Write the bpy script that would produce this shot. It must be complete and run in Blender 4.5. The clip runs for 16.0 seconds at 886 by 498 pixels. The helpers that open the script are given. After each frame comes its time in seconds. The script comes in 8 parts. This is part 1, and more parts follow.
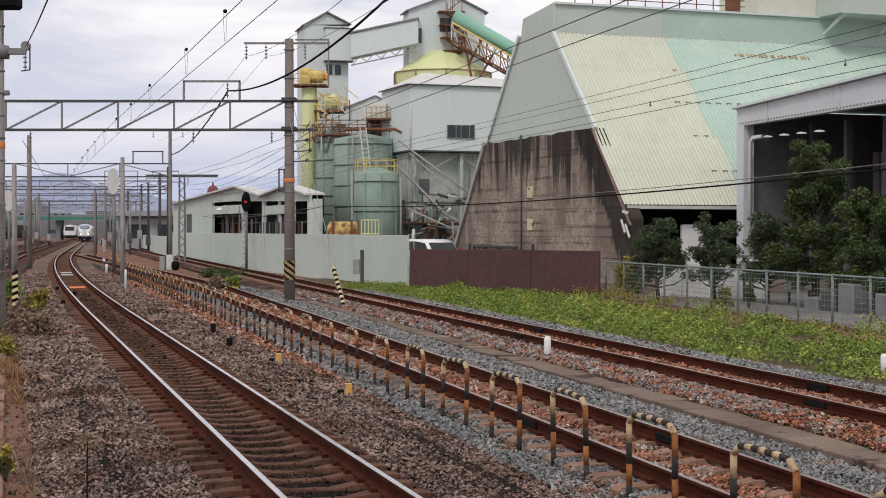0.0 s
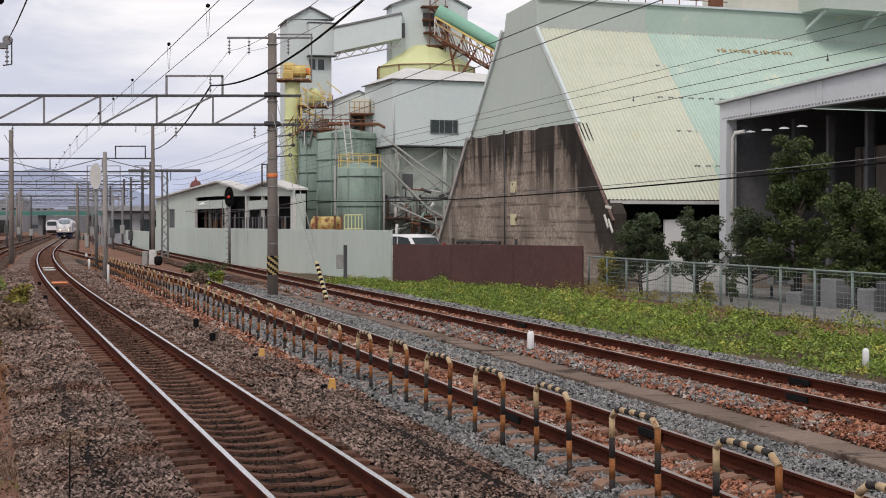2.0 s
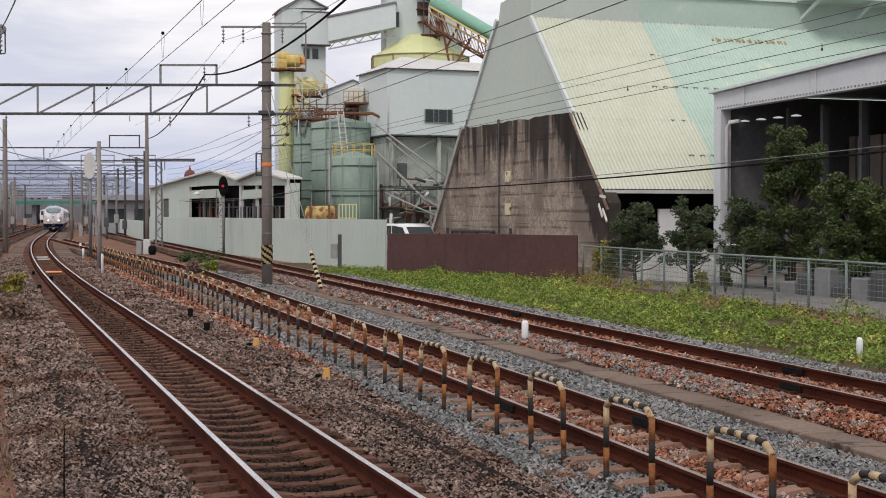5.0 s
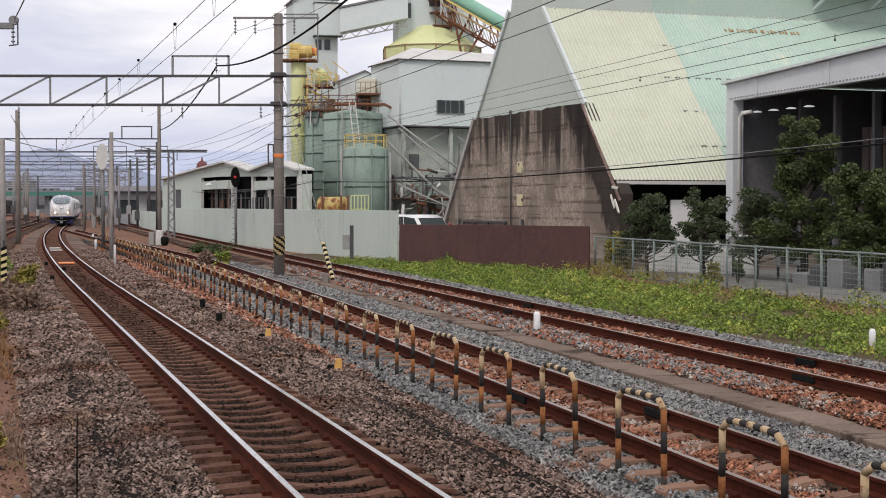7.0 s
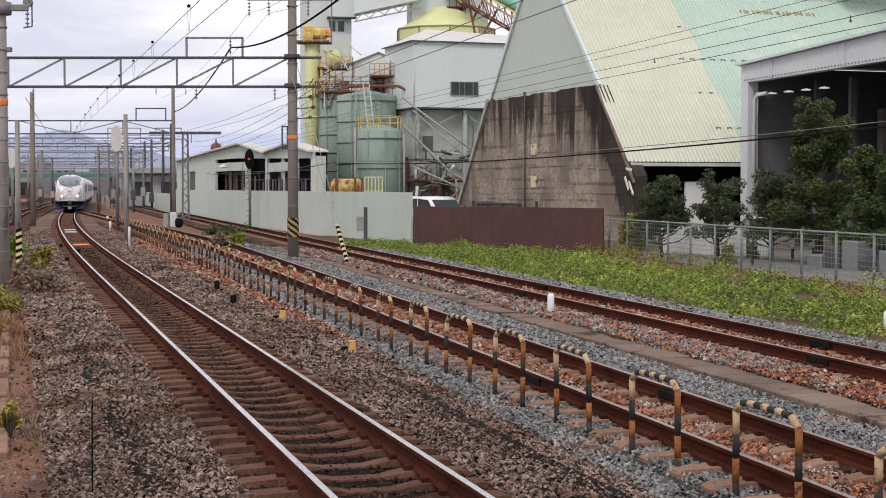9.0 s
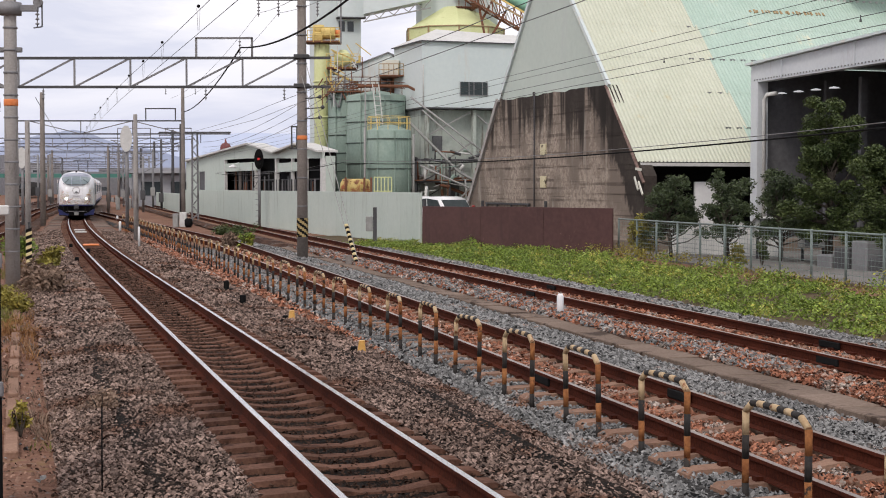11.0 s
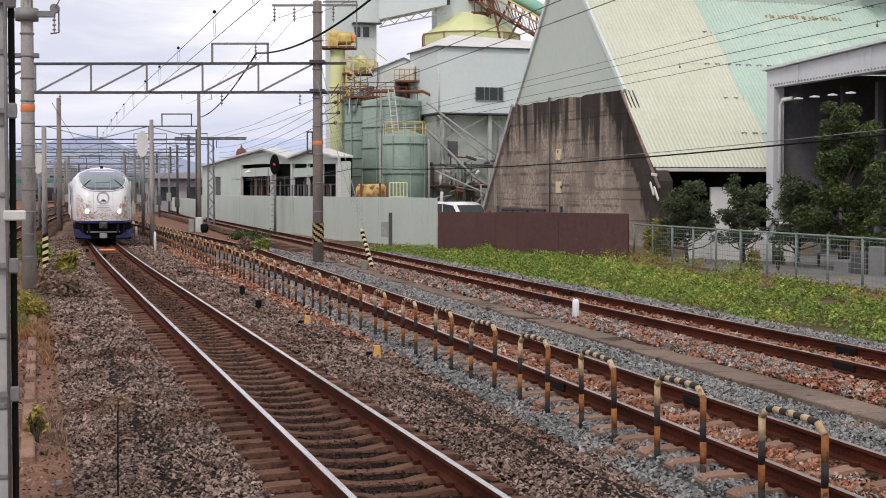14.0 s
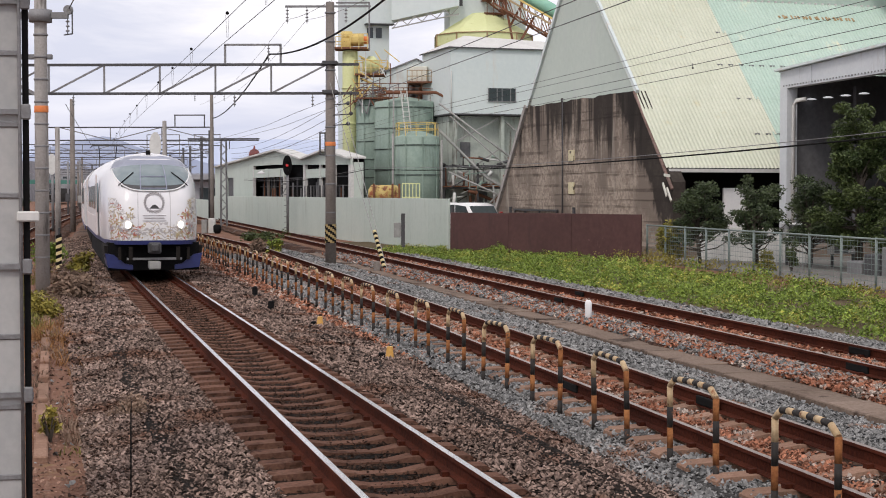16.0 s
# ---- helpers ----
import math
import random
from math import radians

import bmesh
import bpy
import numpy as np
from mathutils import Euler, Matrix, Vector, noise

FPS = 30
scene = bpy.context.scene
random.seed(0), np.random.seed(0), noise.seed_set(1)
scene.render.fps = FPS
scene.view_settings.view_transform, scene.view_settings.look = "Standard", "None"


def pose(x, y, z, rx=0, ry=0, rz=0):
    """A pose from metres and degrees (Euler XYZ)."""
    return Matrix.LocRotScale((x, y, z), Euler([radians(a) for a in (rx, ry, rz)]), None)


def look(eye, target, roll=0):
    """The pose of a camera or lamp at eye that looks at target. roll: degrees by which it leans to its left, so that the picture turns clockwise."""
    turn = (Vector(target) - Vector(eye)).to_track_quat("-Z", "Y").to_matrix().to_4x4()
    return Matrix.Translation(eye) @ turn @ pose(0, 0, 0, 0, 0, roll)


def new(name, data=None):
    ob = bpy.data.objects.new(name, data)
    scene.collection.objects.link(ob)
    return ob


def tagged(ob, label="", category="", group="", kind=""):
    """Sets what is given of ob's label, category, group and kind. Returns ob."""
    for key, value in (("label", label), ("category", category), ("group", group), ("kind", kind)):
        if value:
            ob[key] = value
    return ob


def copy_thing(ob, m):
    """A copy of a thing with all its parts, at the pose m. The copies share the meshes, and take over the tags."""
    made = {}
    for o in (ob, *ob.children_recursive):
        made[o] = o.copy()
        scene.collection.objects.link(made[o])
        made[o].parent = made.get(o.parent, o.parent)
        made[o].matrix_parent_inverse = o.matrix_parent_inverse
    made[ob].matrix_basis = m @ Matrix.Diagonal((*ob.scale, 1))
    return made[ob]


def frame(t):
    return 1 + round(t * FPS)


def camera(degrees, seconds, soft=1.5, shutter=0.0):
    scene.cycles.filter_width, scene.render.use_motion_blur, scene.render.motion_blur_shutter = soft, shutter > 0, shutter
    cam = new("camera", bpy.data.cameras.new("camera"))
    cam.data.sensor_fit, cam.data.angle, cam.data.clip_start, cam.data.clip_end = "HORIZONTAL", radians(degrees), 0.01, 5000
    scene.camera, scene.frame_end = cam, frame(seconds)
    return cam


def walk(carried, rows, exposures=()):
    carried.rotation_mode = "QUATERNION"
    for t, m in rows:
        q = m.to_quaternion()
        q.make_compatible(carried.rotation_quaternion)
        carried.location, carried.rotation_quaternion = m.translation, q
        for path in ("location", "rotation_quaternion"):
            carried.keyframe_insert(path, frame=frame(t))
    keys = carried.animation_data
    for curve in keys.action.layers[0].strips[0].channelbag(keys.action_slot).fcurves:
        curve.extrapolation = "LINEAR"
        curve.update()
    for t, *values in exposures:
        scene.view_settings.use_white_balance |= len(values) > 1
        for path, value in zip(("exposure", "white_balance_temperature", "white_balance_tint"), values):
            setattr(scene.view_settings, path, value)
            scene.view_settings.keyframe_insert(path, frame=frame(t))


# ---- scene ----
import itertools

# The camera stands on a platform end, 2.22 m above the rail heads, and only turns.
EYE = (0.0, 0.0, 2.22)
cam = camera(32.37, 16.0, soft=1.0)
TURNS = [  # seconds, turn to the left, tilt down (degrees)
    (0, 0.000, 0.721), (0.5, -0.060, 0.724), (1, -0.270, 0.697), (1.5, -0.282, 0.718),
    (2, -0.627, 0.910), (2.5, -0.663, 0.967), (3, -0.705, 0.951), (3.5, -0.812, 0.955),
    (4, -0.850, 1.011), (6.5, -0.667, 1.657), (7, -0.390, 1.647), (7.5, -0.346, 1.816),
    (8, -0.086, 1.902), (8.5, 0.131, 2.377), (9, 0.131, 2.327), (11.5, 0.661, 2.325),
    (12, 0.856, 2.289), (12.5, 0.990, 2.124), (13, 1.020, 2.124), (13.5, 1.054, 2.127),
    (14, 1.062, 2.127), (14.5, 1.105, 2.120), (15, 1.146, 2.115), (15.5, 1.394, 2.110),
    (16, 1.533, 2.092)]
walk(cam, [(t, pose(*EYE, 90 - tilt, 0, turn)) for t, turn, tilt in TURNS], [(0, -0.10, 6750, 14), (3.5, -0.10, 6750, 14), (7, 0.0, 6750, 14), (9, 0.08, 6750, 15), (16, 0.08, 6750, 15)])

# ---- world and sun: a bright overcast sky ----
SUN_UP, SUN_TURN = radians(48), radians(200)
world = bpy.data.worlds.new("overcast")
scene.world = world
world.use_nodes = True
wn, wl = world.node_tree.nodes, world.node_tree.links
wn.clear()


def wnode(kind, **inputs):
    n = wn.new(kind)
    for k, v in inputs.items():
        n.inputs[k].default_value = v
    return n


sky = wn.new("ShaderNodeTexSky")
sky.sky_type, sky.sun_disc, sky.sun_elevation, sky.sun_rotation = "NISHITA", False, SUN_UP, SUN_TURN
sky_dim = wn.new("ShaderNodeVectorMath")
sky_dim.operation = "SCALE"
sky_dim.inputs["Scale"].default_value = 0.10
wl.new(sky.outputs[0], sky_dim.inputs[0])
wtc = wn.new("ShaderNodeTexCoord")
wmap = wn.new("ShaderNodeMapping")
wmap.inputs["Scale"].default_value = (1.0, 1.0, 3.6)
wl.new(wtc.outputs["Generated"], wmap.inputs[0])
cloud = wnode("ShaderNodeTexNoise", Scale=5.0, Detail=7.0, Roughness=0.55, Distortion=0.6)
wl.new(wmap.outputs[0], cloud.inputs["Vector"])
cloud_col = wn.new("ShaderNodeValToRGB")
cr = cloud_col.color_ramp
cr.elements[0].position, cr.elements[0].color = 0.36, (0.62, 0.655, 0.765, 1)
cr.elements[1].position, cr.elements[1].color = 0.56, (0.98, 0.98, 0.99, 1)
wl.new(cloud.outputs["Fac"], cloud_col.inputs[0])
wmix = wn.new("ShaderNodeMix")
wmix.data_type = "RGBA"
wmix.inputs["Factor"].default_value = 0.88
wl.new(sky_dim.outputs[0], wmix.inputs[6])
wl.new(cloud_col.outputs[0], wmix.inputs[7])
# bluish cloud low over the horizon
wsep = wn.new("ShaderNodeSeparateXYZ")
wl.new(wtc.outputs["Generated"], wsep.inputs[0])
wlow = wn.new("ShaderNodeMapRange")
wlow.inputs[1].default_value, wlow.inputs[2].default_value, wlow.inputs[3].default_value, wlow.inputs[4].default_value = 0.02, 0.13, 0.75, 0.0
wl.new(wsep.outputs[2], wlow.inputs[0])
whaze = wn.new("ShaderNodeMix")
whaze.data_type = "RGBA"
whaze.inputs[7].default_value = (0.50, 0.56, 0.72, 1)
wl.new(wlow.outputs[0], whaze.inputs["Factor"])
wl.new(wmix.outputs[2], whaze.inputs[6])
bg = wnode("ShaderNodeBackground", Strength=1.16)
wl.new(whaze.outputs[2], bg.inputs[0])
wout = wn.new("ShaderNodeOutputWorld")
wl.new(bg.outputs[0], wout.inputs[0])

sun = new("sun", bpy.data.lights.new("sun", "SUN"))
sun.data.energy, sun.data.angle, sun.data.color = 1.3, radians(12), (1.0, 0.96, 0.9)
sun.matrix_world = look((math.sin(SUN_TURN) * 50, math.cos(SUN_TURN) * 50, 55), (0, 0, 0))
scene.view_settings.exposure = 0.0


# ---- helpers ----
def part(name, bm, material, parent=None, label="", smooth=False):
    me = bpy.data.meshes.new(name)
    bm.normal_update()
    bm.to_mesh(me)
    bm.free()
    for m in (material if isinstance(material, (list, tuple)) else [material]):
        me.materials.append(m)
    if smooth:
        for p in me.polygons:
            p.use_smooth = True
    ob = new(name, me)
    if parent is not None:
        ob.parent = parent
    if label:
        ob["label"] = label
    return ob


def shared(name, me, m, parent):
    ob = new(name, me)
    ob.parent = parent
    ob.matrix_basis = m
    return ob


def thing(name, label, category, m=None, group="", kind=""):
    ob = new(name)
    ob.empty_display_size = 0.3
    if m is not None:
        ob.matrix_world = m
    return tagged(ob, label, category, group, kind)


def box(bm, x0, x1, y0, y1, z0, z1, bevel=0.0, mat=0):
    vs = [bm.verts.new((x, y, z)) for z in (z0, z1) for x, y in ((x0, y0), (x1, y0), (x1, y1), (x0, y1))]
    fs = [bm.faces.new([vs[i] for i in q]) for q in
          ((3, 2, 1, 0), (4, 5, 6, 7), (0, 1, 5, 4), (1, 2, 6, 5), (2, 3, 7, 6), (3, 0, 4, 7))]
    for f in fs:
        f.material_index = mat
    if bevel:
        es = list({e for f in fs for e in f.edges})
        for f in bmesh.ops.bevel(bm, geom=es, offset=bevel, segments=1, affect="EDGES")["faces"]:
            f.material_index = mat
    return vs


def prism(bm, poly, axis, a, b, mat=0):
    """Extrudes a 2D outline along an axis: 'x' outline is (y, z), 'y' is (x, z), 'z' is (x, y)."""
    put = {"x": lambda p, t: (t, p[0], p[1]), "y": lambda p, t: (p[0], t, p[1]), "z": lambda p, t: (p[0], p[1], t)}[axis]
    lo, hi = [bm.verts.new(put(p, a)) for p in poly], [bm.verts.new(put(p, b)) for p in poly]
    n = len(poly)
    fs = [bm.faces.new(lo[::-1]), bm.faces.new(hi)]
    for i in range(n):
        fs.append(bm.faces.new((lo[i], lo[(i + 1) % n], hi[(i + 1) % n], hi[i])))
    for f in fs:
        f.material_index = mat
    bmesh.ops.recalc_face_normals(bm, faces=fs)
    return fs


def rod(bm, p, q, r, n=6, r2=None, mat=0, caps=True):
    p, q = Vector(p), Vector(q)
    d = (q - p).normalized()
    a = d.orthogonal().normalized()
    b = d.cross(a)
    rings = []
    for c, rr in ((p, r), (q, r if r2 is None else r2)):
        rings.append([bm.verts.new(c + rr * (math.cos(t) * a + math.sin(t) * b)) for t in
                      (2 * math.pi * i / n for i in range(n))])
    for i in range(n):
        f = bm.faces.new((rings[0][i], rings[0][(i + 1) % n], rings[1][(i + 1) % n], rings[1][i]))
        f.material_index, f.smooth = mat, n > 5
    if caps:
        bm.faces.new(rings[0][::-1]).material_index = mat
        bm.faces.new(rings[1]).material_index = mat


def bar(bm, p, q, w, h=None, mat=0):
    """A square bar from p to q."""
    p, q, h = Vector(p), Vector(q), h or w
    d = (q - p).normalized()
    a = d.cross(Vector((0, 0, 1)))
    a = a.normalized() if a.length > 1e-4 else Vector((1, 0, 0))
    b = a.cross(d)
    vs = [bm.verts.new(c + a * (i * w / 2) + b * (j * h / 2)) for c in (p, q) for i, j in ((-1, -1), (1, -1), (1, 1), (-1, 1))]
    for f in ((3, 2, 1, 0), (4, 5, 6, 7), (0, 1, 5, 4), (1, 2, 6, 5), (2, 3, 7, 6), (3, 0, 4, 7)):
        bm.faces.new([vs[i] for i in f]).material_index = mat


def tube(bm, pts, r, n=6, mat=0):
    pts = [Vector(p) for p in pts]
    rings = []
    for i, p in enumerate(pts):
        d = (pts[min(i + 1, len(pts) - 1)] - pts[max(i - 1, 0)]).normalized()
        a = d.cross(Vector((0.13, 0.07, 1)))
        a = a.normalized() if a.length > 1e-3 else d.orthogonal().normalized()
        b = d.cross(a)
        rings.append([bm.verts.new(p + r * (math.cos(t) * a + math.sin(t) * b)) for t in (2 * math.pi * k / n for k in range(n))])
    for r0, r1 in zip(rings, rings[1:]):
        for k in range(n):
            f = bm.faces.new((r0[k], r0[(k + 1) % n], r1[(k + 1) % n], r1[k]))
            f.smooth, f.material_index = True, mat
    bm.faces.new(rings[0][::-1]).material_index = mat
    bm.faces.new(rings[-1]).material_index = mat


def lathe(bm, prof, x=0, y=0, n=24, mat=0):
    """Turns (radius, z) pairs round the upright at x, y."""
    rings = [[bm.verts.new((x + r * math.cos(t), y + r * math.sin(t), z)) for t in (2 * math.pi * i / n for i in range(n))]
             for r, z in prof]
    for a, b in zip(rings, rings[1:]):
        for i in range(n):
            f = bm.faces.new((a[i], a[(i + 1) % n], b[(i + 1) % n], b[i]))
            f.smooth, f.material_index = True, mat
    bm.faces.new(rings[0][::-1]).material_index = mat
    bm.faces.new(rings[-1]).material_index = mat


def bmnew():
    return bmesh.new()


# ---- materials ----
def material(name, c1, c2, rough=0.8, metal=0.0, big=0.6, fine=25.0, bump=0.15, spots=None, streak=None, mix=0.75,
             island=0.0, objrand=0.0, bump_dist=0.02, big_stretch=(1, 1, 1)):
    """Two colours mixed by coarse and fine noise; spots: (colour, scale, cut, soft); streak: (colour, cut, soft, xy scale)
    for stains that run down; island / objrand: value spread from piece to piece."""
    m = bpy.data.materials.new(name)
    m.use_nodes = True
    nt = m.node_tree
    n, l = nt.nodes, nt.links
    bsdf = n["Principled BSDF"]
    bsdf.inputs["Roughness"].default_value, bsdf.inputs["Metallic"].default_value = rough, metal
    bsdf.inputs["Specular IOR Level"].default_value = 0.10 if rough >= 0.8 else 0.28 if rough >= 0.5 else 0.5
    geo = n.new("ShaderNodeNewGeometry")

    def tex(scale, detail=4.0, rough_=0.6, stretch=None):
        t = n.new("ShaderNodeTexNoise")
        t.inputs["Scale"].default_value, t.inputs["Detail"].default_value, t.inputs["Roughness"].default_value = scale, detail, rough_
        src = geo.outputs["Position"]
        if stretch:
            mp = n.new("ShaderNodeMapping")
            mp.inputs["Scale"].default_value = stretch
            l.new(src, mp.inputs[0])
            src = mp.outputs[0]
        l.new(src, t.inputs["Vector"])
        return t.outputs["Fac"]

    def ramp(src, lo, hi):
        r = n.new("ShaderNodeMapRange")
        r.interpolation_type = "SMOOTHSTEP"
        r.inputs[1].default_value, r.inputs[2].default_value = lo, hi
        l.new(src, r.inputs[0])
        return r.outputs[0]

    def blend(f, a, b):
        x = n.new("ShaderNodeMix")
        x.data_type = "RGBA"
        if isinstance(f, float):
            x.inputs["Factor"].default_value = f
        else:
            l.new(f, x.inputs["Factor"])
        for v, s in ((a, x.inputs[6]), (b, x.inputs[7])):
            if isinstance(v, (tuple, list)):
                s.default_value = (*v, 1)
            else:
                l.new(v, s)
        return x.outputs[2]

    fine_n, big_n = tex(fine, 5.0), tex(big, 4.0, 0.6, big_stretch)
    add = n.new("ShaderNodeMath")
    add.operation = "MULTIPLY_ADD"
    add.inputs[1].default_value = 0.5
    l.new(fine_n, add.inputs[0])
    half = n.new("ShaderNodeMath")
    half.operation = "MULTIPLY"
    half.inputs[1].default_value = 0.5
    l.new(big_n, half.inputs[0])
    l.new(half.outputs[0], add.inputs[2])
    col = blend(ramp(add.outputs[0], 0.5 - 0.16 / mix, 0.5 + 0.16 / mix), c1, c2)
    if spots:
        for sc, scale, cut, soft in (spots if isinstance(spots, list) else [spots]):
            col = blend(ramp(tex(scale, 6.0, 0.7), cut, cut + soft), col, sc)
    if streak:
        for sc, cut, soft, xy in (streak if isinstance(streak, list) else [streak]):
            col = blend(ramp(tex(1.0, 6.0, 0.65, (xy, xy, xy * 0.15)), cut, cut + soft), col, sc)
    if island or objrand:
        if island:
            rnd = geo.outputs["Random Per Island"]
        else:
            rnd = n.new("ShaderNodeObjectInfo").outputs["Random"]
        hs = n.new("ShaderNodeHueSaturation")
        r = n.new("ShaderNodeMapRange")
        s = island or objrand
        r.inputs[3].default_value, r.inputs[4].default_value = 1 - s, 1 + s
        l.new(rnd, r.inputs[0])
        l.new(r.outputs[0], hs.inputs["Value"])
        l.new(col, hs.inputs["Color"])
        col = hs.outputs[0]
    l.new(col, bsdf.inputs["Base Color"])
    if bump:
        b = n.new("ShaderNodeBump")
        b.inputs["Strength"].default_value, b.inputs["Distance"].default_value = bump, bump_dist
        l.new(fine_n, b.inputs["Height"])
        l.new(b.outputs[0], bsdf.inputs["Normal"])
    return m


def glow(name, colour, strength):
    m = bpy.data.materials.new(name)
    m.use_nodes = True
    b = m.node_tree.nodes["Principled BSDF"]
    b.inputs["Base Color"].default_value = (*colour, 1)
    b.inputs["Emission Color"].default_value = (*colour, 1)
    b.inputs["Emission Strength"].default_value = strength
    return m


M = {}
M["soil"] = material("soil", (0.120, 0.060, 0.041), (0.270, 0.148, 0.104), 0.95, fine=14, big=0.35, bump=0.6, bump_dist=0.06,
                     spots=[((0.17, 0.15, 0.14), 7.0, 0.60, 0.08), ((0.22, 0.15, 0.07), 0.9, 0.58, 0.1)])
# near bed almost black: shade in the gaps between stones, put into the colour
M["ballast_gap_shade"] = material("ballast_gap_shade", (0.005, 0.004, 0.0033), (0.026, 0.019, 0.015), 0.95, fine=16, big=0.4, bump=1.0, bump_dist=0.08,
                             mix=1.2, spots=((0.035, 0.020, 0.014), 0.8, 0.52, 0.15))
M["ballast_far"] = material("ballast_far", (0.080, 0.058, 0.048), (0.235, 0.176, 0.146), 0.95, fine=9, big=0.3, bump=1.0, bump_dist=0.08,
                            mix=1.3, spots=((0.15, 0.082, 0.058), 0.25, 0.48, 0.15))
M["ballast_rust"] = material("ballast_rust", (0.030, 0.016, 0.012), (0.12, 0.066, 0.046), 0.95, fine=16, big=0.5, bump=1.0, bump_dist=0.08,
                             mix=1.2, spots=((0.20, 0.19, 0.185), 1.1, 0.56, 0.1))
M["ballast_blue"] = material("ballast_blue", (0.020, 0.019, 0.019), (0.09, 0.088, 0.086), 0.95, fine=17, big=0.4, bump=1.0, bump_dist=0.08,
                             mix=1.2, spots=((0.20, 0.12, 0.085), 0.6, 0.54, 0.12))
M["path"] = material("path", (0.15, 0.118, 0.095), (0.25, 0.205, 0.17), 0.95, fine=20, big=0.5, bump=0.4, bump_dist=0.03)
M["yard_floor"] = material("yard_floor", (0.12, 0.115, 0.108), (0.23, 0.22, 0.205), 0.9, fine=8, big=0.4, bump=0.2)
M["grass_soil"] = material("grass_soil", (0.075, 0.058, 0.034), (0.12, 0.09, 0.055), 0.95, fine=10, big=0.5, bump=0.5, bump_dist=0.05)
M["rail_rust"] = material("rail_rust", (0.025, 0.0066, 0.0042), (0.096, 0.0240, 0.0122), 0.95, fine=30, big=1.0, bump=0.3)
M["rail_head"] = material("rail_head", (0.50, 0.50, 0.52), (0.66, 0.66, 0.68), 0.24, 1.0, fine=40, big=1.2, bump=0.05)
M["rail_head_worn"] = material("rail_head_worn", (0.20, 0.13, 0.10), (0.42, 0.38, 0.36), 0.42, 0.8, fine=30, big=0.5, bump=0.1)
M["sleeper"] = material("sleeper", (0.082, 0.040, 0.028), (0.188, 0.099, 0.069), 0.95, fine=35, big=2.0, bump=0.4, objrand=0.16,
                       spots=((0.045, 0.020, 0.013), 1.6, 0.52, 0.12))
M["sleeper_pale"] = material("sleeper_pale", (0.175, 0.098, 0.069), (0.30, 0.19, 0.138), 0.95, fine=35, big=2.0, bump=0.4, objrand=0.14)
M["pole_concrete"] = material("pole_concrete", (0.29, 0.275, 0.26), (0.42, 0.40, 0.38), 0.9, fine=20, big=1.0, bump=0.25,
                              streak=((0.13, 0.115, 0.105), 0.54, 0.2, 6.0))
M["pole_dark"] = material("pole_dark", (0.175, 0.155, 0.140), (0.30, 0.268, 0.243), 0.9, fine=20, big=1.0, bump=0.25)
M["steel_grey"] = material("steel_grey", (0.16, 0.16, 0.165), (0.27, 0.27, 0.275), 0.6, 0.3, fine=25, big=1.0, bump=0.1)
M["steel_dark"] = material("steel_dark", (0.05, 0.05, 0.052), (0.10, 0.10, 0.105), 0.6, 0.2, fine=25, big=1.0, bump=0.1)
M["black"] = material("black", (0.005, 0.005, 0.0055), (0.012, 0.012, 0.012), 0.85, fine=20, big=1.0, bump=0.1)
M["rusty"] = material("rusty", (0.13, 0.058, 0.036), (0.24, 0.115, 0.072), 0.9, fine=20, big=1.5, bump=0.3)
M["wall_green"] = material("wall_green", (0.46, 0.53, 0.48), (0.53, 0.59, 0.54), 0.7, fine=5, big=0.35, bump=0.06,
                           streak=((0.34, 0.37, 0.33), 0.56, 0.2, 2.0))
M["clad_green"] = material("clad_green", (0.455, 0.525, 0.475), (0.52, 0.585, 0.53), 0.65, fine=4, big=0.2, bump=0.05,
                           streak=((0.48, 0.53, 0.50), 0.54, 0.2, 0.8))
M["clad_pale"] = material("clad_pale", (0.565, 0.635, 0.635), (0.635, 0.70, 0.69), 0.65, fine=4, big=0.2, bump=0.05,
                          streak=((0.60, 0.60, 0.56), 0.57, 0.15, 1.3))
M["clad_cream"] = material("clad_cream", (0.60, 0.60, 0.53), (0.68, 0.68, 0.60), 0.65, fine=4, big=0.3, bump=0.05)
M["roof_cream"] = material("roof_cream", (0.52, 0.545, 0.435), (0.60, 0.62, 0.51), 0.6, fine=6, big=0.5, bump=0.05,
                           spots=((0.55, 0.52, 0.36), 0.7, 0.58, 0.14))
M["roof_mint"] = material("roof_mint", (0.40, 0.53, 0.455), (0.475, 0.595, 0.52), 0.6, fine=6, big=0.5, bump=0.05,
                          spots=((0.66, 0.66, 0.50), 0.5, 0.60, 0.12))
M["tank_green"] = material("tank_green", (0.205, 0.285, 0.245), (0.285, 0.365, 0.315), 0.6, fine=6, big=0.4, bump=0.06,
                           streak=((0.15, 0.20, 0.17), 0.56, 0.15, 1.8))
M["base_wall"] = material("base_wall", (0.36, 0.40, 0.365), (0.48, 0.52, 0.475), 0.75, fine=6, big=0.4, bump=0.08,
                          streak=((0.17, 0.15, 0.125), 0.53, 0.15, 1.5))
M["rusted_yellow"] = material("rusted_yellow", (0.44, 0.32, 0.10), (0.56, 0.44, 0.19), 0.7, fine=8, big=0.8, bump=0.12,
                              spots=[((0.17, 0.07, 0.035), 2.0, 0.50, 0.1), ((0.30, 0.10, 0.05), 1.1, 0.56, 0.08)])
M["tank_ring"] = material("tank_ring", (0.07, 0.095, 0.085), (0.13, 0.16, 0.14), 0.7, fine=9, big=0.5, bump=0.08)
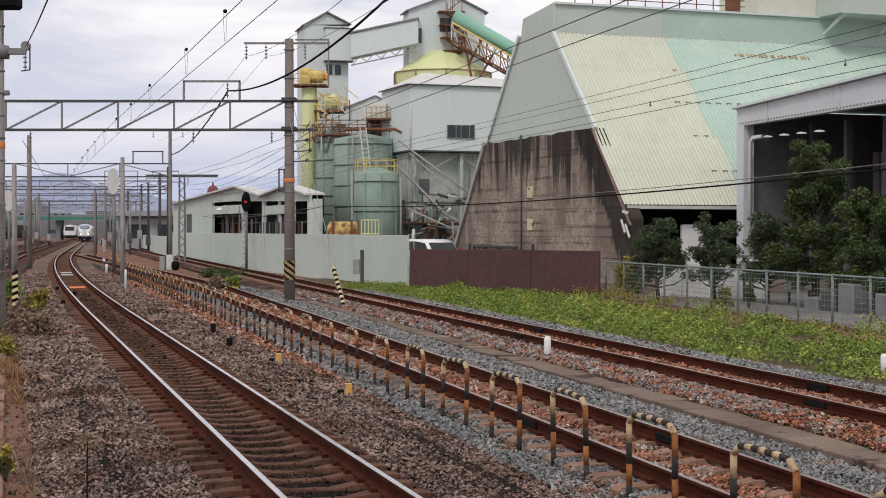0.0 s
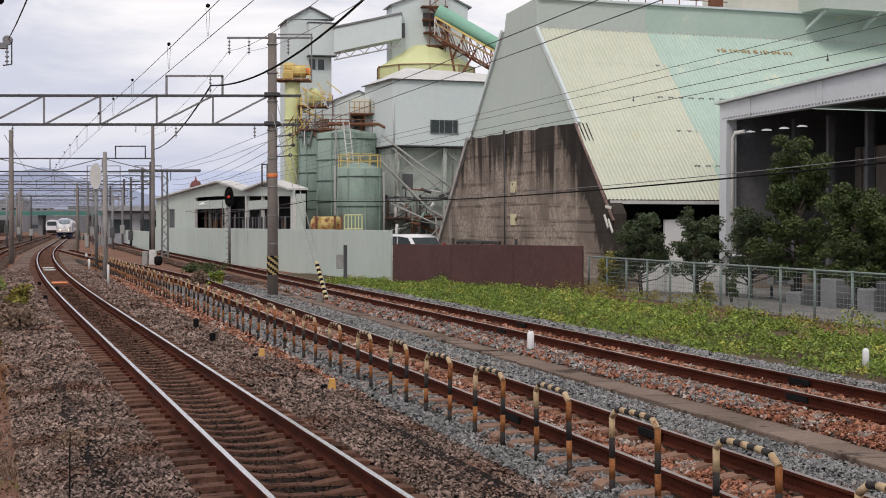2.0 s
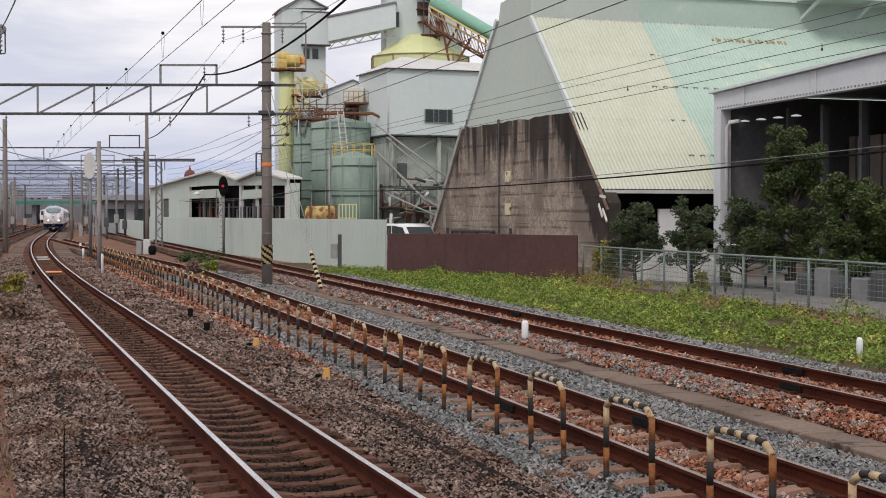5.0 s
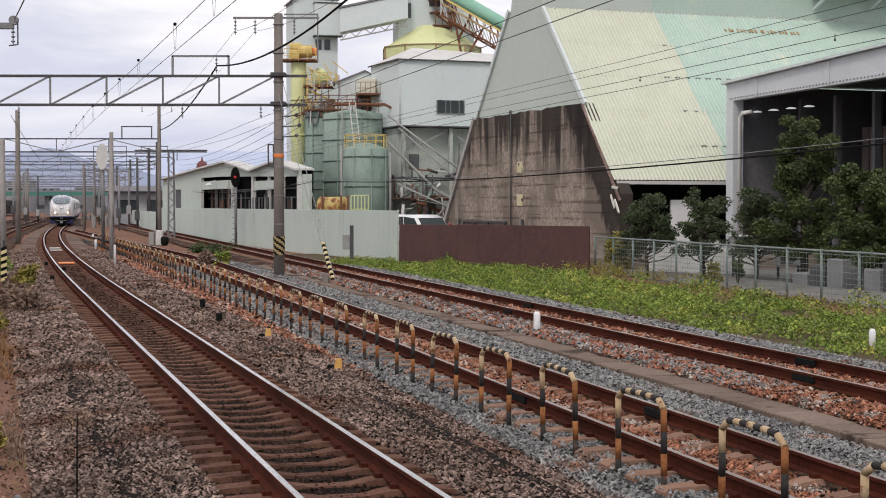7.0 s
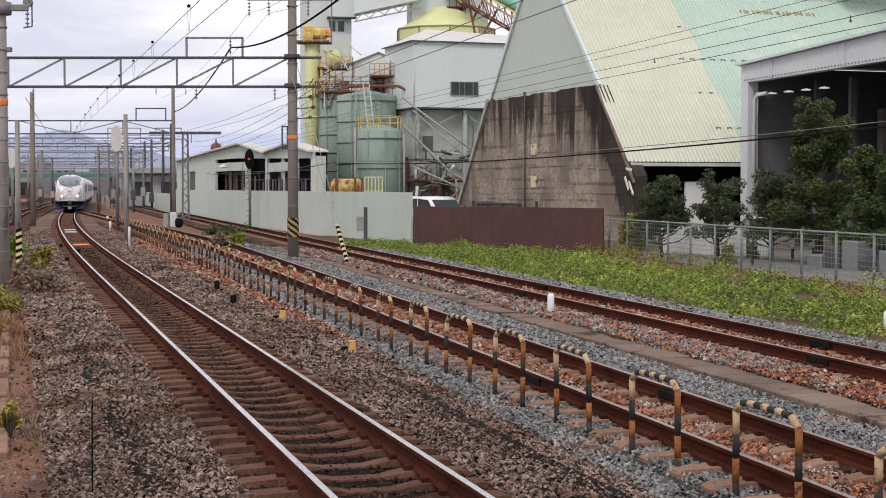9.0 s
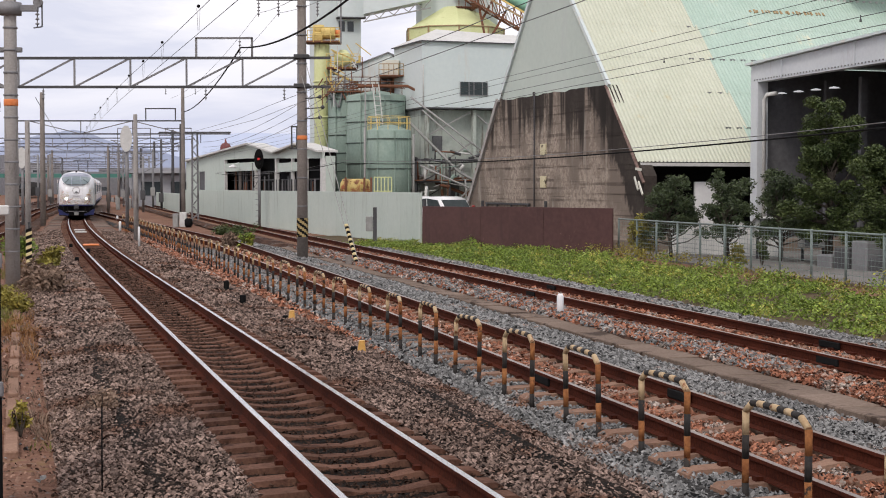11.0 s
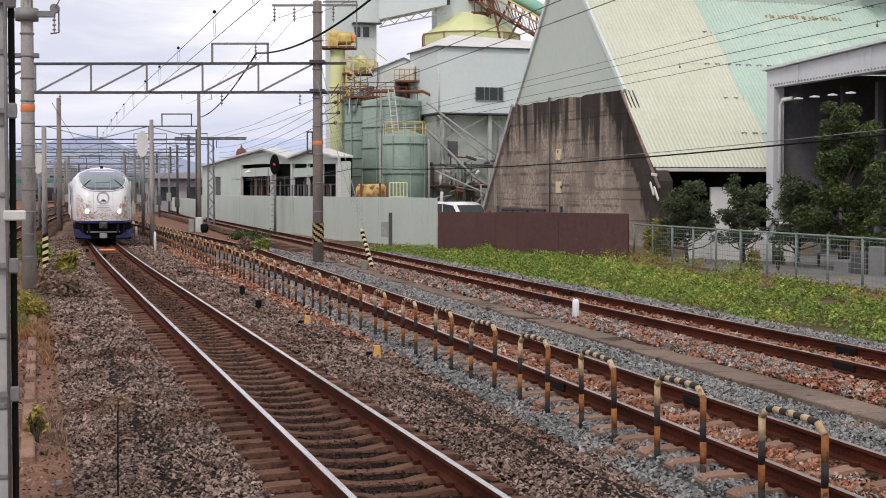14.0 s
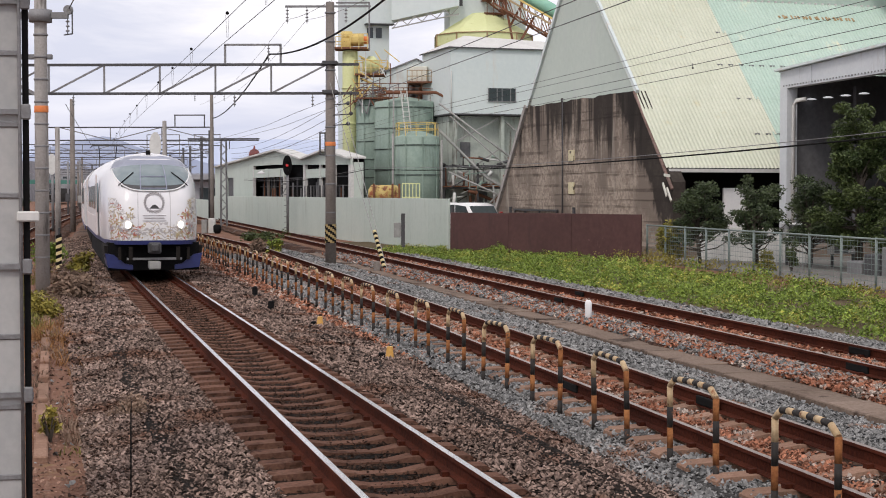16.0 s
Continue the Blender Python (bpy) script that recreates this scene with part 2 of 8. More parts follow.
M["yellow"] = material("yellow", (0.58, 0.62, 0.30), (0.67, 0.70, 0.40), 0.6, fine=8, big=0.6, bump=0.08,
                       spots=((0.40, 0.34, 0.16), 2.5, 0.62, 0.1))
M["yellow_deep"] = material("yellow_deep", (0.62, 0.45, 0.14), (0.70, 0.55, 0.22), 0.6, fine=8, big=0.6, bump=0.08,
                            spots=((0.28, 0.14, 0.07), 3.0, 0.58, 0.1))
M["brown_wall"] = material("brown_wall", (0.070, 0.034, 0.032), (0.105, 0.052, 0.048), 0.65, fine=6, big=0.5, bump=0.06,
                           spots=((0.16, 0.09, 0.08), 1.8, 0.64, 0.08), streak=((0.055, 0.03, 0.03), 0.55, 0.2, 1.5))
M["white_paint"] = material("white_paint", (0.70, 0.71, 0.72), (0.80, 0.80, 0.80), 0.5, fine=10, big=0.8, bump=0.03)
M["dirty_white"] = material("dirty_white", (0.50, 0.50, 0.48), (0.66, 0.66, 0.64), 0.7, fine=8, big=0.8, bump=0.05)
M["frame_white"] = material("frame_white", (0.53, 0.56, 0.59), (0.61, 0.64, 0.66), 0.6, fine=8, big=0.5, bump=0.05,
                            streak=((0.40, 0.38, 0.38), 0.60, 0.15, 1.5))
# shade inside buildings and openings, put into the surface colour
M["inside_shade"] = material("inside_shade", (0.095, 0.095, 0.102), (0.155, 0.155, 0.163), 0.9, fine=5, big=0.4, bump=0.1)
M["pipe_green"] = material("pipe_green", (0.20, 0.42, 0.32), (0.27, 0.50, 0.39), 0.55, fine=6, big=0.5, bump=0.05)
M["pipe_grey"] = material("pipe_grey", (0.25, 0.25, 0.24), (0.36, 0.36, 0.345), 0.6, fine=6, big=0.5, bump=0.05)
M["mesh_green"] = material("mesh_green", (0.15, 0.195, 0.185), (0.22, 0.265, 0.25), 0.55, fine=20, big=0.6, bump=0.05)
M["post_cream"] = material("post_cream", (0.36, 0.24, 0.13), (0.56, 0.43, 0.27), 0.75, fine=25, big=3.0, bump=0.2,
                           spots=((0.22, 0.09, 0.04), 6.0, 0.55, 0.08))
M["post_black"] = material("post_black", (0.016, 0.015, 0.015), (0.04, 0.034, 0.03), 0.75, fine=25, big=3.0, bump=0.2,
                           spots=((0.20, 0.075, 0.03), 6.0, 0.60, 0.06))
M["post_rust"] = material("post_rust", (0.15, 0.052, 0.022), (0.36, 0.155, 0.06), 0.85, fine=25, big=4.0, bump=0.3,
                          spots=((0.04, 0.03, 0.025), 6.0, 0.58, 0.06))
M["edge_rust"] = material("edge_rust", (0.14, 0.085, 0.07), (0.34, 0.25, 0.22), 0.85, fine=9, big=1.2, bump=0.2)
M["plate_cream"] = material("plate_cream", (0.50, 0.44, 0.27), (0.64, 0.58, 0.40), 0.7, fine=10, big=2.0, bump=0.05,
                            spots=((0.10, 0.08, 0.06), 3.0, 0.57, 0.05))
M["vessel_red"] = material("vessel_red", (0.15, 0.045, 0.045), (0.22, 0.075, 0.07), 0.6, fine=8, big=0.8, bump=0.1)
M["orange"] = material("orange", (0.70, 0.20, 0.06), (0.78, 0.27, 0.10), 0.6, fine=20, big=2, bump=0.05)
M["tiger_yellow"] = material("tiger_yellow", (0.58, 0.46, 0.22), (0.70, 0.59, 0.34), 0.65, fine=20, big=2, bump=0.08)
M["leaf"] = material("leaf", (0.024, 0.044, 0.014), (0.094, 0.122, 0.038), 0.55, fine=9, big=1.0, bump=0, island=0.45)
M["leaf_dark"] = material("leaf_dark", (0.024, 0.042, 0.019), (0.082, 0.108, 0.048), 0.5, fine=9, big=1.0, bump=0, island=0.45)
M["leaf_weed"] = material("leaf_weed", (0.070, 0.125, 0.020), (0.235, 0.315, 0.052), 0.6, fine=6, big=0.7, bump=0, island=0.5,
                          spots=((0.36, 0.34, 0.07), 0.8, 0.53, 0.1))
M["leaf_yellow"] = material("leaf_yellow", (0.13, 0.14, 0.03), (0.30, 0.24, 0.05), 0.6, fine=6, big=0.8, bump=0, island=0.4)
M["weed_brown"] = material("weed_brown", (0.15, 0.105, 0.078), (0.28, 0.195, 0.145), 0.9, fine=6, big=0.8, bump=0, island=0.4)
M["bark"] = material("bark", (0.05, 0.042, 0.035), (0.10, 0.085, 0.07), 0.95, fine=18, big=2.0, bump=0.6)
M["train_white"] = material("train_white", (0.72, 0.72, 0.74), (0.78, 0.78, 0.79), 0.25, fine=4, big=0.4, bump=0.0)
M["train_blue"] = material("train_blue", (0.012, 0.018, 0.10), (0.02, 0.03, 0.13), 0.4, fine=6, big=0.6, bump=0.02)
M["train_under"] = material("train_under", (0.012, 0.0105, 0.010), (0.028, 0.024, 0.021), 0.8, fine=12, big=1.0, bump=0.2)
M["train_grey"] = material("train_grey", (0.20, 0.22, 0.29), (0.25, 0.27, 0.34), 0.4, fine=6, big=0.6, bump=0.02)
# pale pink of the doors and of the reflection painted low on the sides
M["train_pink"] = material("train_pink", (0.60, 0.55, 0.54), (0.68, 0.62, 0.60), 0.4, fine=5, big=0.7, bump=0.0)
# hills: distance haze put into the colour, paler and bluer farther off
M["hill_haze"] = material("hill_haze", (0.26, 0.30, 0.41), (0.32, 0.36, 0.46), 1.0, fine=0.02, big=0.004, bump=0)
M["hill_far_haze"] = material("hill_far_haze", (0.42, 0.48, 0.62), (0.47, 0.53, 0.66), 1.0, fine=0.02, big=0.004, bump=0)
M["far_grey"] = material("far_grey", (0.18, 0.185, 0.20), (0.28, 0.285, 0.30), 0.9, fine=1.0, big=0.1, bump=0, objrand=0.3)
M["far_green"] = material("far_green", (0.05, 0.17, 0.14), (0.08, 0.22, 0.18), 0.7, fine=1.0, big=0.1, bump=0)
M["glass_dark"] = material("glass_dark", (0.03, 0.04, 0.045), (0.05, 0.06, 0.065), 0.08, fine=4, big=0.5, bump=0)
M["lamp_on"] = glow("lamp_on", (1.0, 0.86, 0.66), 9.0)
M["lamp_red"] = glow("lamp_red", (0.5, 0.02, 0.02), 0.22)
M["stripe_worn"] = material("stripe_worn", (0.30, 0.22, 0.10), (0.44, 0.34, 0.17), 0.8, fine=20, big=2, bump=0.1)
M["bank_stone"] = material("bank_stone", (0.100, 0.056, 0.040), (0.29, 0.185, 0.140), 0.95, fine=30, big=0.8, bump=0.2, island=0.8)
M["column_grey"] = material("column_grey", (0.33, 0.34, 0.34), (0.45, 0.45, 0.44), 0.75, fine=8, big=0.8, bump=0.08)
M["rust_orange"] = material("rust_orange", (0.30, 0.20, 0.10), (0.46, 0.36, 0.22), 0.9, fine=12, big=1.5, bump=0.1)
M["lamp_dish"] = glow("lamp_dish", (0.9, 0.95, 1.0), 0.45)
M["ballast_stone"] = material("ballast_stone", (0.062, 0.041, 0.033), (0.305, 0.222, 0.186), 0.92, fine=30, big=0.8, bump=0.2, island=0.85,
                              spots=((0.120, 0.066, 0.047), 0.5, 0.52, 0.12))
M["tread_stone"] = material("tread_stone", (0.022, 0.0125, 0.009), (0.092, 0.053, 0.038), 0.95, fine=30, big=0.8, bump=0.2, island=0.6)
M["blue_stone"] = material("blue_stone", (0.095, 0.097, 0.098), (0.285, 0.283, 0.276), 0.92, fine=30, big=0.8, bump=0.2, island=0.55,
                           spots=((0.20, 0.105, 0.068), 0.8, 0.58, 0.08))
M["red_stone"] = material("red_stone", (0.150, 0.054, 0.032), (0.38, 0.175, 0.110), 0.92, fine=30, big=0.8, bump=0.2, island=0.7,
                          spots=((0.32, 0.27, 0.235), 2.6, 0.52, 0.06))
M["duct_lid"] = material("duct_lid", (0.125, 0.090, 0.070), (0.235, 0.180, 0.145), 0.95, fine=18, big=0.7, bump=0.3, objrand=0.15,
                         spots=((0.07, 0.05, 0.04), 1.4, 0.54, 0.1))


def gable_concrete():
    """Board-marked concrete, brown-grey, with black rain stains that run down from its top and along its open edge."""
    m = bpy.data.materials.new("gable_concrete")
    m.use_nodes = True
    n, l = m.node_tree.nodes, m.node_tree.links
    b = n["Principled BSDF"]
    b.inputs["Roughness"].default_value = 0.93
    b.inputs["Specular IOR Level"].default_value = 0.1
    tc = n.new("ShaderNodeTexCoord").outputs["Object"]
    sep = n.new("ShaderNodeSeparateXYZ")
    l.new(tc, sep.inputs[0])

    def grain(stretch, scale=1.0, detail=5.0, rough=0.6):
        mp = n.new("ShaderNodeMapping")
        mp.inputs["Scale"].default_value = stretch
        l.new(tc, mp.inputs[0])
        t = n.new("ShaderNodeTexNoise")
        t.inputs["Scale"].default_value, t.inputs["Detail"].default_value, t.inputs["Roughness"].default_value = scale, detail, rough
        l.new(mp.outputs[0], t.inputs["Vector"])
        return t.outputs["Fac"]

    def ramp(src, lo, hi, to0=0.0, to1=1.0):
        r = n.new("ShaderNodeMapRange")
        r.interpolation_type = "SMOOTHSTEP"
        for k, v in zip((1, 2, 3, 4), (lo, hi, to0, to1)):
            r.inputs[k].default_value = v
        l.new(src, r.inputs[0])
        return r.outputs[0]

    def calc(op, a, c):
        x = n.new("ShaderNodeMath")
        x.operation = op
        for k, v in enumerate((a, c)):
            if isinstance(v, float):
                x.inputs[k].default_value = v
            else:
                l.new(v, x.inputs[k])
        return x.outputs[0]

    def blend(f, a, c):
        x = n.new("ShaderNodeMix")
        x.data_type = "RGBA"
        l.new(f, x.inputs["Factor"])
        for v, k in ((a, x.inputs[6]), (c, x.inputs[7])):
            if isinstance(v, tuple):
                k.default_value = (*v, 1)
            else:
                l.new(v, k)
        return x.outputs[2]

    fine = grain((6, 6, 6))
    col = blend(ramp(fine, 0.35, 0.65), (0.235, 0.190, 0.155), (0.390, 0.328, 0.272))
    col = blend(ramp(grain((0.5, 0.5, 0.35)), 0.42, 0.62), col, (0.190, 0.155, 0.130))
    # shutter-board lines, broken along their length
    col = blend(calc("MULTIPLY", ramp(grain((0.07, 0.07, 3.6), 1.0, 4.0), 0.53, 0.60, 0.0, 0.6), ramp(grain((0.7, 0.7, 0.7)), 0.38, 0.56)), col, (0.070, 0.054, 0.045))
    # pale lime runs
    col = blend(ramp(grain((1.6, 1.6, 0.16)), 0.60, 0.74, 0.0, 0.6), col, (0.46, 0.42, 0.36))
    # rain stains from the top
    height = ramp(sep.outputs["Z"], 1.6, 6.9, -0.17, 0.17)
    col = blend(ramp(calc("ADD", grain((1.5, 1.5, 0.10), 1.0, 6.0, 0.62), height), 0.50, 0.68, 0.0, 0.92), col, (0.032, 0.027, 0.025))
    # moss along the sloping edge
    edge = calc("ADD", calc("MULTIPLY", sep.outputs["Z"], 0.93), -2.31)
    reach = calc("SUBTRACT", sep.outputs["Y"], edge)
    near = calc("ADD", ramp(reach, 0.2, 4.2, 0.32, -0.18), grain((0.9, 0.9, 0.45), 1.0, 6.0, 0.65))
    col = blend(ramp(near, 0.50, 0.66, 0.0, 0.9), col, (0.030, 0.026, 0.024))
    l.new(col, b.inputs["Base Color"])
    bp = n.new("ShaderNodeBump")
    bp.inputs["Strength"].default_value, bp.inputs["Distance"].default_value = 0.5, 0.03
    l.new(grain((3.0, 3.0, 7.0), 1.0, 6.0), bp.inputs["Height"])
    l.new(bp.outputs[0], b.inputs["Normal"])
    return m


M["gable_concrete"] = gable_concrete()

# ---- the line of the tracks: x as a function of y, bending slightly ----
LEVEL = -0.30


def x_main(y):
    """Centre of the main track."""
    a = min(y, 40.0)
    x = -0.75 - 0.288 * (a - 12.6)
    if y > 40:
        b = min(y, 150.0) - 40
        x += -0.288 * b + (0.288 - 0.224) / 110 * b * b / 2
    if y > 150:
        x += -0.224 * (y - 150)
    return x


def x_siding(y):
    """Centre of the siding beside the main track, which joins it far off."""
    x = 1.375 - 0.2525 * (min(y, 62) - 19.1)
    if y > 62:
        x -= 0.305 * (min(y, 150) - 62)
    return x if y < 140 else x_main(y)


def x_loop(y):
    """Centre of the third track."""
    return 0.39 - 0.258 * (y - 40.0)


def x_left(y):
    """Centre of the tracks beyond the island platform."""
    return x_main(y) - 4.2 - max(0.0, 78 - y) * 0.075


def along(fx, y0, y1, step, off=0.0):
    """Points along a track line at even steps of its length, with the heading."""
    out, y, acc = [], y0, 0.0
    while y < y1:
        d = (fx(y + 0.05) - fx(y - 0.05)) / 0.1
        k = 1 / math.sqrt(1 + d * d)
        out.append((fx(y) + off * k, y - off * d * k, math.atan2(-d, 1)))
        y += step * k
    return out


def strip(name, fx, o0, o1, y0, y1, z, mat, step=1.5, edge=0.0, drop=0.0, seed=1):
    """A ribbon of ground beside a track line, with uneven edges; drop slopes its sides down."""
    bm = bmnew()
    rnd = random.Random(seed)
    prev = None
    for (x, y, _), (x2, y2, _) in zip(along(fx, y0, y1, step, o0), along(fx, y0, y1, step, o1)):
        j0, j1 = rnd.uniform(-edge, edge), rnd.uniform(-edge, edge)
        row = [(x - drop * 1.6 + j0, y, z - drop), (x + j0, y, z), ((x + x2) / 2, (y + y2) / 2, z), (x2 + j1, y2, z), (x2 + drop * 1.6 + j1, y2, z - drop)]
        row = [bm.verts.new(p) for p in (row if drop else row[1:4])]
        if prev:
            for i in range(len(row) - 1):
                bm.faces.new((prev[i], prev[i + 1], row[i + 1], row[i]))
        prev = row
    return tagged(part(name, bm, mat), kind="structure")


# ---- ground ----
def ground():
    bm = bmnew()
    vs = [bm.verts.new(p) for p in ((-3500, -300, LEVEL - 0.12), (3500, -300, LEVEL - 0.12), (3500, 4500, LEVEL - 0.12), (-3500, 4500, LEVEL - 0.12))]
    bm.faces.new(vs)
    tagged(part("ground", bm, M["soil"]), "red-brown soil of the railway yard", kind="structure")
    # bed under the loose stones, darkened as the shade between them
    strip("ballast_bed", x_main, -1.75, 1.9, -20, 50, LEVEL + 0.09, M["ballast_gap_shade"], drop=0.2, edge=0.08)
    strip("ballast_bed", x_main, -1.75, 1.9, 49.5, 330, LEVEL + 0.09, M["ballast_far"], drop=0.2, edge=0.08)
    strip("ballast_bed", x_siding, -1.05, 1.5, -10, 139, LEVEL + 0.07, M["ballast_blue"], drop=0.14, edge=0.15, seed=2)
    strip("ballast_bed", x_loop, -1.4, 1.4, -10, 330, LEVEL + 0.11, M["ballast_rust"], drop=0.14, edge=0.2, seed=4)
    strip("ballast_bed", x_left, -6.0, 1.5, -20, 330, LEVEL + 0.02, M["ballast_rust"], drop=0.1, edge=0.2, seed=5)
    strip("verge", x_loop, 2.2, 7.7, 8, 80, LEVEL - 0.03, M["grass_soil"], drop=0.06, edge=0.2, seed=6)


ground()

# ---- tracks ----
RAIL = [(-0.0325, -0.003), (-0.0285, 0.0), (0.0285, 0.0), (0.0325, -0.003), (0.034, -0.030), (0.012, -0.045), (0.010, -0.125), (0.064, -0.143), (0.066, -0.152),
        (-0.066, -0.152), (-0.064, -0.143), (-0.010, -0.125), (-0.012, -0.045), (-0.034, -0.030)]


def rail(name, fx, off, y0, y1, parent, head):
    bm = bmnew()
    prev = None
    pts = along(fx, y0, y1, 1.0, off)
    for x, y, a in pts:
        ring = [bm.verts.new((x + p * math.cos(a), y + p * math.sin(a), z)) for p, z in RAIL]
        if prev:
            n = len(RAIL)
            for i in range(n):
                f = bm.faces.new((prev[i], prev[(i + 1) % n], ring[(i + 1) % n], ring[i]))
                f.material_index = 1 if i == 1 else 0
        prev = ring
    bmesh.ops.recalc_face_normals(bm, faces=bm.faces)
    return part(name, bm, [M["rail_rust"], head], parent)


def sleeper_mesh(mat, length=2.0):
    """A prestressed sleeper: seats under the rails, waisted and lower in the middle, with the rail clips on it."""
    bm = bmnew()
    h = length / 2
    prof = [(-h, -0.20, 0.115), (-h + 0.06, -0.165, 0.115), (-0.62, -0.152, 0.115), (-0.40, -0.155, 0.105), (-0.18, -0.192, 0.085),
            (0.18, -0.192, 0.085), (0.40, -0.155, 0.105), (0.62, -0.152, 0.115), (h - 0.06, -0.165, 0.115), (h, -0.20, 0.115)]
    prev = None
    for x, z, w in prof:
        row = [bm.verts.new(p) for p in ((x, -w - 0.03, -0.36), (x, -w, z), (x, w, z), (x, w + 0.03, -0.36))]
        if prev:
            for i in range(3):
                bm.faces.new((prev[i], row[i], row[i + 1], prev[i + 1]))
        else:
            bm.faces.new(row)
        prev = row
    bm.faces.new(prev[::-1])
    for s in (-1, 1):
        for o in (-0.095, 0.095):
            x = s * 0.540 + o
            box(bm, x - 0.032, x + 0.032, -0.04, 0.04, -0.155, -0.115, mat=1)
    bmesh.ops.recalc_face_normals(bm, faces=bm.faces)
    me = bpy.data.meshes.new("sleeper")
    bm.to_mesh(me)
    bm.free()
    me.materials.append(mat)
    me.materials.append(M["rail_rust"])
    return me


def track(name, fx, y0, y1, pitch, me, head, n_parts, label):
    t = thing(name, label, "railway track", kind="structure")
    for off in (-0.540, 0.540):
        rail("rail", fx, off, y0, y1, t, head)
    rows = along(fx, y0, min(y1, 170), pitch)
    near = [r for r in rows if r[1] > 5][:n_parts]
    for x, y, a in near:
        shared("sleeper", me, pose(x, y, 0, 0, 0, math.degrees(a) + random.Random(y).uniform(-0.6, 0.6)), t)
    far = [r for r in rows if r[1] <= 5 or r[1] > near[-1][1]]
    bm = bmnew()
    for x, y, a in far:
        tmp = bmnew()
        tmp.from_mesh(me)
        tmp.transform(pose(x, y, 0, 0, 0, math.degrees(a)))
        tm = bpy.data.meshes.new("tmp")
        tmp.to_mesh(tm)
        tmp.free()
        bm.from_mesh(tm)
        bpy.data.meshes.remove(tm)
    ob = part("far_sleepers", bm, [me.materials[0], me.materials[1]], t)
    ob["kind"] = "stuff"
    return t


SLEEPER, SLEEPER_PALE = sleeper_mesh(M["sleeper"]), sleeper_mesh(M["sleeper_pale"])
track("main_track", x_main, -12, 330, 0.545, SLEEPER, M["rail_head"], 200, "curving main railway track with polished rail heads on brown sleepers")
track("siding_track", x_siding, -8, 140, 0.68, SLEEPER_PALE, M["rail_head_worn"], 120, "rusty siding track on pale concrete sleepers")
track("loop_track", x_loop, -8, 330, 0.66, SLEEPER_PALE, M["rail_head_worn"], 120, "rusty loop track beside the overgrown verge")
track("left_track", x_left, 5, 330, 0.66, SLEEPER, M["rail_head_worn"], 60, "rusty track beyond the weedy bank")
track("outer_track", lambda y: x_left(y) - 3.9, 5, 330, 0.66, SLEEPER, M["rail_head_worn"], 60, "rusty outer track beyond the weedy bank")


# ---- walls along the yard ----
def wall_run(name, p, q, z0, z1, mat, label, panel=1.8, thick=0.12, post=None, uneven=0.0, seed=1):
    """A panel wall from p to q: each panel is a part, with posts behind."""
    p, q = Vector(p), Vector(q)
    d = q - p
    n = max(1, round(d.length / panel))
    rnd = random.Random(seed)
    t = thing(name, label, "wall", pose(p.x, p.y, 0, 0, 0, math.degrees(math.atan2(d.y, d.x))), kind="structure")
    w = d.length / n
    for i in range(n):
        bm = bmnew()
        box(bm, i * w + 0.008, (i + 1) * w - 0.008, -thick / 2, thick / 2, z0, z1 + rnd.uniform(-uneven, uneven), bevel=0.008)
        part("panel", bm, mat, t)
        if post:
            bm = bmnew()
            box(bm, i * w - 0.04, i * w + 0.04, thick / 2 + 0.003, thick / 2 + 0.10, z0, z1 + 0.25)
            part("post", bm, post, t)
    return t


WALL_A, WALL_B = (-1.5, 66.0), (-24.5, 138.0)
wall_run("wall_green", WALL_A, WALL_B, LEVEL - 0.2, 1.98, M["wall_green"], "pale green sheet-metal boundary wall along the yard", 3.2, 0.10)
wall_run("wall_brown", (-1.42, 65.8), (5.94, 57.7), LEVEL - 0.2, 1.41, M["brown_wall"], "dark brown steel panel wall above the weeds", 3.6, 0.08, M["steel_dark"], 0.02)


# ---- storage hall with its sloping roof ----
HALL = pose(8.32, 65.0, 0, 0, 0, 20)


def corrugated(bm, y0, z0, y1, z1, x0, x1, pitch=0.19, depth=0.035, rows=1, mat=0):
    """A ribbed sheet, ribs running from (y0, z0) to (y1, z1), spread along x."""
    n = int((x1 - x0) / (pitch / 4))
    nrm = Vector((0, -(z1 - z0), y1 - y0)).normalized()
    wave = (0, 1, 1, 0)
    lo = []
    for i in range(n + 1):
        h = nrm * (depth * wave[i % 4])
        x = x0 + (x1 - x0) * i / n
        lo.append((bm.verts.new((x, y0 + h.y, z0 + h.z)), bm.verts.new((x, y1 + h.y, z1 + h.z))))
    for a, b in zip(lo, lo[1:]):
        bm.faces.new((a[0], b[0], b[1], a[1])).material_index = mat


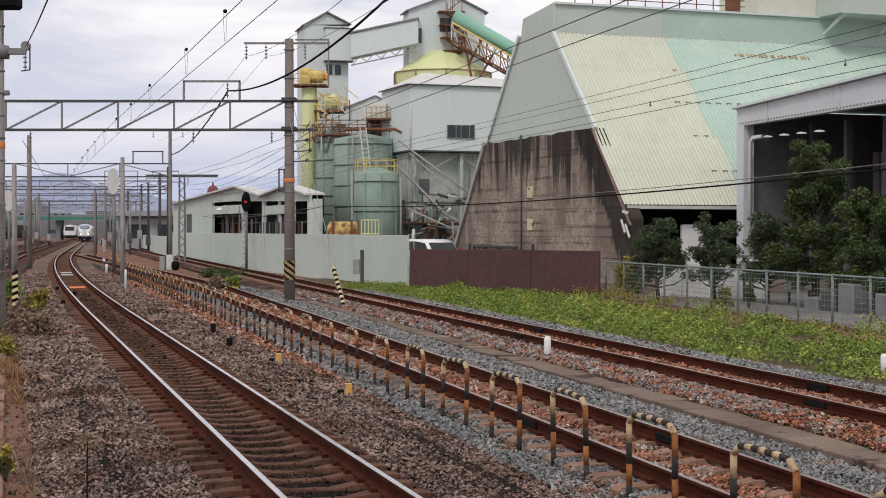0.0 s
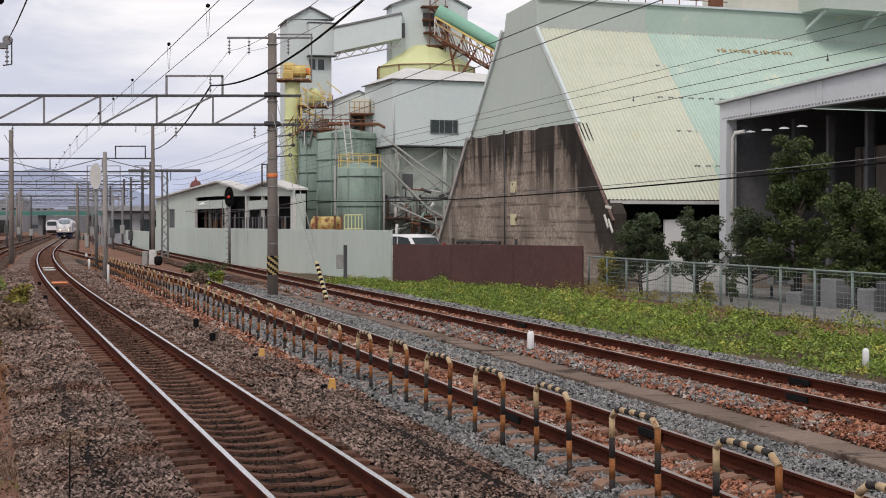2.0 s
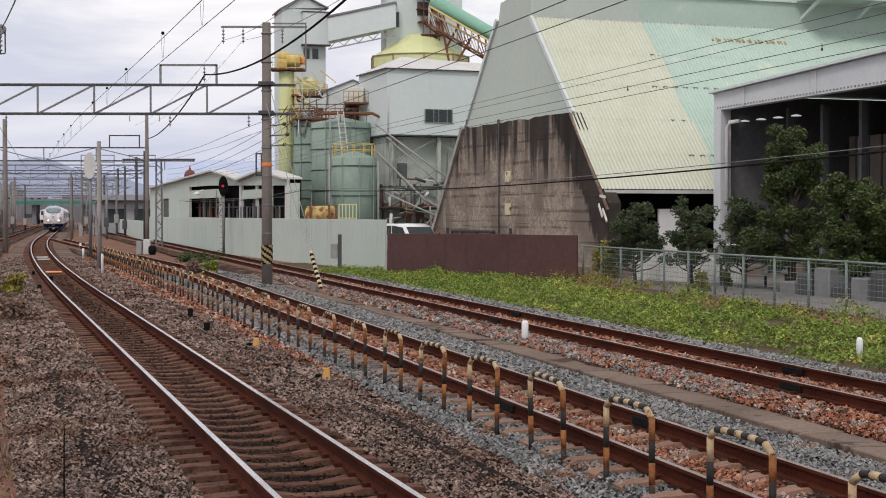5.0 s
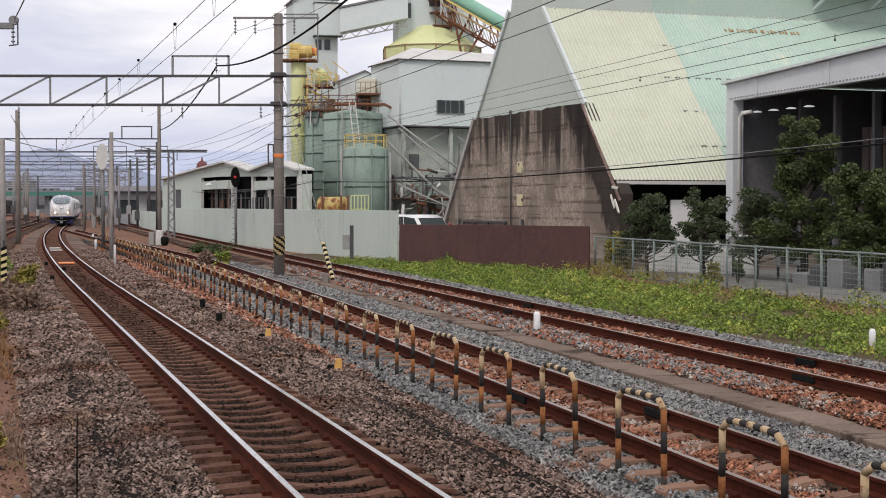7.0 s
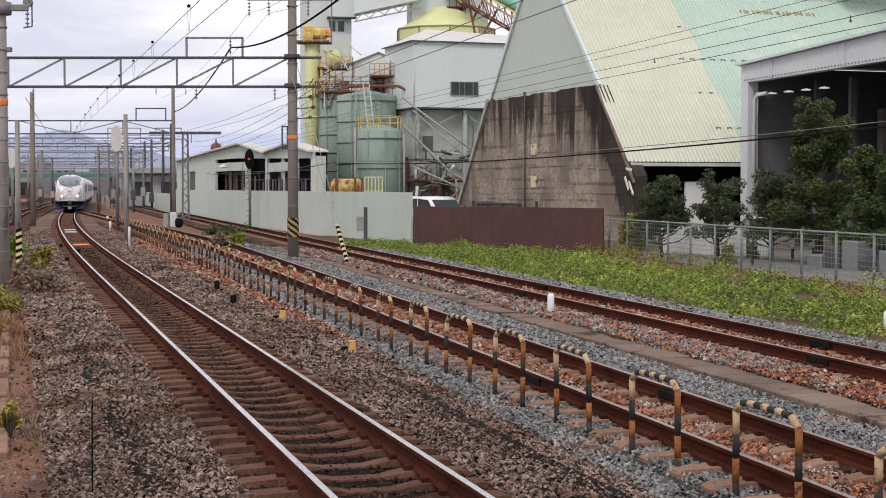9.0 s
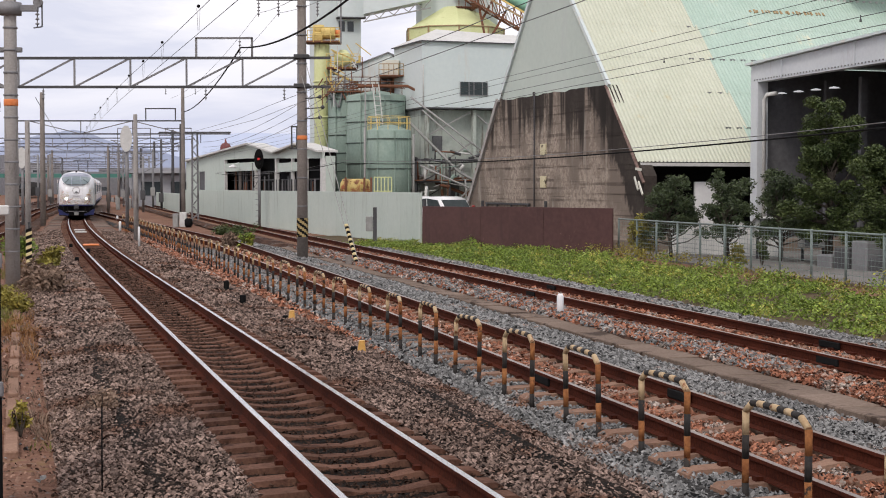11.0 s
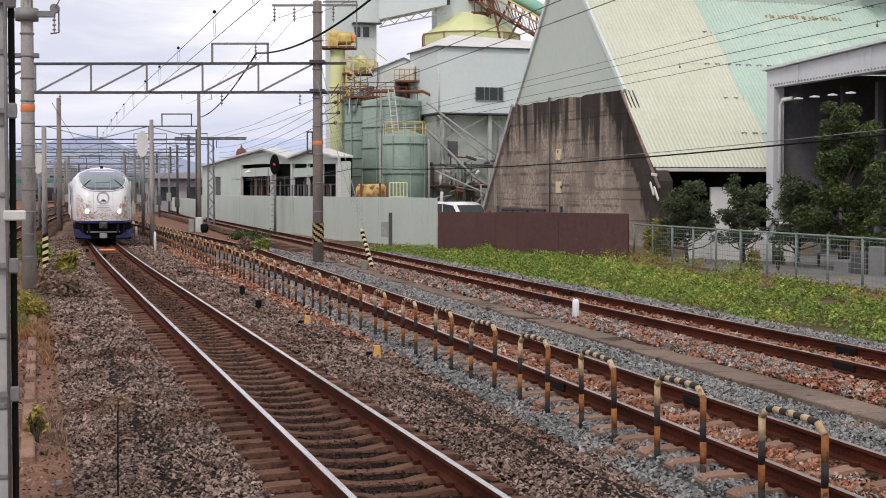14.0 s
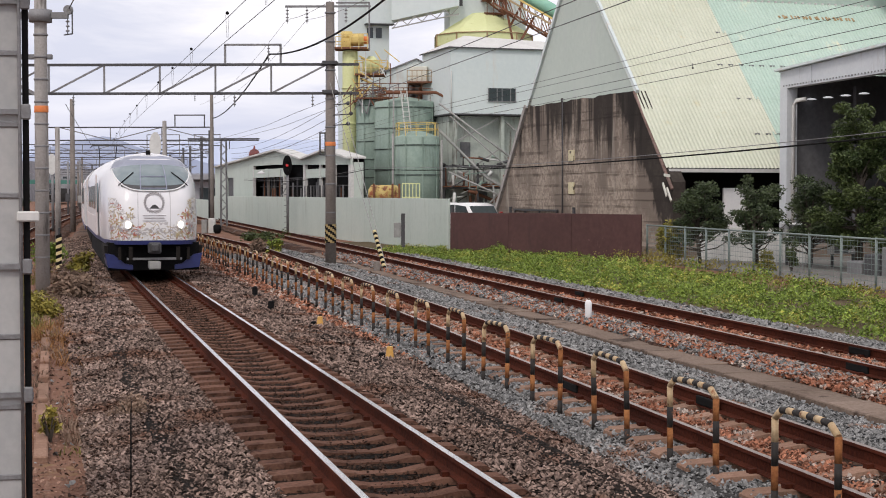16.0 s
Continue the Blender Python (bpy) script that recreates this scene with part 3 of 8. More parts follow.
def hall():
    t = thing("storage_hall", "large pale green storage hall with corrugated roof and concrete gable", "industrial building", HALL)
    # concrete lower gable, cast in lifts
    rnd = random.Random(5)
    bm = bmnew()
    top = [(3.94, 6.8)] + [(3.94 + i * 0.65, 6.78 + rnd.uniform(-0.05, 0.05)) for i in range(1, 20)] + [(16.9, 6.9)]
    prism(bm, [(0.2, -0.6), (0.2, 2.7), *top, (22.9, -0.6)], "x", -0.25, 0.35)
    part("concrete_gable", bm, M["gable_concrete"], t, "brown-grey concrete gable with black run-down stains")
    for z in (0.55, 1.9, 3.2, 4.5, 5.75):
        bm = bmnew()
        s0 = 0.25 + max(0, (z - 2.7)) * 0.93
        s1 = 16.9 + (6.9 - z) * 0.8 - 0.1
        box(bm, -0.262, -0.25, s0 + 0.1, s1, z, z + 0.018)
        part("lift_joint", bm, M["gable_concrete"], t)
    # buttress joint with pipe, ledges, plates
    bm = bmnew()
    box(bm, -0.30, -0.25, 12.1, 12.32, -0.5, 6.95, bevel=0.02)
    part("pilaster", bm, M["gable_concrete"], t)
    bm = bmnew()
    rod(bm, (-0.40, 11.85, -0.5), (-0.40, 11.85, 6.9), 0.035)
    part("drain_pipe", bm, M["steel_dark"], t, "dark drain pipe")
    for z in (4.06, 2.47):
        bm = bmnew()
        box(bm, -0.32, -0.25, 10.65, 11.3, z - 0.28, z + 0.28, bevel=0.01)
        part("plate", bm, M["plate_cream"], t, "faded cream sign plate")
    bm = bmnew()
    bar(bm, (-0.34, 12.6, 1.35), (-0.34, 18.6, 1.35), 0.10)
    for y in (12.7, 15, 17, 18.5):
        bar(bm, (-0.34, y, -0.4), (-0.34, y, 1.35), 0.08)
    part("pipe_rack", bm, M["steel_dark"], t)
    # sheet-clad upper gable
    bm = bmnew()
    prism(bm, [(3.94, 6.7), (8.45, 11.5), (8.55, 13.05), (12.2, 12.75), (12.45, 11.9), (16.9, 6.7)], "x", -0.16, 0.0)
    part("upper_gable", bm, M["clad_green"], t, "pale green sheet cladding")
    for s0, s1, z0, z1 in ((3.75, 8.4, 6.75, 11.6), (16.98, 12.52, 6.75, 11.95)):
        bm = bmnew()
        bar(bm, (-0.22, s0, z0), (-0.22, s1, z1), 0.14, 0.2)
        part("barge_board", bm, M["clad_pale"], t)
    bm = bmnew()
    bar(bm, (-0.3, 0.15, 2.4), (-0.3, 3.9, 6.75), 0.10, 0.09)
    part("edge_beam", bm, M["edge_rust"], t, "rust-streaked edge beam")
    for k, (dy, dz, ln) in enumerate(((0.3, 2.75, 0.6), (0.5, 2.4, 0.45), (0.1, 2.2, 0.5))):
        bm = bmnew()
        bar(bm, (-0.45, dy + ln * 0.5, dz + 0.25), (-0.5, dy - ln * 0.5, dz - 0.3 + 0.5 * (k == 0)), 0.05, 0.11)
        part("broken_board", bm, M["clad_cream"], t, "broken weathered board")
    bm = bmnew()
    bar(bm, (-0.3, 16.95, 6.8), (-0.3, 22.9, -0.5), 0.2, 0.26)
    part("edge_beam", bm, M["pole_concrete"], t)
    # roof slopes: eave to monitor in five overlapping sheets
    edges = [0.70, 2.25, 3.8, 5.35, 6.9, 8.45]
    k = (11.62 - 3.30) / (8.45 - 0.70)
    for i in range(5):
        ya, yb = edges[i] - (0.12 if i else 0), edges[i + 1]
        za, zb = 3.30 + (ya - 0.70) * k + 0.012 * (4 - i) * 0 + (0.012 if i else 0), 3.30 + (yb - 0.70) * k
        for x0, x1, mt, lb in ((-0.30, 5.7 + (i % 2) * 0.19, M["roof_cream"], "cream corrugated roof sheets"), (5.7 + (i % 2) * 0.19, 42, M["roof_mint"], "mint green corrugated roof sheets")):
            bm = bmnew()
            corrugated(bm, ya, za, yb, zb, x0, x1)
            part("roof_sheet", bm, mt, t, lb)
    for i, (x0, x1) in ((1, (4.8, 6.2)), (2, (4.7, 5.7)), (3, (4.6, 11.2)), (4, (5.3, 5.6))):
        x = x0
        while x < x1:
            y = edges[i]
            z = 3.30 + (y - 0.70) * k
            bm = bmnew()
            box(bm, x, x + 0.24, y - 0.14, y - 0.06, z - 0.14, z - 0.06)
            part("snow_stop", bm, M["steel_grey"], t)
            x += 0.55
    bm = bmnew()
    box(bm, -0.2, 42, 0.62, 0.72, 3.12, 3.27)
    part("eave_beam", bm, M["dirty_white"], t)
    bm = bmnew()
    prism(bm, [(12.45, 11.9), (12.6, 12.0), (23.2, -0.5), (23.0, -0.5)], "x", 0, 42)
    part("far_roof", bm, M["roof_mint"], t)
    # dark space under the eave: its shade painted as black wall and columns
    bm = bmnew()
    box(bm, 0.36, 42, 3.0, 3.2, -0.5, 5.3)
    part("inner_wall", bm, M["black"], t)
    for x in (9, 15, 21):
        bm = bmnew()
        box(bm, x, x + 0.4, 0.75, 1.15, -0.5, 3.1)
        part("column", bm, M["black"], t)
    bm = bmnew()
    box(bm, 2.75, 4.15, 1.2, 1.35, -0.5, 2.45, bevel=0.02)
    part("low_partition", bm, M["white_paint"], t, "white sheet partition under the eave")
    # monitor on the ridge
    bm = bmnew()
    prism(bm, [(8.55, 11.4), (8.55, 13.0), (12.2, 12.7), (12.3, 11.4)], "x", 0.004, 5.7)
    part("monitor", bm, M["clad_green"], t)
    bm = bmnew()
    prism(bm, [(8.545, 11.4), (8.545, 13.0), (12.2, 12.7), (12.3, 11.4)], "x", 5.703, 42)
    part("monitor", bm, M["roof_mint"], t, "newer mint green monitor cladding")
    bm = bmnew()
    box(bm, -0.1, 42, 8.40, 8.62, 13.0, 13.1)
    part("coping", bm, M["clad_pale"], t)
    x = 0.0
    while x < 24:
        bm = bmnew()
        box(bm, x, x + 0.09, 8.40, 8.54, 11.60, 11.70)
        part("flashing_tooth", bm, M["dirty_white"], t)
        x += 0.38
    for i in range(20):
        bm = bmnew()
        x = 9.3 + i * 0.22 + 0.05 * math.sin(i * 2.3)
        d = 0.05 + 0.05 * math.sin(i * 1.7) ** 2
        bar(bm, (x, 7.68 - d, 10.84 - d), (x, 7.68 + d, 10.84 + d), 0.10, 0.04)
        part("fixing_strip", bm, M["rust_orange"], t, "rust-stained fixing strip")
    # roof railing, rusty
    x = 1.2
    while x < 10.6:
        bm = bmnew()
        rod(bm, (x, 9.0, 12.9), (x, 9.0, 14.1), 0.03, 5)
        part("railing_post", bm, M["rusty"], t)
        x += 0.95
    for z in (13.45, 13.75, 14.08):
        bm = bmnew()
        rod(bm, (1.2, 9.0, z), (10.6, 9.0, z), 0.025, 5)
        part("railing_bar", bm, M["rusty"], t)
    bm = bmnew()
    box(bm, 11.2, 15.0, 8.7, 12.5, 12.9, 16.5)
    part("stair_tower", bm, M["clad_cream"], t, "cream stair tower on the ridge")
    bm = bmnew()
    box(bm, 9.6, 10.3, 8.9, 9.2, 13.0, 15.0)
    part("roof_door", bm, M["rusty"], t)
    bm = bmnew()
    box(bm, 14.6, 42, 6.6, 12.3, 13.05, 17)
    part("head_house", bm, M["clad_green"], t)
    for x in (15.0, 18.2, 21.4):
        bm = bmnew()
        bar(bm, (x, 8.6, 12.2), (x, 6.8, 13.05), 0.14)
        part("bracket", bm, M["clad_pale"], t)


hall()


def annex():
    """Open loading bay beside the hall, its face along the tracks."""
    t = thing("loading_bay", "open steel loading bay with a pale beam and dark inside", "industrial building", HALL @ pose(4.24, -1.0, 0))
    bm = bmnew()
    prism(bm, [(0.0, 6.65), (-16, 6.95), (-16, 8.2), (0.0, 7.38)], "x", -0.05, 0.35)
    part("beam", bm, M["frame_white"], t, "pale riveted steel beam")
    bm = bmnew()
    bar(bm, (-0.12, 0.2, 7.44), (-0.12, -16, 8.26), 0.25, 0.10)
    part("gutter", bm, M["clad_pale"], t)
    for y in (-2.4, -7.5, -12.5):
        bm = bmnew()
        z = 7.36 - y * 0.05
        box(bm, -0.10, -0.05, y - 0.06, y + 0.06, 6.7 - y * 0.018, z)
        part("stiffener", bm, M["frame_white"], t)
    bm = bmnew()
    y = -0.3
    while y > -15:
        box(bm, -0.075, -0.05, y - 0.03, y + 0.03, 6.72 - y * 0.019, 6.78 - y * 0.019)
        y -= 0.22
    part("rivets", bm, M["steel_grey"], t)["kind"] = "stuff"
    for y0, y1 in ((-0.55, 0.0), (-16, -15.5)):
        bm = bmnew()
        box(bm, -0.05, 0.45, y0, y1, -0.5, 6.66)
        part("column", bm, M["frame_white"], t)
    bm = bmnew()
    tube(bm, [(-0.0, -1.0, -0.4), (0.0, -1.0, 5.9), (0.05, -1.1, 6.1), (0.3, -1.5, 6.15)], 0.09)
    part("downpipe", bm, M["dirty_white"], t, "white downpipe")
    bm = bmnew()
    prism(bm, [(0.2, 7.36), (-16, 8.18), (-16, 8.28), (0.2, 7.46)], "x", 0.0, 26)
    part("roof", bm, M["steel_grey"], t)
    # inner faces coloured dark for the shade inside the bay
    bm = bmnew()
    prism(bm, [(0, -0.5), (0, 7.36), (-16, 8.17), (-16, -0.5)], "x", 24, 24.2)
    part("back_wall", bm, M["inside_shade"], t)
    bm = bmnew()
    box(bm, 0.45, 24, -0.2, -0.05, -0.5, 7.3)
    part("side_wall", bm, M["inside_shade"], t)
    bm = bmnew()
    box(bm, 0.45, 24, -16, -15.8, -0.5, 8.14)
    part("side_wall", bm, M["inside_shade"], t)
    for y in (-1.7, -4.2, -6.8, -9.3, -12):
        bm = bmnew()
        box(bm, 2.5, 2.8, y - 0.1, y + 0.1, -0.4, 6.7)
        part("inner_post", bm, M["inside_shade"], t)
    for i in range(4):
        bm = bmnew()
        y = -0.42 - i * 1.3
        lathe(bm, [(0.22, 6.20), (0.21, 6.22), (0.13, 6.25), (0.04, 6.27)], 1.2, y, 14)
        part("lamp_shade", bm, M["lamp_dish"], t, "lit white dish lamp")
    for i in range(14):
        bm = bmnew()
        y = -1.2 - i * 0.45
        box(bm, 6.0 + (i % 2) * 0.1, 6.1 + (i % 2) * 0.1, y - 0.42, y, 0.2, 5.6)
        part("curtain_strip", bm, M["pole_dark"], t)


annex()


# ---- poles and overhead line ----
def round_pole(name, x, y, top, r, label, mat, stripes=True, bands=0, group="overhead line poles"):
    t = thing(name, label, "pole", pose(x, y, LEVEL - 0.15), group=group)
    h = top - LEVEL + 0.15
    bm = bmnew()
    lathe(bm, [(r * 1.12, 0), (r, h * 0.5), (r * 0.86, h - 0.03), (r * 0.8, h)], n=16)
    part("shaft", bm, mat, t)
    for i in range(bands):
        bm = bmnew()
        z = 1.0 + (h - 1.4) * i / max(1, bands - 1)
        lathe(bm, [(r * 1.06, z), (r * 1.10, z + 0.01), (r * 1.10, z + 0.04), (r * 1.06, z + 0.05)], n=16)
        part("band", bm, M["steel_grey"], t)
    return t


def sub(name, bm, mat, t, label="", smooth=False):
    return part(name, bm, mat, t, label, smooth)


def insulator(t, x, y, z, n=3, r=0.055):
    """A hanging string of insulator discs."""
    bm = bmnew()
    prof = [(0.012, 0.0)]
    for i in range(n):
        a = -0.06 - i * 0.12
        prof += [(0.015, a), (r, a - 0.03), (r * 0.9, a - 0.05), (0.015, a - 0.06)]
    prof.append((0.012, -0.06 - n * 0.12))
    lathe(bm, [(p, z + q) for p, q in prof[::-1]], x, y, 8)
    return part("insulator", bm, M["steel_grey"], t)


def tiger(t, z0, z1, r, n=6):
    """Black and yellow slanted stripes wrapped round a pole's foot."""
    bm = bmnew()
    k = 16
    rows = 12
    ring = [[bm.verts.new((r * math.cos(2 * math.pi * i / k), r * math.sin(2 * math.pi * i / k), z0 + (z1 - z0) * j / rows)) for i in range(k)]
            for j in range(rows + 1)]
    for j in range(rows):
        for i in range(k):
            f = bm.faces.new((ring[j][i], ring[j][(i + 1) % k], ring[j + 1][(i + 1) % k], ring[j + 1][i]))
            f.material_index, f.smooth = ((j + (i % 8)) // 2) % 2, True
    return part("warning_wrap", bm, [M["stripe_worn"], M["black"]], t, "yellow and black warning wrap")


M["marker_yellow"] = material("marker_yellow", (0.58, 0.30, 0.07), (0.68, 0.42, 0.14), 0.6, fine=20, big=2, bump=0.08)
M["tail_red"] = material("tail_red", (0.30, 0.02, 0.02), (0.40, 0.04, 0.03), 0.3, fine=10, big=2, bump=0)


# ---- line poles ----
def main_pole():
    t = round_pole("line_pole", -5.3, 52.7, 8.8, 0.170, "tall brown-grey concrete line pole with a striped warning foot", M["pole_dark"], bands=9)
    tiger(t, 0.95, 1.60, 0.200)
    bm = bmnew()
    lathe(bm, [(0.180, 4.30), (0.184, 4.31), (0.184, 4.43), (0.180, 4.44)], n=16)
    sub("orange_band", bm, M["orange"], t, "orange painted band")
    bm = bmnew()
    bar(bm, (-1.55, 0, 9.1), (1.4, 0, 9.1), 0.07)
    sub("crossarm", bm, M["steel_grey"], t)
    bm = bmnew()
    bar(bm, (0.2, 0, 9.22), (1.35, 0, 9.22), 0.05)
    bar(bm, (1.35, 0, 9.25), (1.35, 0, 7.6), 0.05)
    sub("side_frame", bm, M["steel_grey"], t)
    for x in (-1.48, -0.80, 0.55):
        insulator(t, x, 0, 9.06, 4)
    bm = bmnew()
    for x in (-0.36, -0.18):
        bar(bm, (x, 0, 4.0), (x, 0, 4.75), 0.05)
    bar(bm, (-0.38, 0, 4.75), (0.1, 0, 4.75), 0.05)
    bar(bm, (-0.38, 0, 4.0), (0.1, 0, 4.0), 0.05)
    sub("side_bracket", bm, M["steel_dark"], t)
    for z in (6.15, 7.15):
        bm = bmnew()
        box(bm, -0.26, 0.26, -0.26, 0.26, z - 0.07, z + 0.07, bevel=0.02)
        sub("clamp", bm, M["steel_dark"], t)
    for i in range(4):
        bm = bmnew()
        z = 5.0 + i * 0.35
        rod(bm, (0, -0.1, z), (0.62 + 0.1 * (i % 2), -0.1, z + 0.05), 0.02)
        lathe(bm, [(0.03, z), (0.07, z + 0.04), (0.07, z + 0.09), (0.03, z + 0.13)], 0.62 + 0.1 * (i % 2), -0.1, 8)
        sub("pin_insulator", bm, M["steel_dark"], t)


def left_pole():
    t = round_pole("line_pole", -11.36, 39.0, 9.5, 0.168, "tall pale grey concrete line pole with an orange band", M["pole_concrete"], bands=16)
    bm = bmnew()
    lathe(bm, [(0.176, 4.74), (0.181, 4.75), (0.181, 4.90), (0.176, 4.91)], n=16)
    sub("orange_band", bm, M["orange"], t, "orange painted band")
    bm = bmnew()
    box(bm, -0.62, 0.72, -0.07, 0.07, 7.14, 7.30, bevel=0.01)
    sub("crossarm", bm, M["steel_grey"], t)
    bm = bmnew()
    lathe(bm, [(0.3, 7.05), (0.3, 7.36)], n=12)
    sub("collar", bm, M["steel_grey"], t)
    bm = bmnew()
    rod(bm, (0.72, -0.06, 7.36), (0.72, 0.06, 7.36), 0.12, 12)
    sub("pulley", bm, M["steel_grey"], t)
    bm = bmnew()
    bar(bm, (0.82, 0, 7.36), (0.82, 0, 6.75), 0.03)
    bar(bm, (0.82, 0, 6.75), (0.6, 0, 6.72), 0.03)
    sub("hanger", bm, M["steel_dark"], t)
    insulator(t, 0.70, 0, 7.16, 3)
    bm = bmnew()
    box(bm, -0.7, 0.3, -0.06, 0.06, 6.1, 6.23, bevel=0.02)
    sub("lower_arm", bm, M["steel_grey"], t)
    bm = bmnew()
    bar(bm, (-1.2, 0.1, 5.75), (0.05, 0.1, 5.1), 0.08)
    sub("strut", bm, M["steel_grey"], t)


main_pole()
left_pole()


def plain_pole(x, y, top, r, mat, label, arms=(), name="line_pole"):
    t = round_pole(name, x, y, top, r, label, M[mat])
    for z, a, b in arms:
        bm = bmnew()
        bar(bm, (a, 0, z - LEVEL + 0.15), (b, 0, z - LEVEL + 0.15), 0.08)
        sub("arm", bm, M["steel_dark"], t)
        for x2 in (a, b):
            if abs(x2) > 0.3:
                insulator(t, x2 * 0.95, 0, z - LEVEL + 0.1, 3)
    return t


plain_pole(-27.9, 103, 8.6, 0.17, "pole_dark", "brown concrete line pole beside the far tracks")
plain_pole(-21.9, 78, 5.6, 0.14, "pole_concrete", "slim grey steel line pole beside the bank")
plain_pole(-18.4, 103, 9.0, 0.13, "pole_dark", "dark steel line pole with an arm at its head", [(8.9, -1.2, 0.9)])
plain_pole(-14.9, 71, 5.6, 0.11, "pole_concrete", "slim grey steel pole between the tracks")
plain_pole(-34.2, 150, 6.3, 0.12, "pole_dark", "distant brown line pole")
plain_pole(-25.2, 140, 8.0, 0.15, "steel_dark", "distant dark line pole", [(7.6, -1.5, 1.0), (6.6, -1.0, 1.0)])
plain_pole(-30.6, 165, 8.4, 0.16, "steel_dark", "distant dark line pole", [(7.8, -1.5, 1.0)])
plain_pole(-42.0, 190, 7.4, 0.16, "pole_dark", "distant brown line pole")
plain_pole(-39.5, 200, 8.2, 0.16, "steel_dark", "distant dark line pole", [(7.4, -1.6, 1.6)])
plain_pole(-48.5, 235, 8.2, 0.18, "steel_dark", "distant dark line pole", [(7.4, -1.6, 1.6)])
plain_pole(-63.5, 240, 8.0, 0.18, "pole_dark", "distant brown line pole")
plain_pole(-57.0, 270, 8.4, 0.18, "steel_dark", "distant dark line pole", [(7.4, -1.6, 1.6)])
plain_pole(-73.5, 275, 8.0, 0.18, "pole_dark", "distant brown line pole")


def lattice_mast(x, y, top, w):
    t = thing("lattice_mast", "slim grey steel lattice mast beside the green wall", "pole", pose(x, y, LEVEL - 0.12))
    h = top - LEVEL + 0.12
    bm = bmnew()
    for sx, sy in itertools.product((-1, 1), (-1, 1)):
        bar(bm, (sx * w, sy * w, 0), (sx * w * 0.8, sy * w * 0.8, h), 0.05)
    sub("mast_frame", bm, M["steel_grey"], t)
    bm = bmnew()
    z, s = 0.3, 1
    while z < h - 0.5:
        bar(bm, (-s * w, -w, z), (s * w, -w, z + 0.5), 0.035)
        bar(bm, (-s * w, w, z), (s * w, w, z + 0.5), 0.035)
        bar(bm, (w, -s * w, z), (w, s * w, z + 0.5), 0.035)
        z, s = z + 0.5, -s
    sub("lacing", bm, M["steel_grey"], t)["kind"] = "stuff"
    bm = bmnew()
    bar(bm, (-2.6, 0, h + 0.05), (2.6, 0, h + 0.05), 0.10)
    sub("head_arm", bm, M["steel_dark"], t)


lattice_mast(-18.8, 110, 6.1, 0.22)


def truss_beam(x0, x1, y, z0, z1, bay, label, skew=0.0, vee=False):
    t = thing("truss_beam", label, "gantry", pose(0, y, 0), group="gantry beams")
    for z in (z0, z1):
        bm = bmnew()
        bar(bm, (x0, skew * x0, z), (x1, skew * x1, z), 0.09)
        sub("chord", bm, M["steel_dark"], t)
    n = int((x1 - x0) / bay)
    for i in range(n + 1):
        x = x1 - i * bay
        bm = bmnew()
        bar(bm, (x, skew * x, z0), (x, skew * x, z1), 0.06)
        sub("upright", bm, M["steel_grey"], t)
        if i < n:
            bm = bmnew()
            a, b = ((z0, z1) if not vee or i % 2 else (z1, z0))
            bar(bm, (x - bay, skew * (x - bay), a), (x, skew * x, b), 0.06)
            sub("brace", bm, M["steel_grey"], t)
    return t


BEAM = truss_beam(-26.5, -5.4, 52.6, 5.66, 6.65, 1.93, "dark steel truss beam carried across the tracks")
bm = bmnew()
for x in (-8.92, -7.0):
    bar(bm, (x, 0, 6.65), (x, 0, 7.33), 0.07)
bar(bm, (-8.95, 0, 7.33), (-6.97, 0, 7.33), 0.07)
part("wire_frame", bm, M["steel_grey"], BEAM)
insulator(BEAM, -7.42, 0, 7.30, 4, 0.05)
for x in (-8.6, -5.9, -14.2):
    insulator(BEAM, x, 0, 5.62, 3, 0.05)
bm = bmnew()
bar(bm, (-5.3, 0, 6.65), (-4.3, 0, 6.65), 0.09)
bar(bm, (-5.3, 0, 5.66), (-4.3, 0, 5.66), 0.09)
part("stub", bm, M["steel_dark"], BEAM)
YARD_BEAM = truss_beam(-29.6, -18.3, 103, 5.8, 6.68, 3.5, "distant truss beam carried across the yard", vee=True)
bm = bmnew()
bar(bm, (-18.25, 0, 5.8), (-15.2, 0, 5.8), 0.09)
bar(bm, (-17.2, 0, 5.75), (-17.2, 0, 5.2), 0.05)
part("stub", bm, M["steel_dark"], YARD_BEAM)
bm = bmnew()
for x in (-20.9, -18.9):
    bar(bm, (x, 0, 6.72), (x, 0, 7.5), 0.07)
bar(bm, (-20.95, 0, 7.5), (-18.85, 0, 7.5), 0.08)
part("wire_frame", bm, M["steel_dark"], YARD_BEAM)
for x0, x1, y, z in ((-43, -25, 140, 5.9), (-50, -30, 165, 6.1), (-58, -39, 200, 5.9), (-66, -48, 235, 5.9), (-75, -56, 270, 5.9), (-88, -64, 310, 6.0)):
    tb = truss_beam(x0, x1, y, z, z + 0.8, 3.0, "distant truss beam carried across the yard", vee=True)
    bm = bmnew()
    for x in (x1 - 3.0, x1 - 6.0):
        bar(bm, (x, 0, z + 0.8), (x, 0, z + 1.7), 0.07)
    bar(bm, (x1 - 6.0, 0, z + 1.7), (x1 - 3.0, 0, z + 1.7), 0.07)
    bar(bm, (x1 - 4.5, 0, z), (x1 - 4.5, 0, z - 0.7), 0.07)
    part("wire_frame", bm, M["steel_grey"], tb)


# ---- wires ----
def wire(name, pts, r, label, mat="steel_dark", cat="wire"):
    bm = bmnew()
    tube(bm, pts, r, 5)
    return tagged(part(name, bm, M[mat]), label, cat)


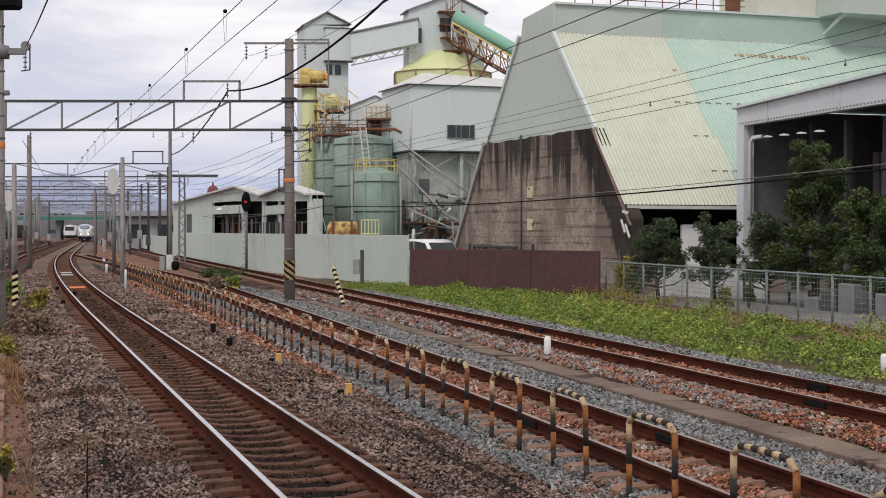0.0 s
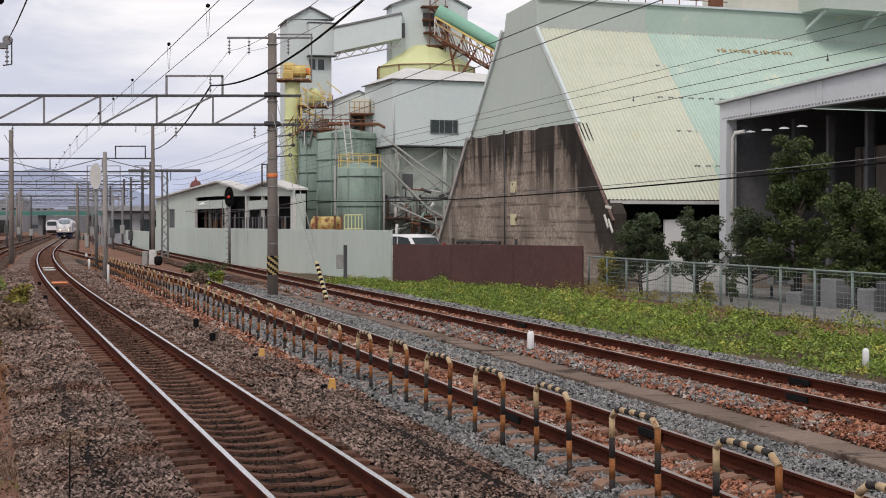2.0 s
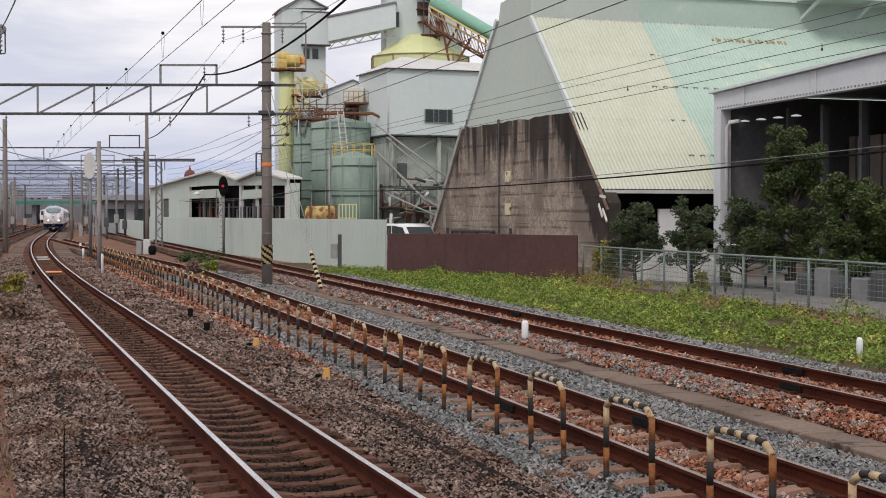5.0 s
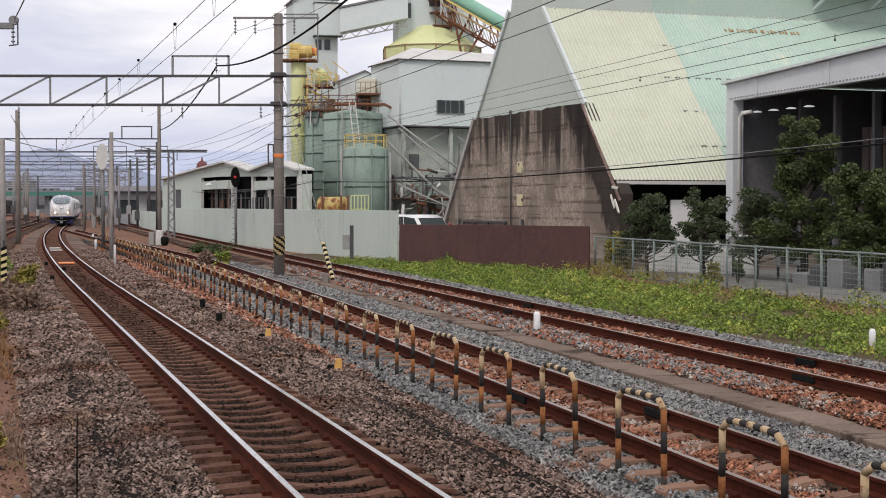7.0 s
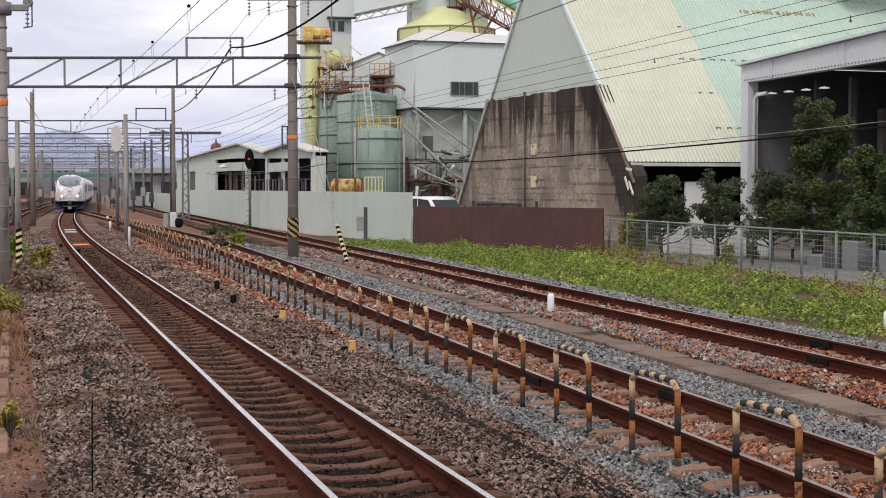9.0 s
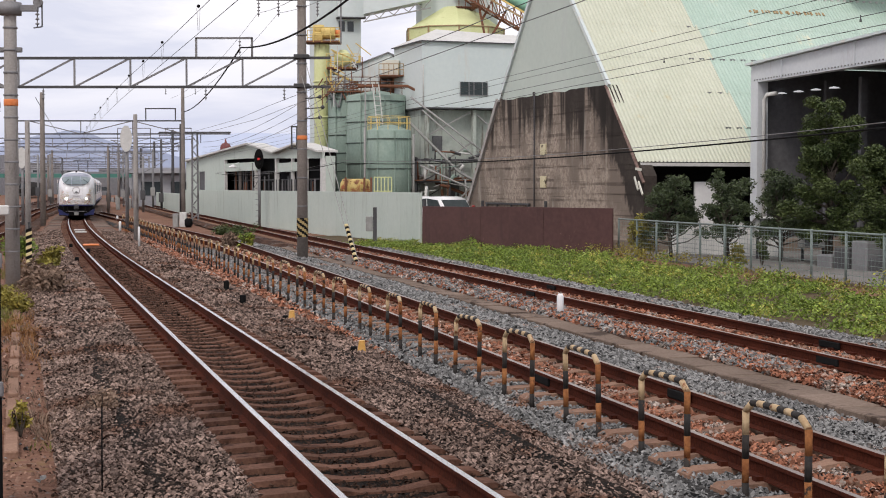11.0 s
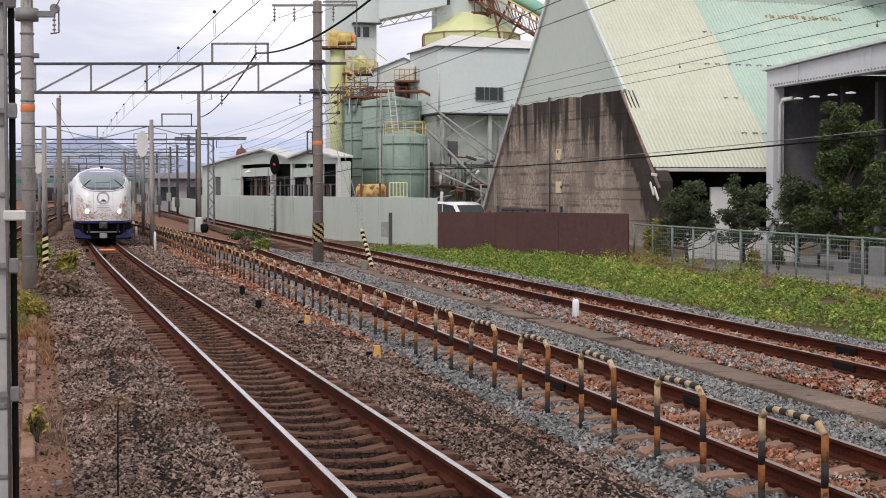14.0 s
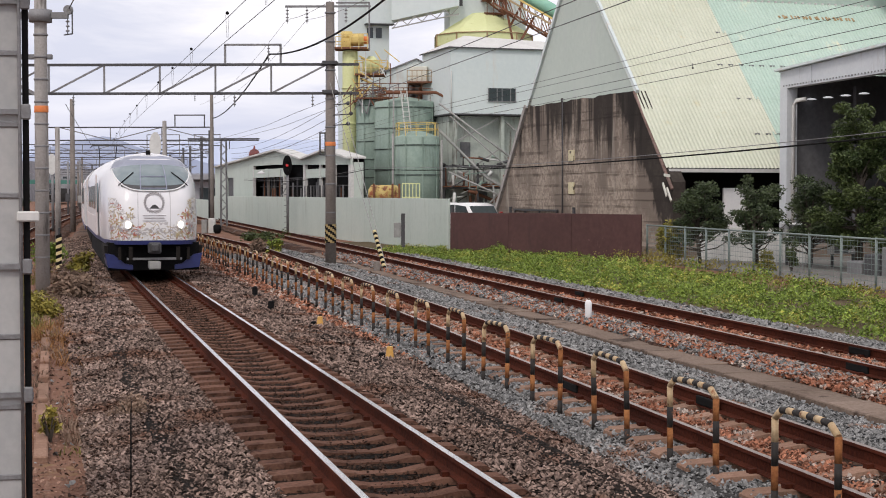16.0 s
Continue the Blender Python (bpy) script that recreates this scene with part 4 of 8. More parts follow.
def run_along(fx, off, z, y0, y1, step=2.0, span=48.0, sag=0.0, ph=4.6):
    out = []
    for x, y, _ in along(fx, y0, y1, step, off):
        u = ((y - ph) % span) / span
        out.append((x, y, z - 4 * sag * u * (1 - u)))
    return out


MESSENGER = run_along(x_main, 0.43, 5.50, 8, 330, 2.0, 48, 0.10)
wire("contact_wire", run_along(x_main, 0.43, 5.0, 8, 330), 0.0060, "overhead contact wire above the main track")
wire("messenger_wire", MESSENGER, 0.0068, "overhead messenger wire above the main track")
for i, y in enumerate((22.6, 27.4, 34.2, 39.3, 44.4, 50, 56, 62, 68, 75, 82, 90)):
    t = thing("wire_hanger", "black insulated hanger between the overhead wires", "wire hanger", pose(x_main(y) + 0.41, y, 5.0), group="wire hangers")
    bm = bmnew()
    bmesh.ops.create_icosphere(bm, subdivisions=1, radius=0.036, matrix=Matrix.Translation((0, 0, 0.45)))
    sub("knob", bm, M["black"], t)
    bm = bmnew()
    for d in (-0.03, 0.03):
        rod(bm, (d, 0, 0.42), (d * 0.3, 0, 0.0), 0.004, 4)
    sub("loop", bm, M["steel_grey"], t)
for z, off, r in ((5.35, 1.7, 0.0055), (5.22, 1.82, 0.0055), (4.92, 1.7, 0.0065), (4.74, 1.75, 0.0065)):
    wire("line_wire", run_along(x_loop, off, z, 8, 130, 2, 55, 0.06), r, "bare overhead wire strung beside the loop track")
CLIP_WIRE = run_along(x_loop, 1.7, 4.92, 8, 130, 2, 55, 0.06)
for k in (8, 12, 18):
    bm = bmnew()
    rod(bm, (0, 0, -0.06), (0, 0, 0.03), 0.008, 5)
    rod(bm, (0, 0, -0.08), (0, 0, -0.04), 0.018, 6)
    tagged(part("wire_clip", bm, M["steel_dark"]), "small dark clip hung on the line wire", "wire clip").matrix_world = pose(*CLIP_WIRE[k])
for off in (0.6, 1.35):
    wire("siding_wire", run_along(x_siding, off, 5.0, 8, 138, 2, 48, 0.04), 0.0075, "bare overhead wire above the siding track")
wire("signal_cable", run_along(x_loop, 1.8, 3.32, 10, 125, 2, 55, 0.35, 14), 0.017, "thick black sagging cable strung across the yard", "black")
wire("signal_cable", run_along(x_loop, 1.92, 3.42, 10, 125, 2, 55, 0.36, 14), 0.008, "thin carrier wire above the black cable", "steel_grey")


def bow(p, q, sag, n=24):
    p, q = Vector(p), Vector(q)
    return [p.lerp(q, i / n) - Vector((0, 0, 4 * sag * (i / n) * (1 - i / n))) for i in range(n + 1)]


wire("feeder_cable", bow((-7.4, 52.5, 7.0), (-0.72, 28.0, 6.75), 0.55), 0.028, "thick dark feeder cable hung from the gantry", "black")
wire("feeder_cable", bow((-7.4, 52.6, 7.0), (-18.3, 103, 7.3), 0.45), 0.03, "thick dark feeder cable between the gantries", "black")
wire("feeder_wire", bow((-6.8, 52.7, 8.2), (-1.5, 25.0, 6.1), 0.2), 0.0065, "thin feeder wire at the pole's crossarm")
wire("feeder_wire", bow((-6.8, 52.7, 8.2), (-19.2, 103, 8.2), 0.5), 0.0065, "thin feeder wire at the pole's crossarm")
wire("feeder_wire", bow((-6.1, 52.7, 8.2), (-18.4, 103, 8.2), 0.5), 0.0065, "thin feeder wire at the pole's crossarm")
wire("feeder_wire", bow((-6.1, 52.7, 8.2), (-0.7, 25.0, 6.1), 0.2), 0.0065, "thin feeder wire at the pole's crossarm")
wire("feeder_wire", bow((-10.62, 39.0, 6.95), (-5.2, 20.5, 5.55), 0.05), 0.014, "thin wire led over the pole's pulley")
wire("span_wire", bow((-26, 101.5, 5.2), (-14.5, 52.7, 5.3), 0.1), 0.012, "span wire between the poles")
for i, z in enumerate((4.9, 5.25, 5.6)):
    wire("telegraph_wire", bow((-4.6, 52.7, z), (-17.9, 108, z - 0.2), 0.45), 0.010, "telegraph wire strung along the yard wall")


# ---- hooped guard fence along the siding ----
def hoop_fence():
    """One hoop: two striped tube legs with a bent striped top."""
    hoop = thing("guard_hoop", "rusty black and cream striped tube hoop in the ballast", "guard rail", pose(0, 0, 0), group="guard hoops")
    w, h, r = 0.99, 0.90, 0.028
    marks = ["post_rust", "post_black", "post_rust", "post_black", "post_rust"]
    for k, y in enumerate((0.0, w)):
        for i in range(5):
            mt = marks[i] if k == 0 else ["post_rust", "post_black", "post_rust", "post_black", "post_cream"][i]
            bm = bmnew()
            z0, z1 = -0.12 + i * 0.189, -0.12 + (i + 1) * 0.189
            rod(bm, (0, y, z0), (0, y, z1), r, 10)
            part("leg_stripe", bm, M[mt], hoop)
    n = 9
    pts = [(0, 0.0, h - 0.075)]
    for i in range(1, n):
        u = i / n
        y = u * w
        z = h + 0.012 * math.sin(math.pi * u) - 0.05 * (max(0, 1 - 6 * u) ** 2 + max(0, 6 * u - 5) ** 2)
        pts.append((0, y, z))
    pts.append((0, w, h - 0.075))
    for i in range(n):
        bm = bmnew()
        tube(bm, pts[i:i + 2], r, 10)
        part("top_stripe", bm, M["post_cream" if i % 2 == 0 else "post_black"], hoop)
    return hoop


def x_fence(y):
    return 1.16 - 0.2785 * (y - 15.9)


HOOP = hoop_fence()
rows = along(x_fence, 8.92, 92, 2.10)
rnd = random.Random(11)
for i, (x, y, a) in enumerate(rows):
    m = pose(x, y, LEVEL - 0.05, rnd.uniform(-1.2, 1.2), rnd.uniform(-1.5, 1.5), math.degrees(a) + rnd.uniform(-2, 2))
    if i == 0:
        HOOP.matrix_basis = m
    else:
        copy_thing(HOOP, m)


# ---- the works behind the wall ----
def works():
    # round tanks
    for x, y, r, top, rings, lb in ((-5.35, 104, 2.1, 8.4, 6, "tall green riveted steel tank with stiffening rings"),
                                    (-7.75, 107, 1.15, 8.7, 7, "slim green steel tank with stiffening rings"),
                                    (-4.33, 99, 1.43, 5.9, 3, "short green steel tank with a yellow railing"),
                                    (-2.9, 106, 1.3, 8.2, 6, "green steel tank behind the pipes")):
        t = thing("storage_tank", lb, "tank", pose(x, y, LEVEL - 0.12), group="green tanks")
        h = top - LEVEL + 0.12
        bm = bmnew()
        lathe(bm, [(r, 0), (r, h - 0.06), (r - 0.06, h), (0.3, h + 0.35)], n=40)
        sub("shell", bm, M["tank_green"], t)
        for i in range(rings):
            bm = bmnew()
            z = h * (i + 1) / (rings + 0.3)
            lathe(bm, [(r, z - 0.035), (r + 0.06, z - 0.03), (r + 0.06, z + 0.03), (r, z + 0.035)], n=40)
            sub("ring", bm, M["tank_ring"], t)
        for k in range(8):
            bm = bmnew()
            a = k * math.pi / 4 + 0.3
            bar(bm, ((r + 0.03) * math.cos(a), (r + 0.03) * math.sin(a), 0), ((r + 0.03) * math.cos(a), (r + 0.03) * math.sin(a), h - 0.1), 0.07)
            sub("rib", bm, M["tank_green"], t)
        mt = M["yellow_deep"] if r == 1.43 else M["rusty"]
        for k in range(12):
            bm = bmnew()
            a = k * math.pi / 6
            rod(bm, (r * 0.95 * math.cos(a), r * 0.95 * math.sin(a), h - 0.05), (r * 0.95 * math.cos(a), r * 0.95 * math.sin(a), h + 0.85), 0.025, 5)
            sub("railing_post", bm, mt, t)
        for z in (0.45, 0.85):
            bm = bmnew()
            tube(bm, [(r * 0.95 * math.cos(k * math.pi / 12), r * 0.95 * math.sin(k * math.pi / 12), h + z) for k in range(25)], 0.025, 5)
            sub("railing", bm, mt, t)
    # caged ladder between the tanks
    t = thing("ladder", "pale steel ladder leaning on the tank", "ladder", pose(-4.95, 101.1, 0))
    for x in (-0.2, 0.2):
        bm = bmnew()
        bar(bm, (x, 0, 5.7), (x - 0.35, 0, 9.0), 0.07)
        sub("stile", bm, M["dirty_white"], t)
    for i in range(11):
        bm = bmnew()
        z = 5.8 + i * 0.3
        d = -0.35 * (z - 5.7) / 3.3
        rod(bm, (-0.2 + d, 0, z), (0.2 + d, 0, z), 0.02, 5)
        sub("rung", bm, M["dirty_white"], t)
    # yellow column with platforms
    t = thing("yellow_column", "tall pale yellow steel column with rusty platforms", "industrial column", pose(-9.45, 108, LEVEL - 0.12))
    bm = bmnew()
    lathe(bm, [(0.55, 0), (0.55, 12.6), (0.5, 12.7)], n=20)
    sub("shaft", bm, M["yellow"], t)
    for z in (2.5, 5, 7.5, 10):
        bm = bmnew()
        lathe(bm, [(0.56, z), (0.62, z + 0.01), (0.62, z + 0.1), (0.56, z + 0.11)], n=20)
        sub("flange", bm, M["yellow"], t)
    for z, w0, w1, mt in ((12.75, -1.1, 1.3, "yellow_deep"), (10.9, 0.4, 2.7, "yellow_deep"), (9.0, 0.3, 3.1, "rusty")):
        bm = bmnew()
        box(bm, w0, w1, -1.0, 0.9, z, z + 0.12)
        sub("platform", bm, M["rusty"], t, "rusty platform deck")
        for x in np.linspace(w0, w1, 5):
            for y in (-1.0, 0.9):
                bm = bmnew()
                rod(bm, (x, y, z), (x, y, z + 1.05), 0.028, 5)
                sub("railing_post", bm, M[mt], t)
        for y, zz in itertools.product((-1.0, 0.9), (0.5, 1.03)):
            bm = bmnew()
            rod(bm, (w0, y, z + zz), (w1, y, z + zz), 0.028, 5)
            sub("railing", bm, M[mt], t)
    for a in range(6):
        bm = bmnew()
        z = 7.6 + a * 0.75
        s = 1 if a % 2 else -1
        bar(bm, (1.7 + s * 1.0, -0.9, z), (1.7 - s * 1.0, -0.9, z + 0.9), 0.09)
        bar(bm, (1.7 + s * 1.0, 0.8, z), (1.7 - s * 1.0, 0.8, z + 0.9), 0.09)
        sub("brace", bm, M["yellow_deep" if a % 2 else "steel_grey"], t)
    for x in (0.7, 2.7):
        bm = bmnew()
        bar(bm, (x, -0.9, 2), (x, -0.9, 11.8), 0.12)
        sub("leg", bm, M["yellow_deep"], t)
    bm = bmnew()
    rod(bm, (0.0, -0.4, 13.4), (1.0, -0.4, 13.4), 0.42, 14)
    box(bm, -0.6, 0.1, -0.8, 0.2, 12.8, 13.5, bevel=0.08)
    rod(bm, (-0.2, -0.3, 13.4), (-0.2, -0.3, 14.0), 0.4, 14)
    sub("blower", bm, M["yellow_deep"], t, "faded yellow blower with an orange motor")
    bm = bmnew()
    rod(bm, (1.0, -0.4, 13.4), (1.4, -0.4, 13.4), 0.26, 12)
    sub("motor", bm, M["orange"], t)
    bm = bmnew()
    lathe(bm, [(0.35, 11.0), (0.6, 11.3), (0.6, 11.9), (0.2, 12.3)], 1.5, 0, 14)
    sub("hopper", bm, M["yellow"], t)
    # pale tower with gable roof
    t = thing("elevator_tower", "tall pale grey sheet-clad elevator tower", "industrial building", pose(-10.6, 111.5, LEVEL - 0.12, 0, 0, 14))
    bm = bmnew()
    box(bm, 0.5, 3.75, 0, 3.6, 0, 17.6)
    prism(bm, [(0.5, 17.6), (3.75, 17.75), (2.15, 18.5)], "y", 0.0, 3.6)
    sub("cladding", bm, M["clad_pale"], t)
    for a, b in (((0.35, 17.55), (2.15, 18.58)), ((2.15, 18.58), (3.95, 17.72))):
        bm = bmnew()
        bar(bm, (a[0], 1.75, a[1]), (b[0], 1.75, b[1]), 3.95, 0.09)
        sub("roof_sheet", bm, M["steel_grey"], t)
    bm = bmnew()
    box(bm, 1.95, 3.95, -0.75, -0.003, 15.0, 17.3)
    sub("gallery_box", bm, M["clad_pale"], t)
    bm = bmnew()
    box(bm, 1.9, 4.0, -0.8, -0.003, 17.303, 17.38)
    box(bm, 1.9, 4.0, -0.8, -0.003, 14.92, 14.997)
    sub("box_trim", bm, M["steel_dark"], t)
    for x in (2.1, 2.75):
        bm = bmnew()
        box(bm, x, x + 0.45, -0.03, 0, 14.0, 14.75)
        sub("window", bm, M["glass_dark"], t)
    for z in (3.5, 5.0, 6.6, 8.4):
        bm = bmnew()
        box(bm, 0.65, 1.0, -0.03, 0, z, z + 0.7)
        sub("window", bm, M["glass_dark"], t)
    # gallery bridge between tower and head house
    t = thing("conveyor_gallery", "pale enclosed conveyor gallery on a steel truss", "conveyor", pose(-6.7, 112, 0))
    bm = bmnew()
    prism(bm, [(0, 14.75), (4.9, 15.8), (4.9, 17.5), (0, 16.45)], "y", -0.9, 0.9)
    sub("duct", bm, M["clad_pale"], t)
    bm = bmnew()
    prism(bm, [(-0.1, 16.47), (4.95, 17.52), (4.95, 17.66), (-0.1, 16.6)], "y", -1.0, 1.0)
    sub("lid", bm, M["steel_grey"], t)
    for i in range(9):
        bm = bmnew()
        x = 0.1 + i * 0.53
        z = 14.2 + x * 0.214
        s = i % 2
        bar(bm, (x, -0.85, z + 0.5 * s), (x + 0.53, -0.85, z + 0.5 * (1 - s) + 0.11), 0.06)
        sub("brace", bm, M["pipe_grey"], t)
    bm = bmnew()
    bar(bm, (0, -0.85, 14.18), (4.9, -0.85, 15.2), 0.09)
    sub("chord", bm, M["pipe_grey"], t)
    # head house
    t = thing("head_house", "pale head house over the hopper", "industrial building", pose(-2.5, 112, 0, 0, 0, 12))
    bm = bmnew()
    box(bm, 0, 5.7, 0, 2.2, 13.0, 18.3)
    prism(bm, [(0, 18.3), (5.7, 18.3), (3.2, 19.5)], "y", 0, 2.2)
    sub("cladding", bm, M["clad_pale"], t)
    for a, b in (((-0.2, 18.26), (3.2, 19.58)), ((3.2, 19.58), (5.95, 18.26))):
        bm = bmnew()
        bar(bm, (a[0], 1.1, a[1]), (b[0], 1.1, b[1]), 2.6, 0.1)
        sub("roof_sheet", bm, M["steel_grey"], t)
    # openings are flat dark panels, their shade put into the colour
    for x0, x1, z0, z1 in ((0.5, 0.95, 15.9, 17.0), (2.3, 3.4, 16.8, 17.8)):
        bm = bmnew()
        box(bm, x0, x1, -0.03, 0, z0, z1)
        sub("opening", bm, M["inside_shade"], t)
    # stairs and platforms, rusty
    for i in range(6):
        bm = bmnew()
        z = 13.4 + i * 0.95
        box(bm, 2.6 - 0.1 * i, 4.0, -0.9, -0.02, z, z + 0.07)
        for x in (2.6, 3.1, 3.8):
            rod(bm, (x, -0.85, z), (x, -0.85, z + 0.9), 0.03, 5)
        rod(bm, (2.5, -0.85, z + 0.9), (4.0, -0.85, z + 0.9), 0.03, 5)
        bar(bm, (2.6 if i % 2 else 3.9, -0.6, z), (3.9 if i % 2 else 2.6, -0.6, z + 0.95), 0.30, 0.06)
        for k in range(5):
            u = (k + 0.5) / 5
            rod(bm, (2.6 + 1.3 * u, -0.72, z + 0.9 * (u if i % 2 else 1 - u)), (2.6 + 1.3 * u, -0.72, z + 0.6 + 0.9 * (u if i % 2 else 1 - u)), 0.025, 4)
        sub("stair_flight", bm, M["rusty"], t, "rusty steel stair flight")
    # inclined conveyor with a green pipe
    t = thing("inclined_conveyor", "rusty inclined conveyor truss with a green hood", "conveyor", pose(1.2, 110.5, 0))
    a, b = Vector((-0.6, 0, 17.2)), Vector((9.5, 0, 11.4))
    bm = bmnew()
    rod(bm, a + Vector((0.2, 0.1, 0.55)), b + Vector((0.2, 0.1, 0.55)), 0.46, 18)
    sub("hood", bm, M["pipe_green"], t, "green tubular hood")
    for dz, dy, mt in ((-0.05, -0.7, "yellow_deep"), (-0.5, -0.7, "rust_orange"), (-1.35, -0.7, "rusty"), (-1.35, 0.9, "rusty")):
        bm = bmnew()
        bar(bm, a + Vector((0, dy, dz)), b + Vector((0, dy, dz)), 0.13)
        sub("chord", bm, M[mt], t)
    n = 20
    for i in range(n):
        p, q = a.lerp(b, i / n), a.lerp(b, (i + 1) / n)
        bm = bmnew()
        bar(bm, p + Vector((0, -0.7, -0.05)), q + Vector((0, -0.7, -1.35)), 0.07)
        bar(bm, p + Vector((0, -0.7, -1.35)), p + Vector((0, -0.7, -0.05)), 0.07)
        bar(bm, p + Vector((0, 0.9, -0.4)), q + Vector((0, 0.9, -1.35)), 0.06)
        bar(bm, p + Vector((0, -0.7, -1.35)), q + Vector((0, 0.9, -1.35)), 0.06)
        sub("lacing", bm, M["rusty" if i % 3 else "dirty_white"], t)
    for p, q in (((1.0, -0.4, 12.4), (0.2, -0.4, 16.5)), ((1.0, -0.4, 12.4), (2.6, -0.4, 15.2)), ((0.0, 0.4, 13.0), (1.6, 0.4, 16.0))):
        bm = bmnew()
        bar(bm, p, q, 0.16)
        sub("prop", bm, M["rusty"], t)
    # octagonal yellow hopper
    t = thing("hopper", "pale yellow octagonal hopper with a cone top", "hopper", pose(-0.05, 113, 0, 0, 0, 22.5))
    bm = bmnew()
    lathe(bm, [(3.65, 11.3), (3.65, 13.75), (3.45, 13.85), (1.15, 15.35), (1.05, 15.4)], n=10)
    for f in bm.faces:
        f.smooth = False
    sub("shell", bm, M["yellow"], t)
    for k in range(10):
        bm = bmnew()
        a = 2 * math.pi * k / 10
        bar(bm, (3.67 * math.cos(a), 3.67 * math.sin(a), 12.0), (3.67 * math.cos(a), 3.67 * math.sin(a), 13.75), 0.10)
        sub("rib", bm, M["rust_orange"], t)
    for z in (12.85, 13.70):
        bm = bmnew()
        lathe(bm, [(3.66, z), (3.74, z + 0.02), (3.74, z + 0.08), (3.64, z + 0.1)], n=10)
        sub("band", bm, M["rust_orange"], t)
    # main sheet-clad building, overhanging
    t = thing("silo_building", "pale sheet-clad silo building overhanging its base", "industrial building", pose(-2.2, 100, 0, 0, 0, 20))
    bm = bmnew()
    box(bm, 0, 10.5, 0, 6, 7.45, 11.75)
    sub("cladding", bm, M["clad_pale"], t)
    bm = bmnew()
    eave = [bm.verts.new(p) for p in ((-0.18, -0.18, 11.78), (10.65, -0.18, 11.78), (10.65, 6.15, 11.78), (-0.18, 6.15, 11.78))]
    r0, r1 = bm.verts.new((2.0, 3.0, 12.85)), bm.verts.new((8.6, 3.0, 12.6))
    for f in ((eave[0], eave[1], r1, r0), (eave[1], eave[2], r1), (eave[2], eave[3], r0, r1), (eave[3], eave[0], r0), tuple(eave[::-1])):
        bm.faces.new(f)
    sub("roof", bm, M["dirty_white"], t, "off-white shallow hipped roof")
    bm = bmnew()
    box(bm, -0.06, 10.6, -0.08, 6.1, 7.36, 7.447)
    sub("floor_edge", bm, M["steel_dark"], t)
    bm = bmnew()
    box(bm, -0.18, 10.6, -0.20, -0.14, 11.70, 11.775)
    box(bm, -0.20, -0.14, -0.13, 6.1, 11.70, 11.775)
    sub("eave_trim", bm, M["steel_dark"], t)
    w = sub("window", (lambda b: (box(b, 2.66, 4.55, -0.03, 0.0, 8.3, 9.15), b)[1])(bmnew()), M["glass_dark"], t)
    for x in (2.64, 3.25, 3.6, 4.2, 4.55):
        bm = bmnew()
        box(bm, x - 0.03, x + 0.03, -0.06, -0.03, 8.3, 9.15)
        part("mullion", bm, M["steel_grey"], w)
    bm = bmnew()
    box(bm, 2.6, 4.62, -0.07, -0.03, 8.24, 8.3)
    part("sill", bm, M["steel_grey"], w)
    bm = bmnew()
    box(bm, 0.2, 10.5, 0.9, 5.9, -0.5, 7.33)
    sub("base", bm, M["base_wall"], t)
    for x in (0.3, 3.6, 6.9):
        bm = bmnew()
        box(bm, x, x + 0.25, 0.2, 0.45, -0.5, 7.33)
        sub("column", bm, M["base_wall"], t)
    # vents as flat panels, coloured dark for the shade within
    for x0, x1, z0, z1 in ((1.0, 1.7, 4.6, 5.6), (4.4, 5.2, 3.0, 4.0), (2.3, 2.9, 1.4, 3.0)):
        bm = bmnew()
        box(bm, x0, x1, 0.86, 0.897, z0, z1)
        sub("vent", bm, M["inside_shade"], t)
    for p, q in (((0.3, 0.3, 5.5), (3.5, 0.3, 7.2)), ((3.7, 0.3, 7.2), (6.9, 0.3, 4.6)), ((0.3, 0.3, 3.0), (3.6, 0.3, 5.2)), ((3.6, 0.3, 4.8), (6.9, 0.3, 2.6))):
        bm = bmnew()
        bar(bm, p, q, 0.09)
        sub("brace", bm, M["pipe_grey"], t)
    bm = bmnew()
    rod(bm, (0.05, -0.08, 7.5), (0.05, -0.08, 10.2), 0.04)
    sub("downpipe", bm, M["dirty_white"], t)
    # low wing with a pitched roof and balcony
    t = thing("wing", "pale low wing with a sloping roof and cream cabin", "industrial building", pose(0, 106.5, 0))
    bm = bmnew()
    prism(bm, [(-6.8, -0.5), (-4.2, -0.5), (-4.2, 11.25), (-4.7, 11.5), (-6.8, 10.7)], "y", 0, 3.5)
    sub("cladding", bm, M["clad_pale"], t)
    for a, b in (((-6.95, 10.68), (-4.7, 11.56)), ((-4.7, 11.56), (-4.1, 11.28))):
        bm = bmnew()
        bar(bm, (a[0], 1.7, a[1]), (b[0], 1.7, b[1]), 3.7, 0.08)
        sub("roof_sheet", bm, M["steel_grey"], t)
    bm = bmnew()
    box(bm, -5.05, -3.85, -2.3, -0.003, 9.82, 10.85, bevel=0.02)
    sub("cabin", bm, M["clad_cream"], t, "cream sheet-metal cabin")
    bm = bmnew()
    box(bm, -5.2, -3.2, -2.9, -0.003, 9.70, 9.80)
    sub("deck", bm, M["rusty"], t)
    for k in range(7):
        bm = bmnew()
        x = -5.2 + k * 2.0 / 6
        rod(bm, (x, -2.85, 9.8), (x, -2.85, 10.55), 0.028, 5)
        sub("railing_post", bm, M["rust_orange"], t)
    for z in (10.15, 10.55):
        bm = bmnew()
        rod(bm, (-5.2, -2.85, z), (-3.2, -2.85, z), 0.028, 5)
        sub("railing", bm, M["rust_orange"], t)
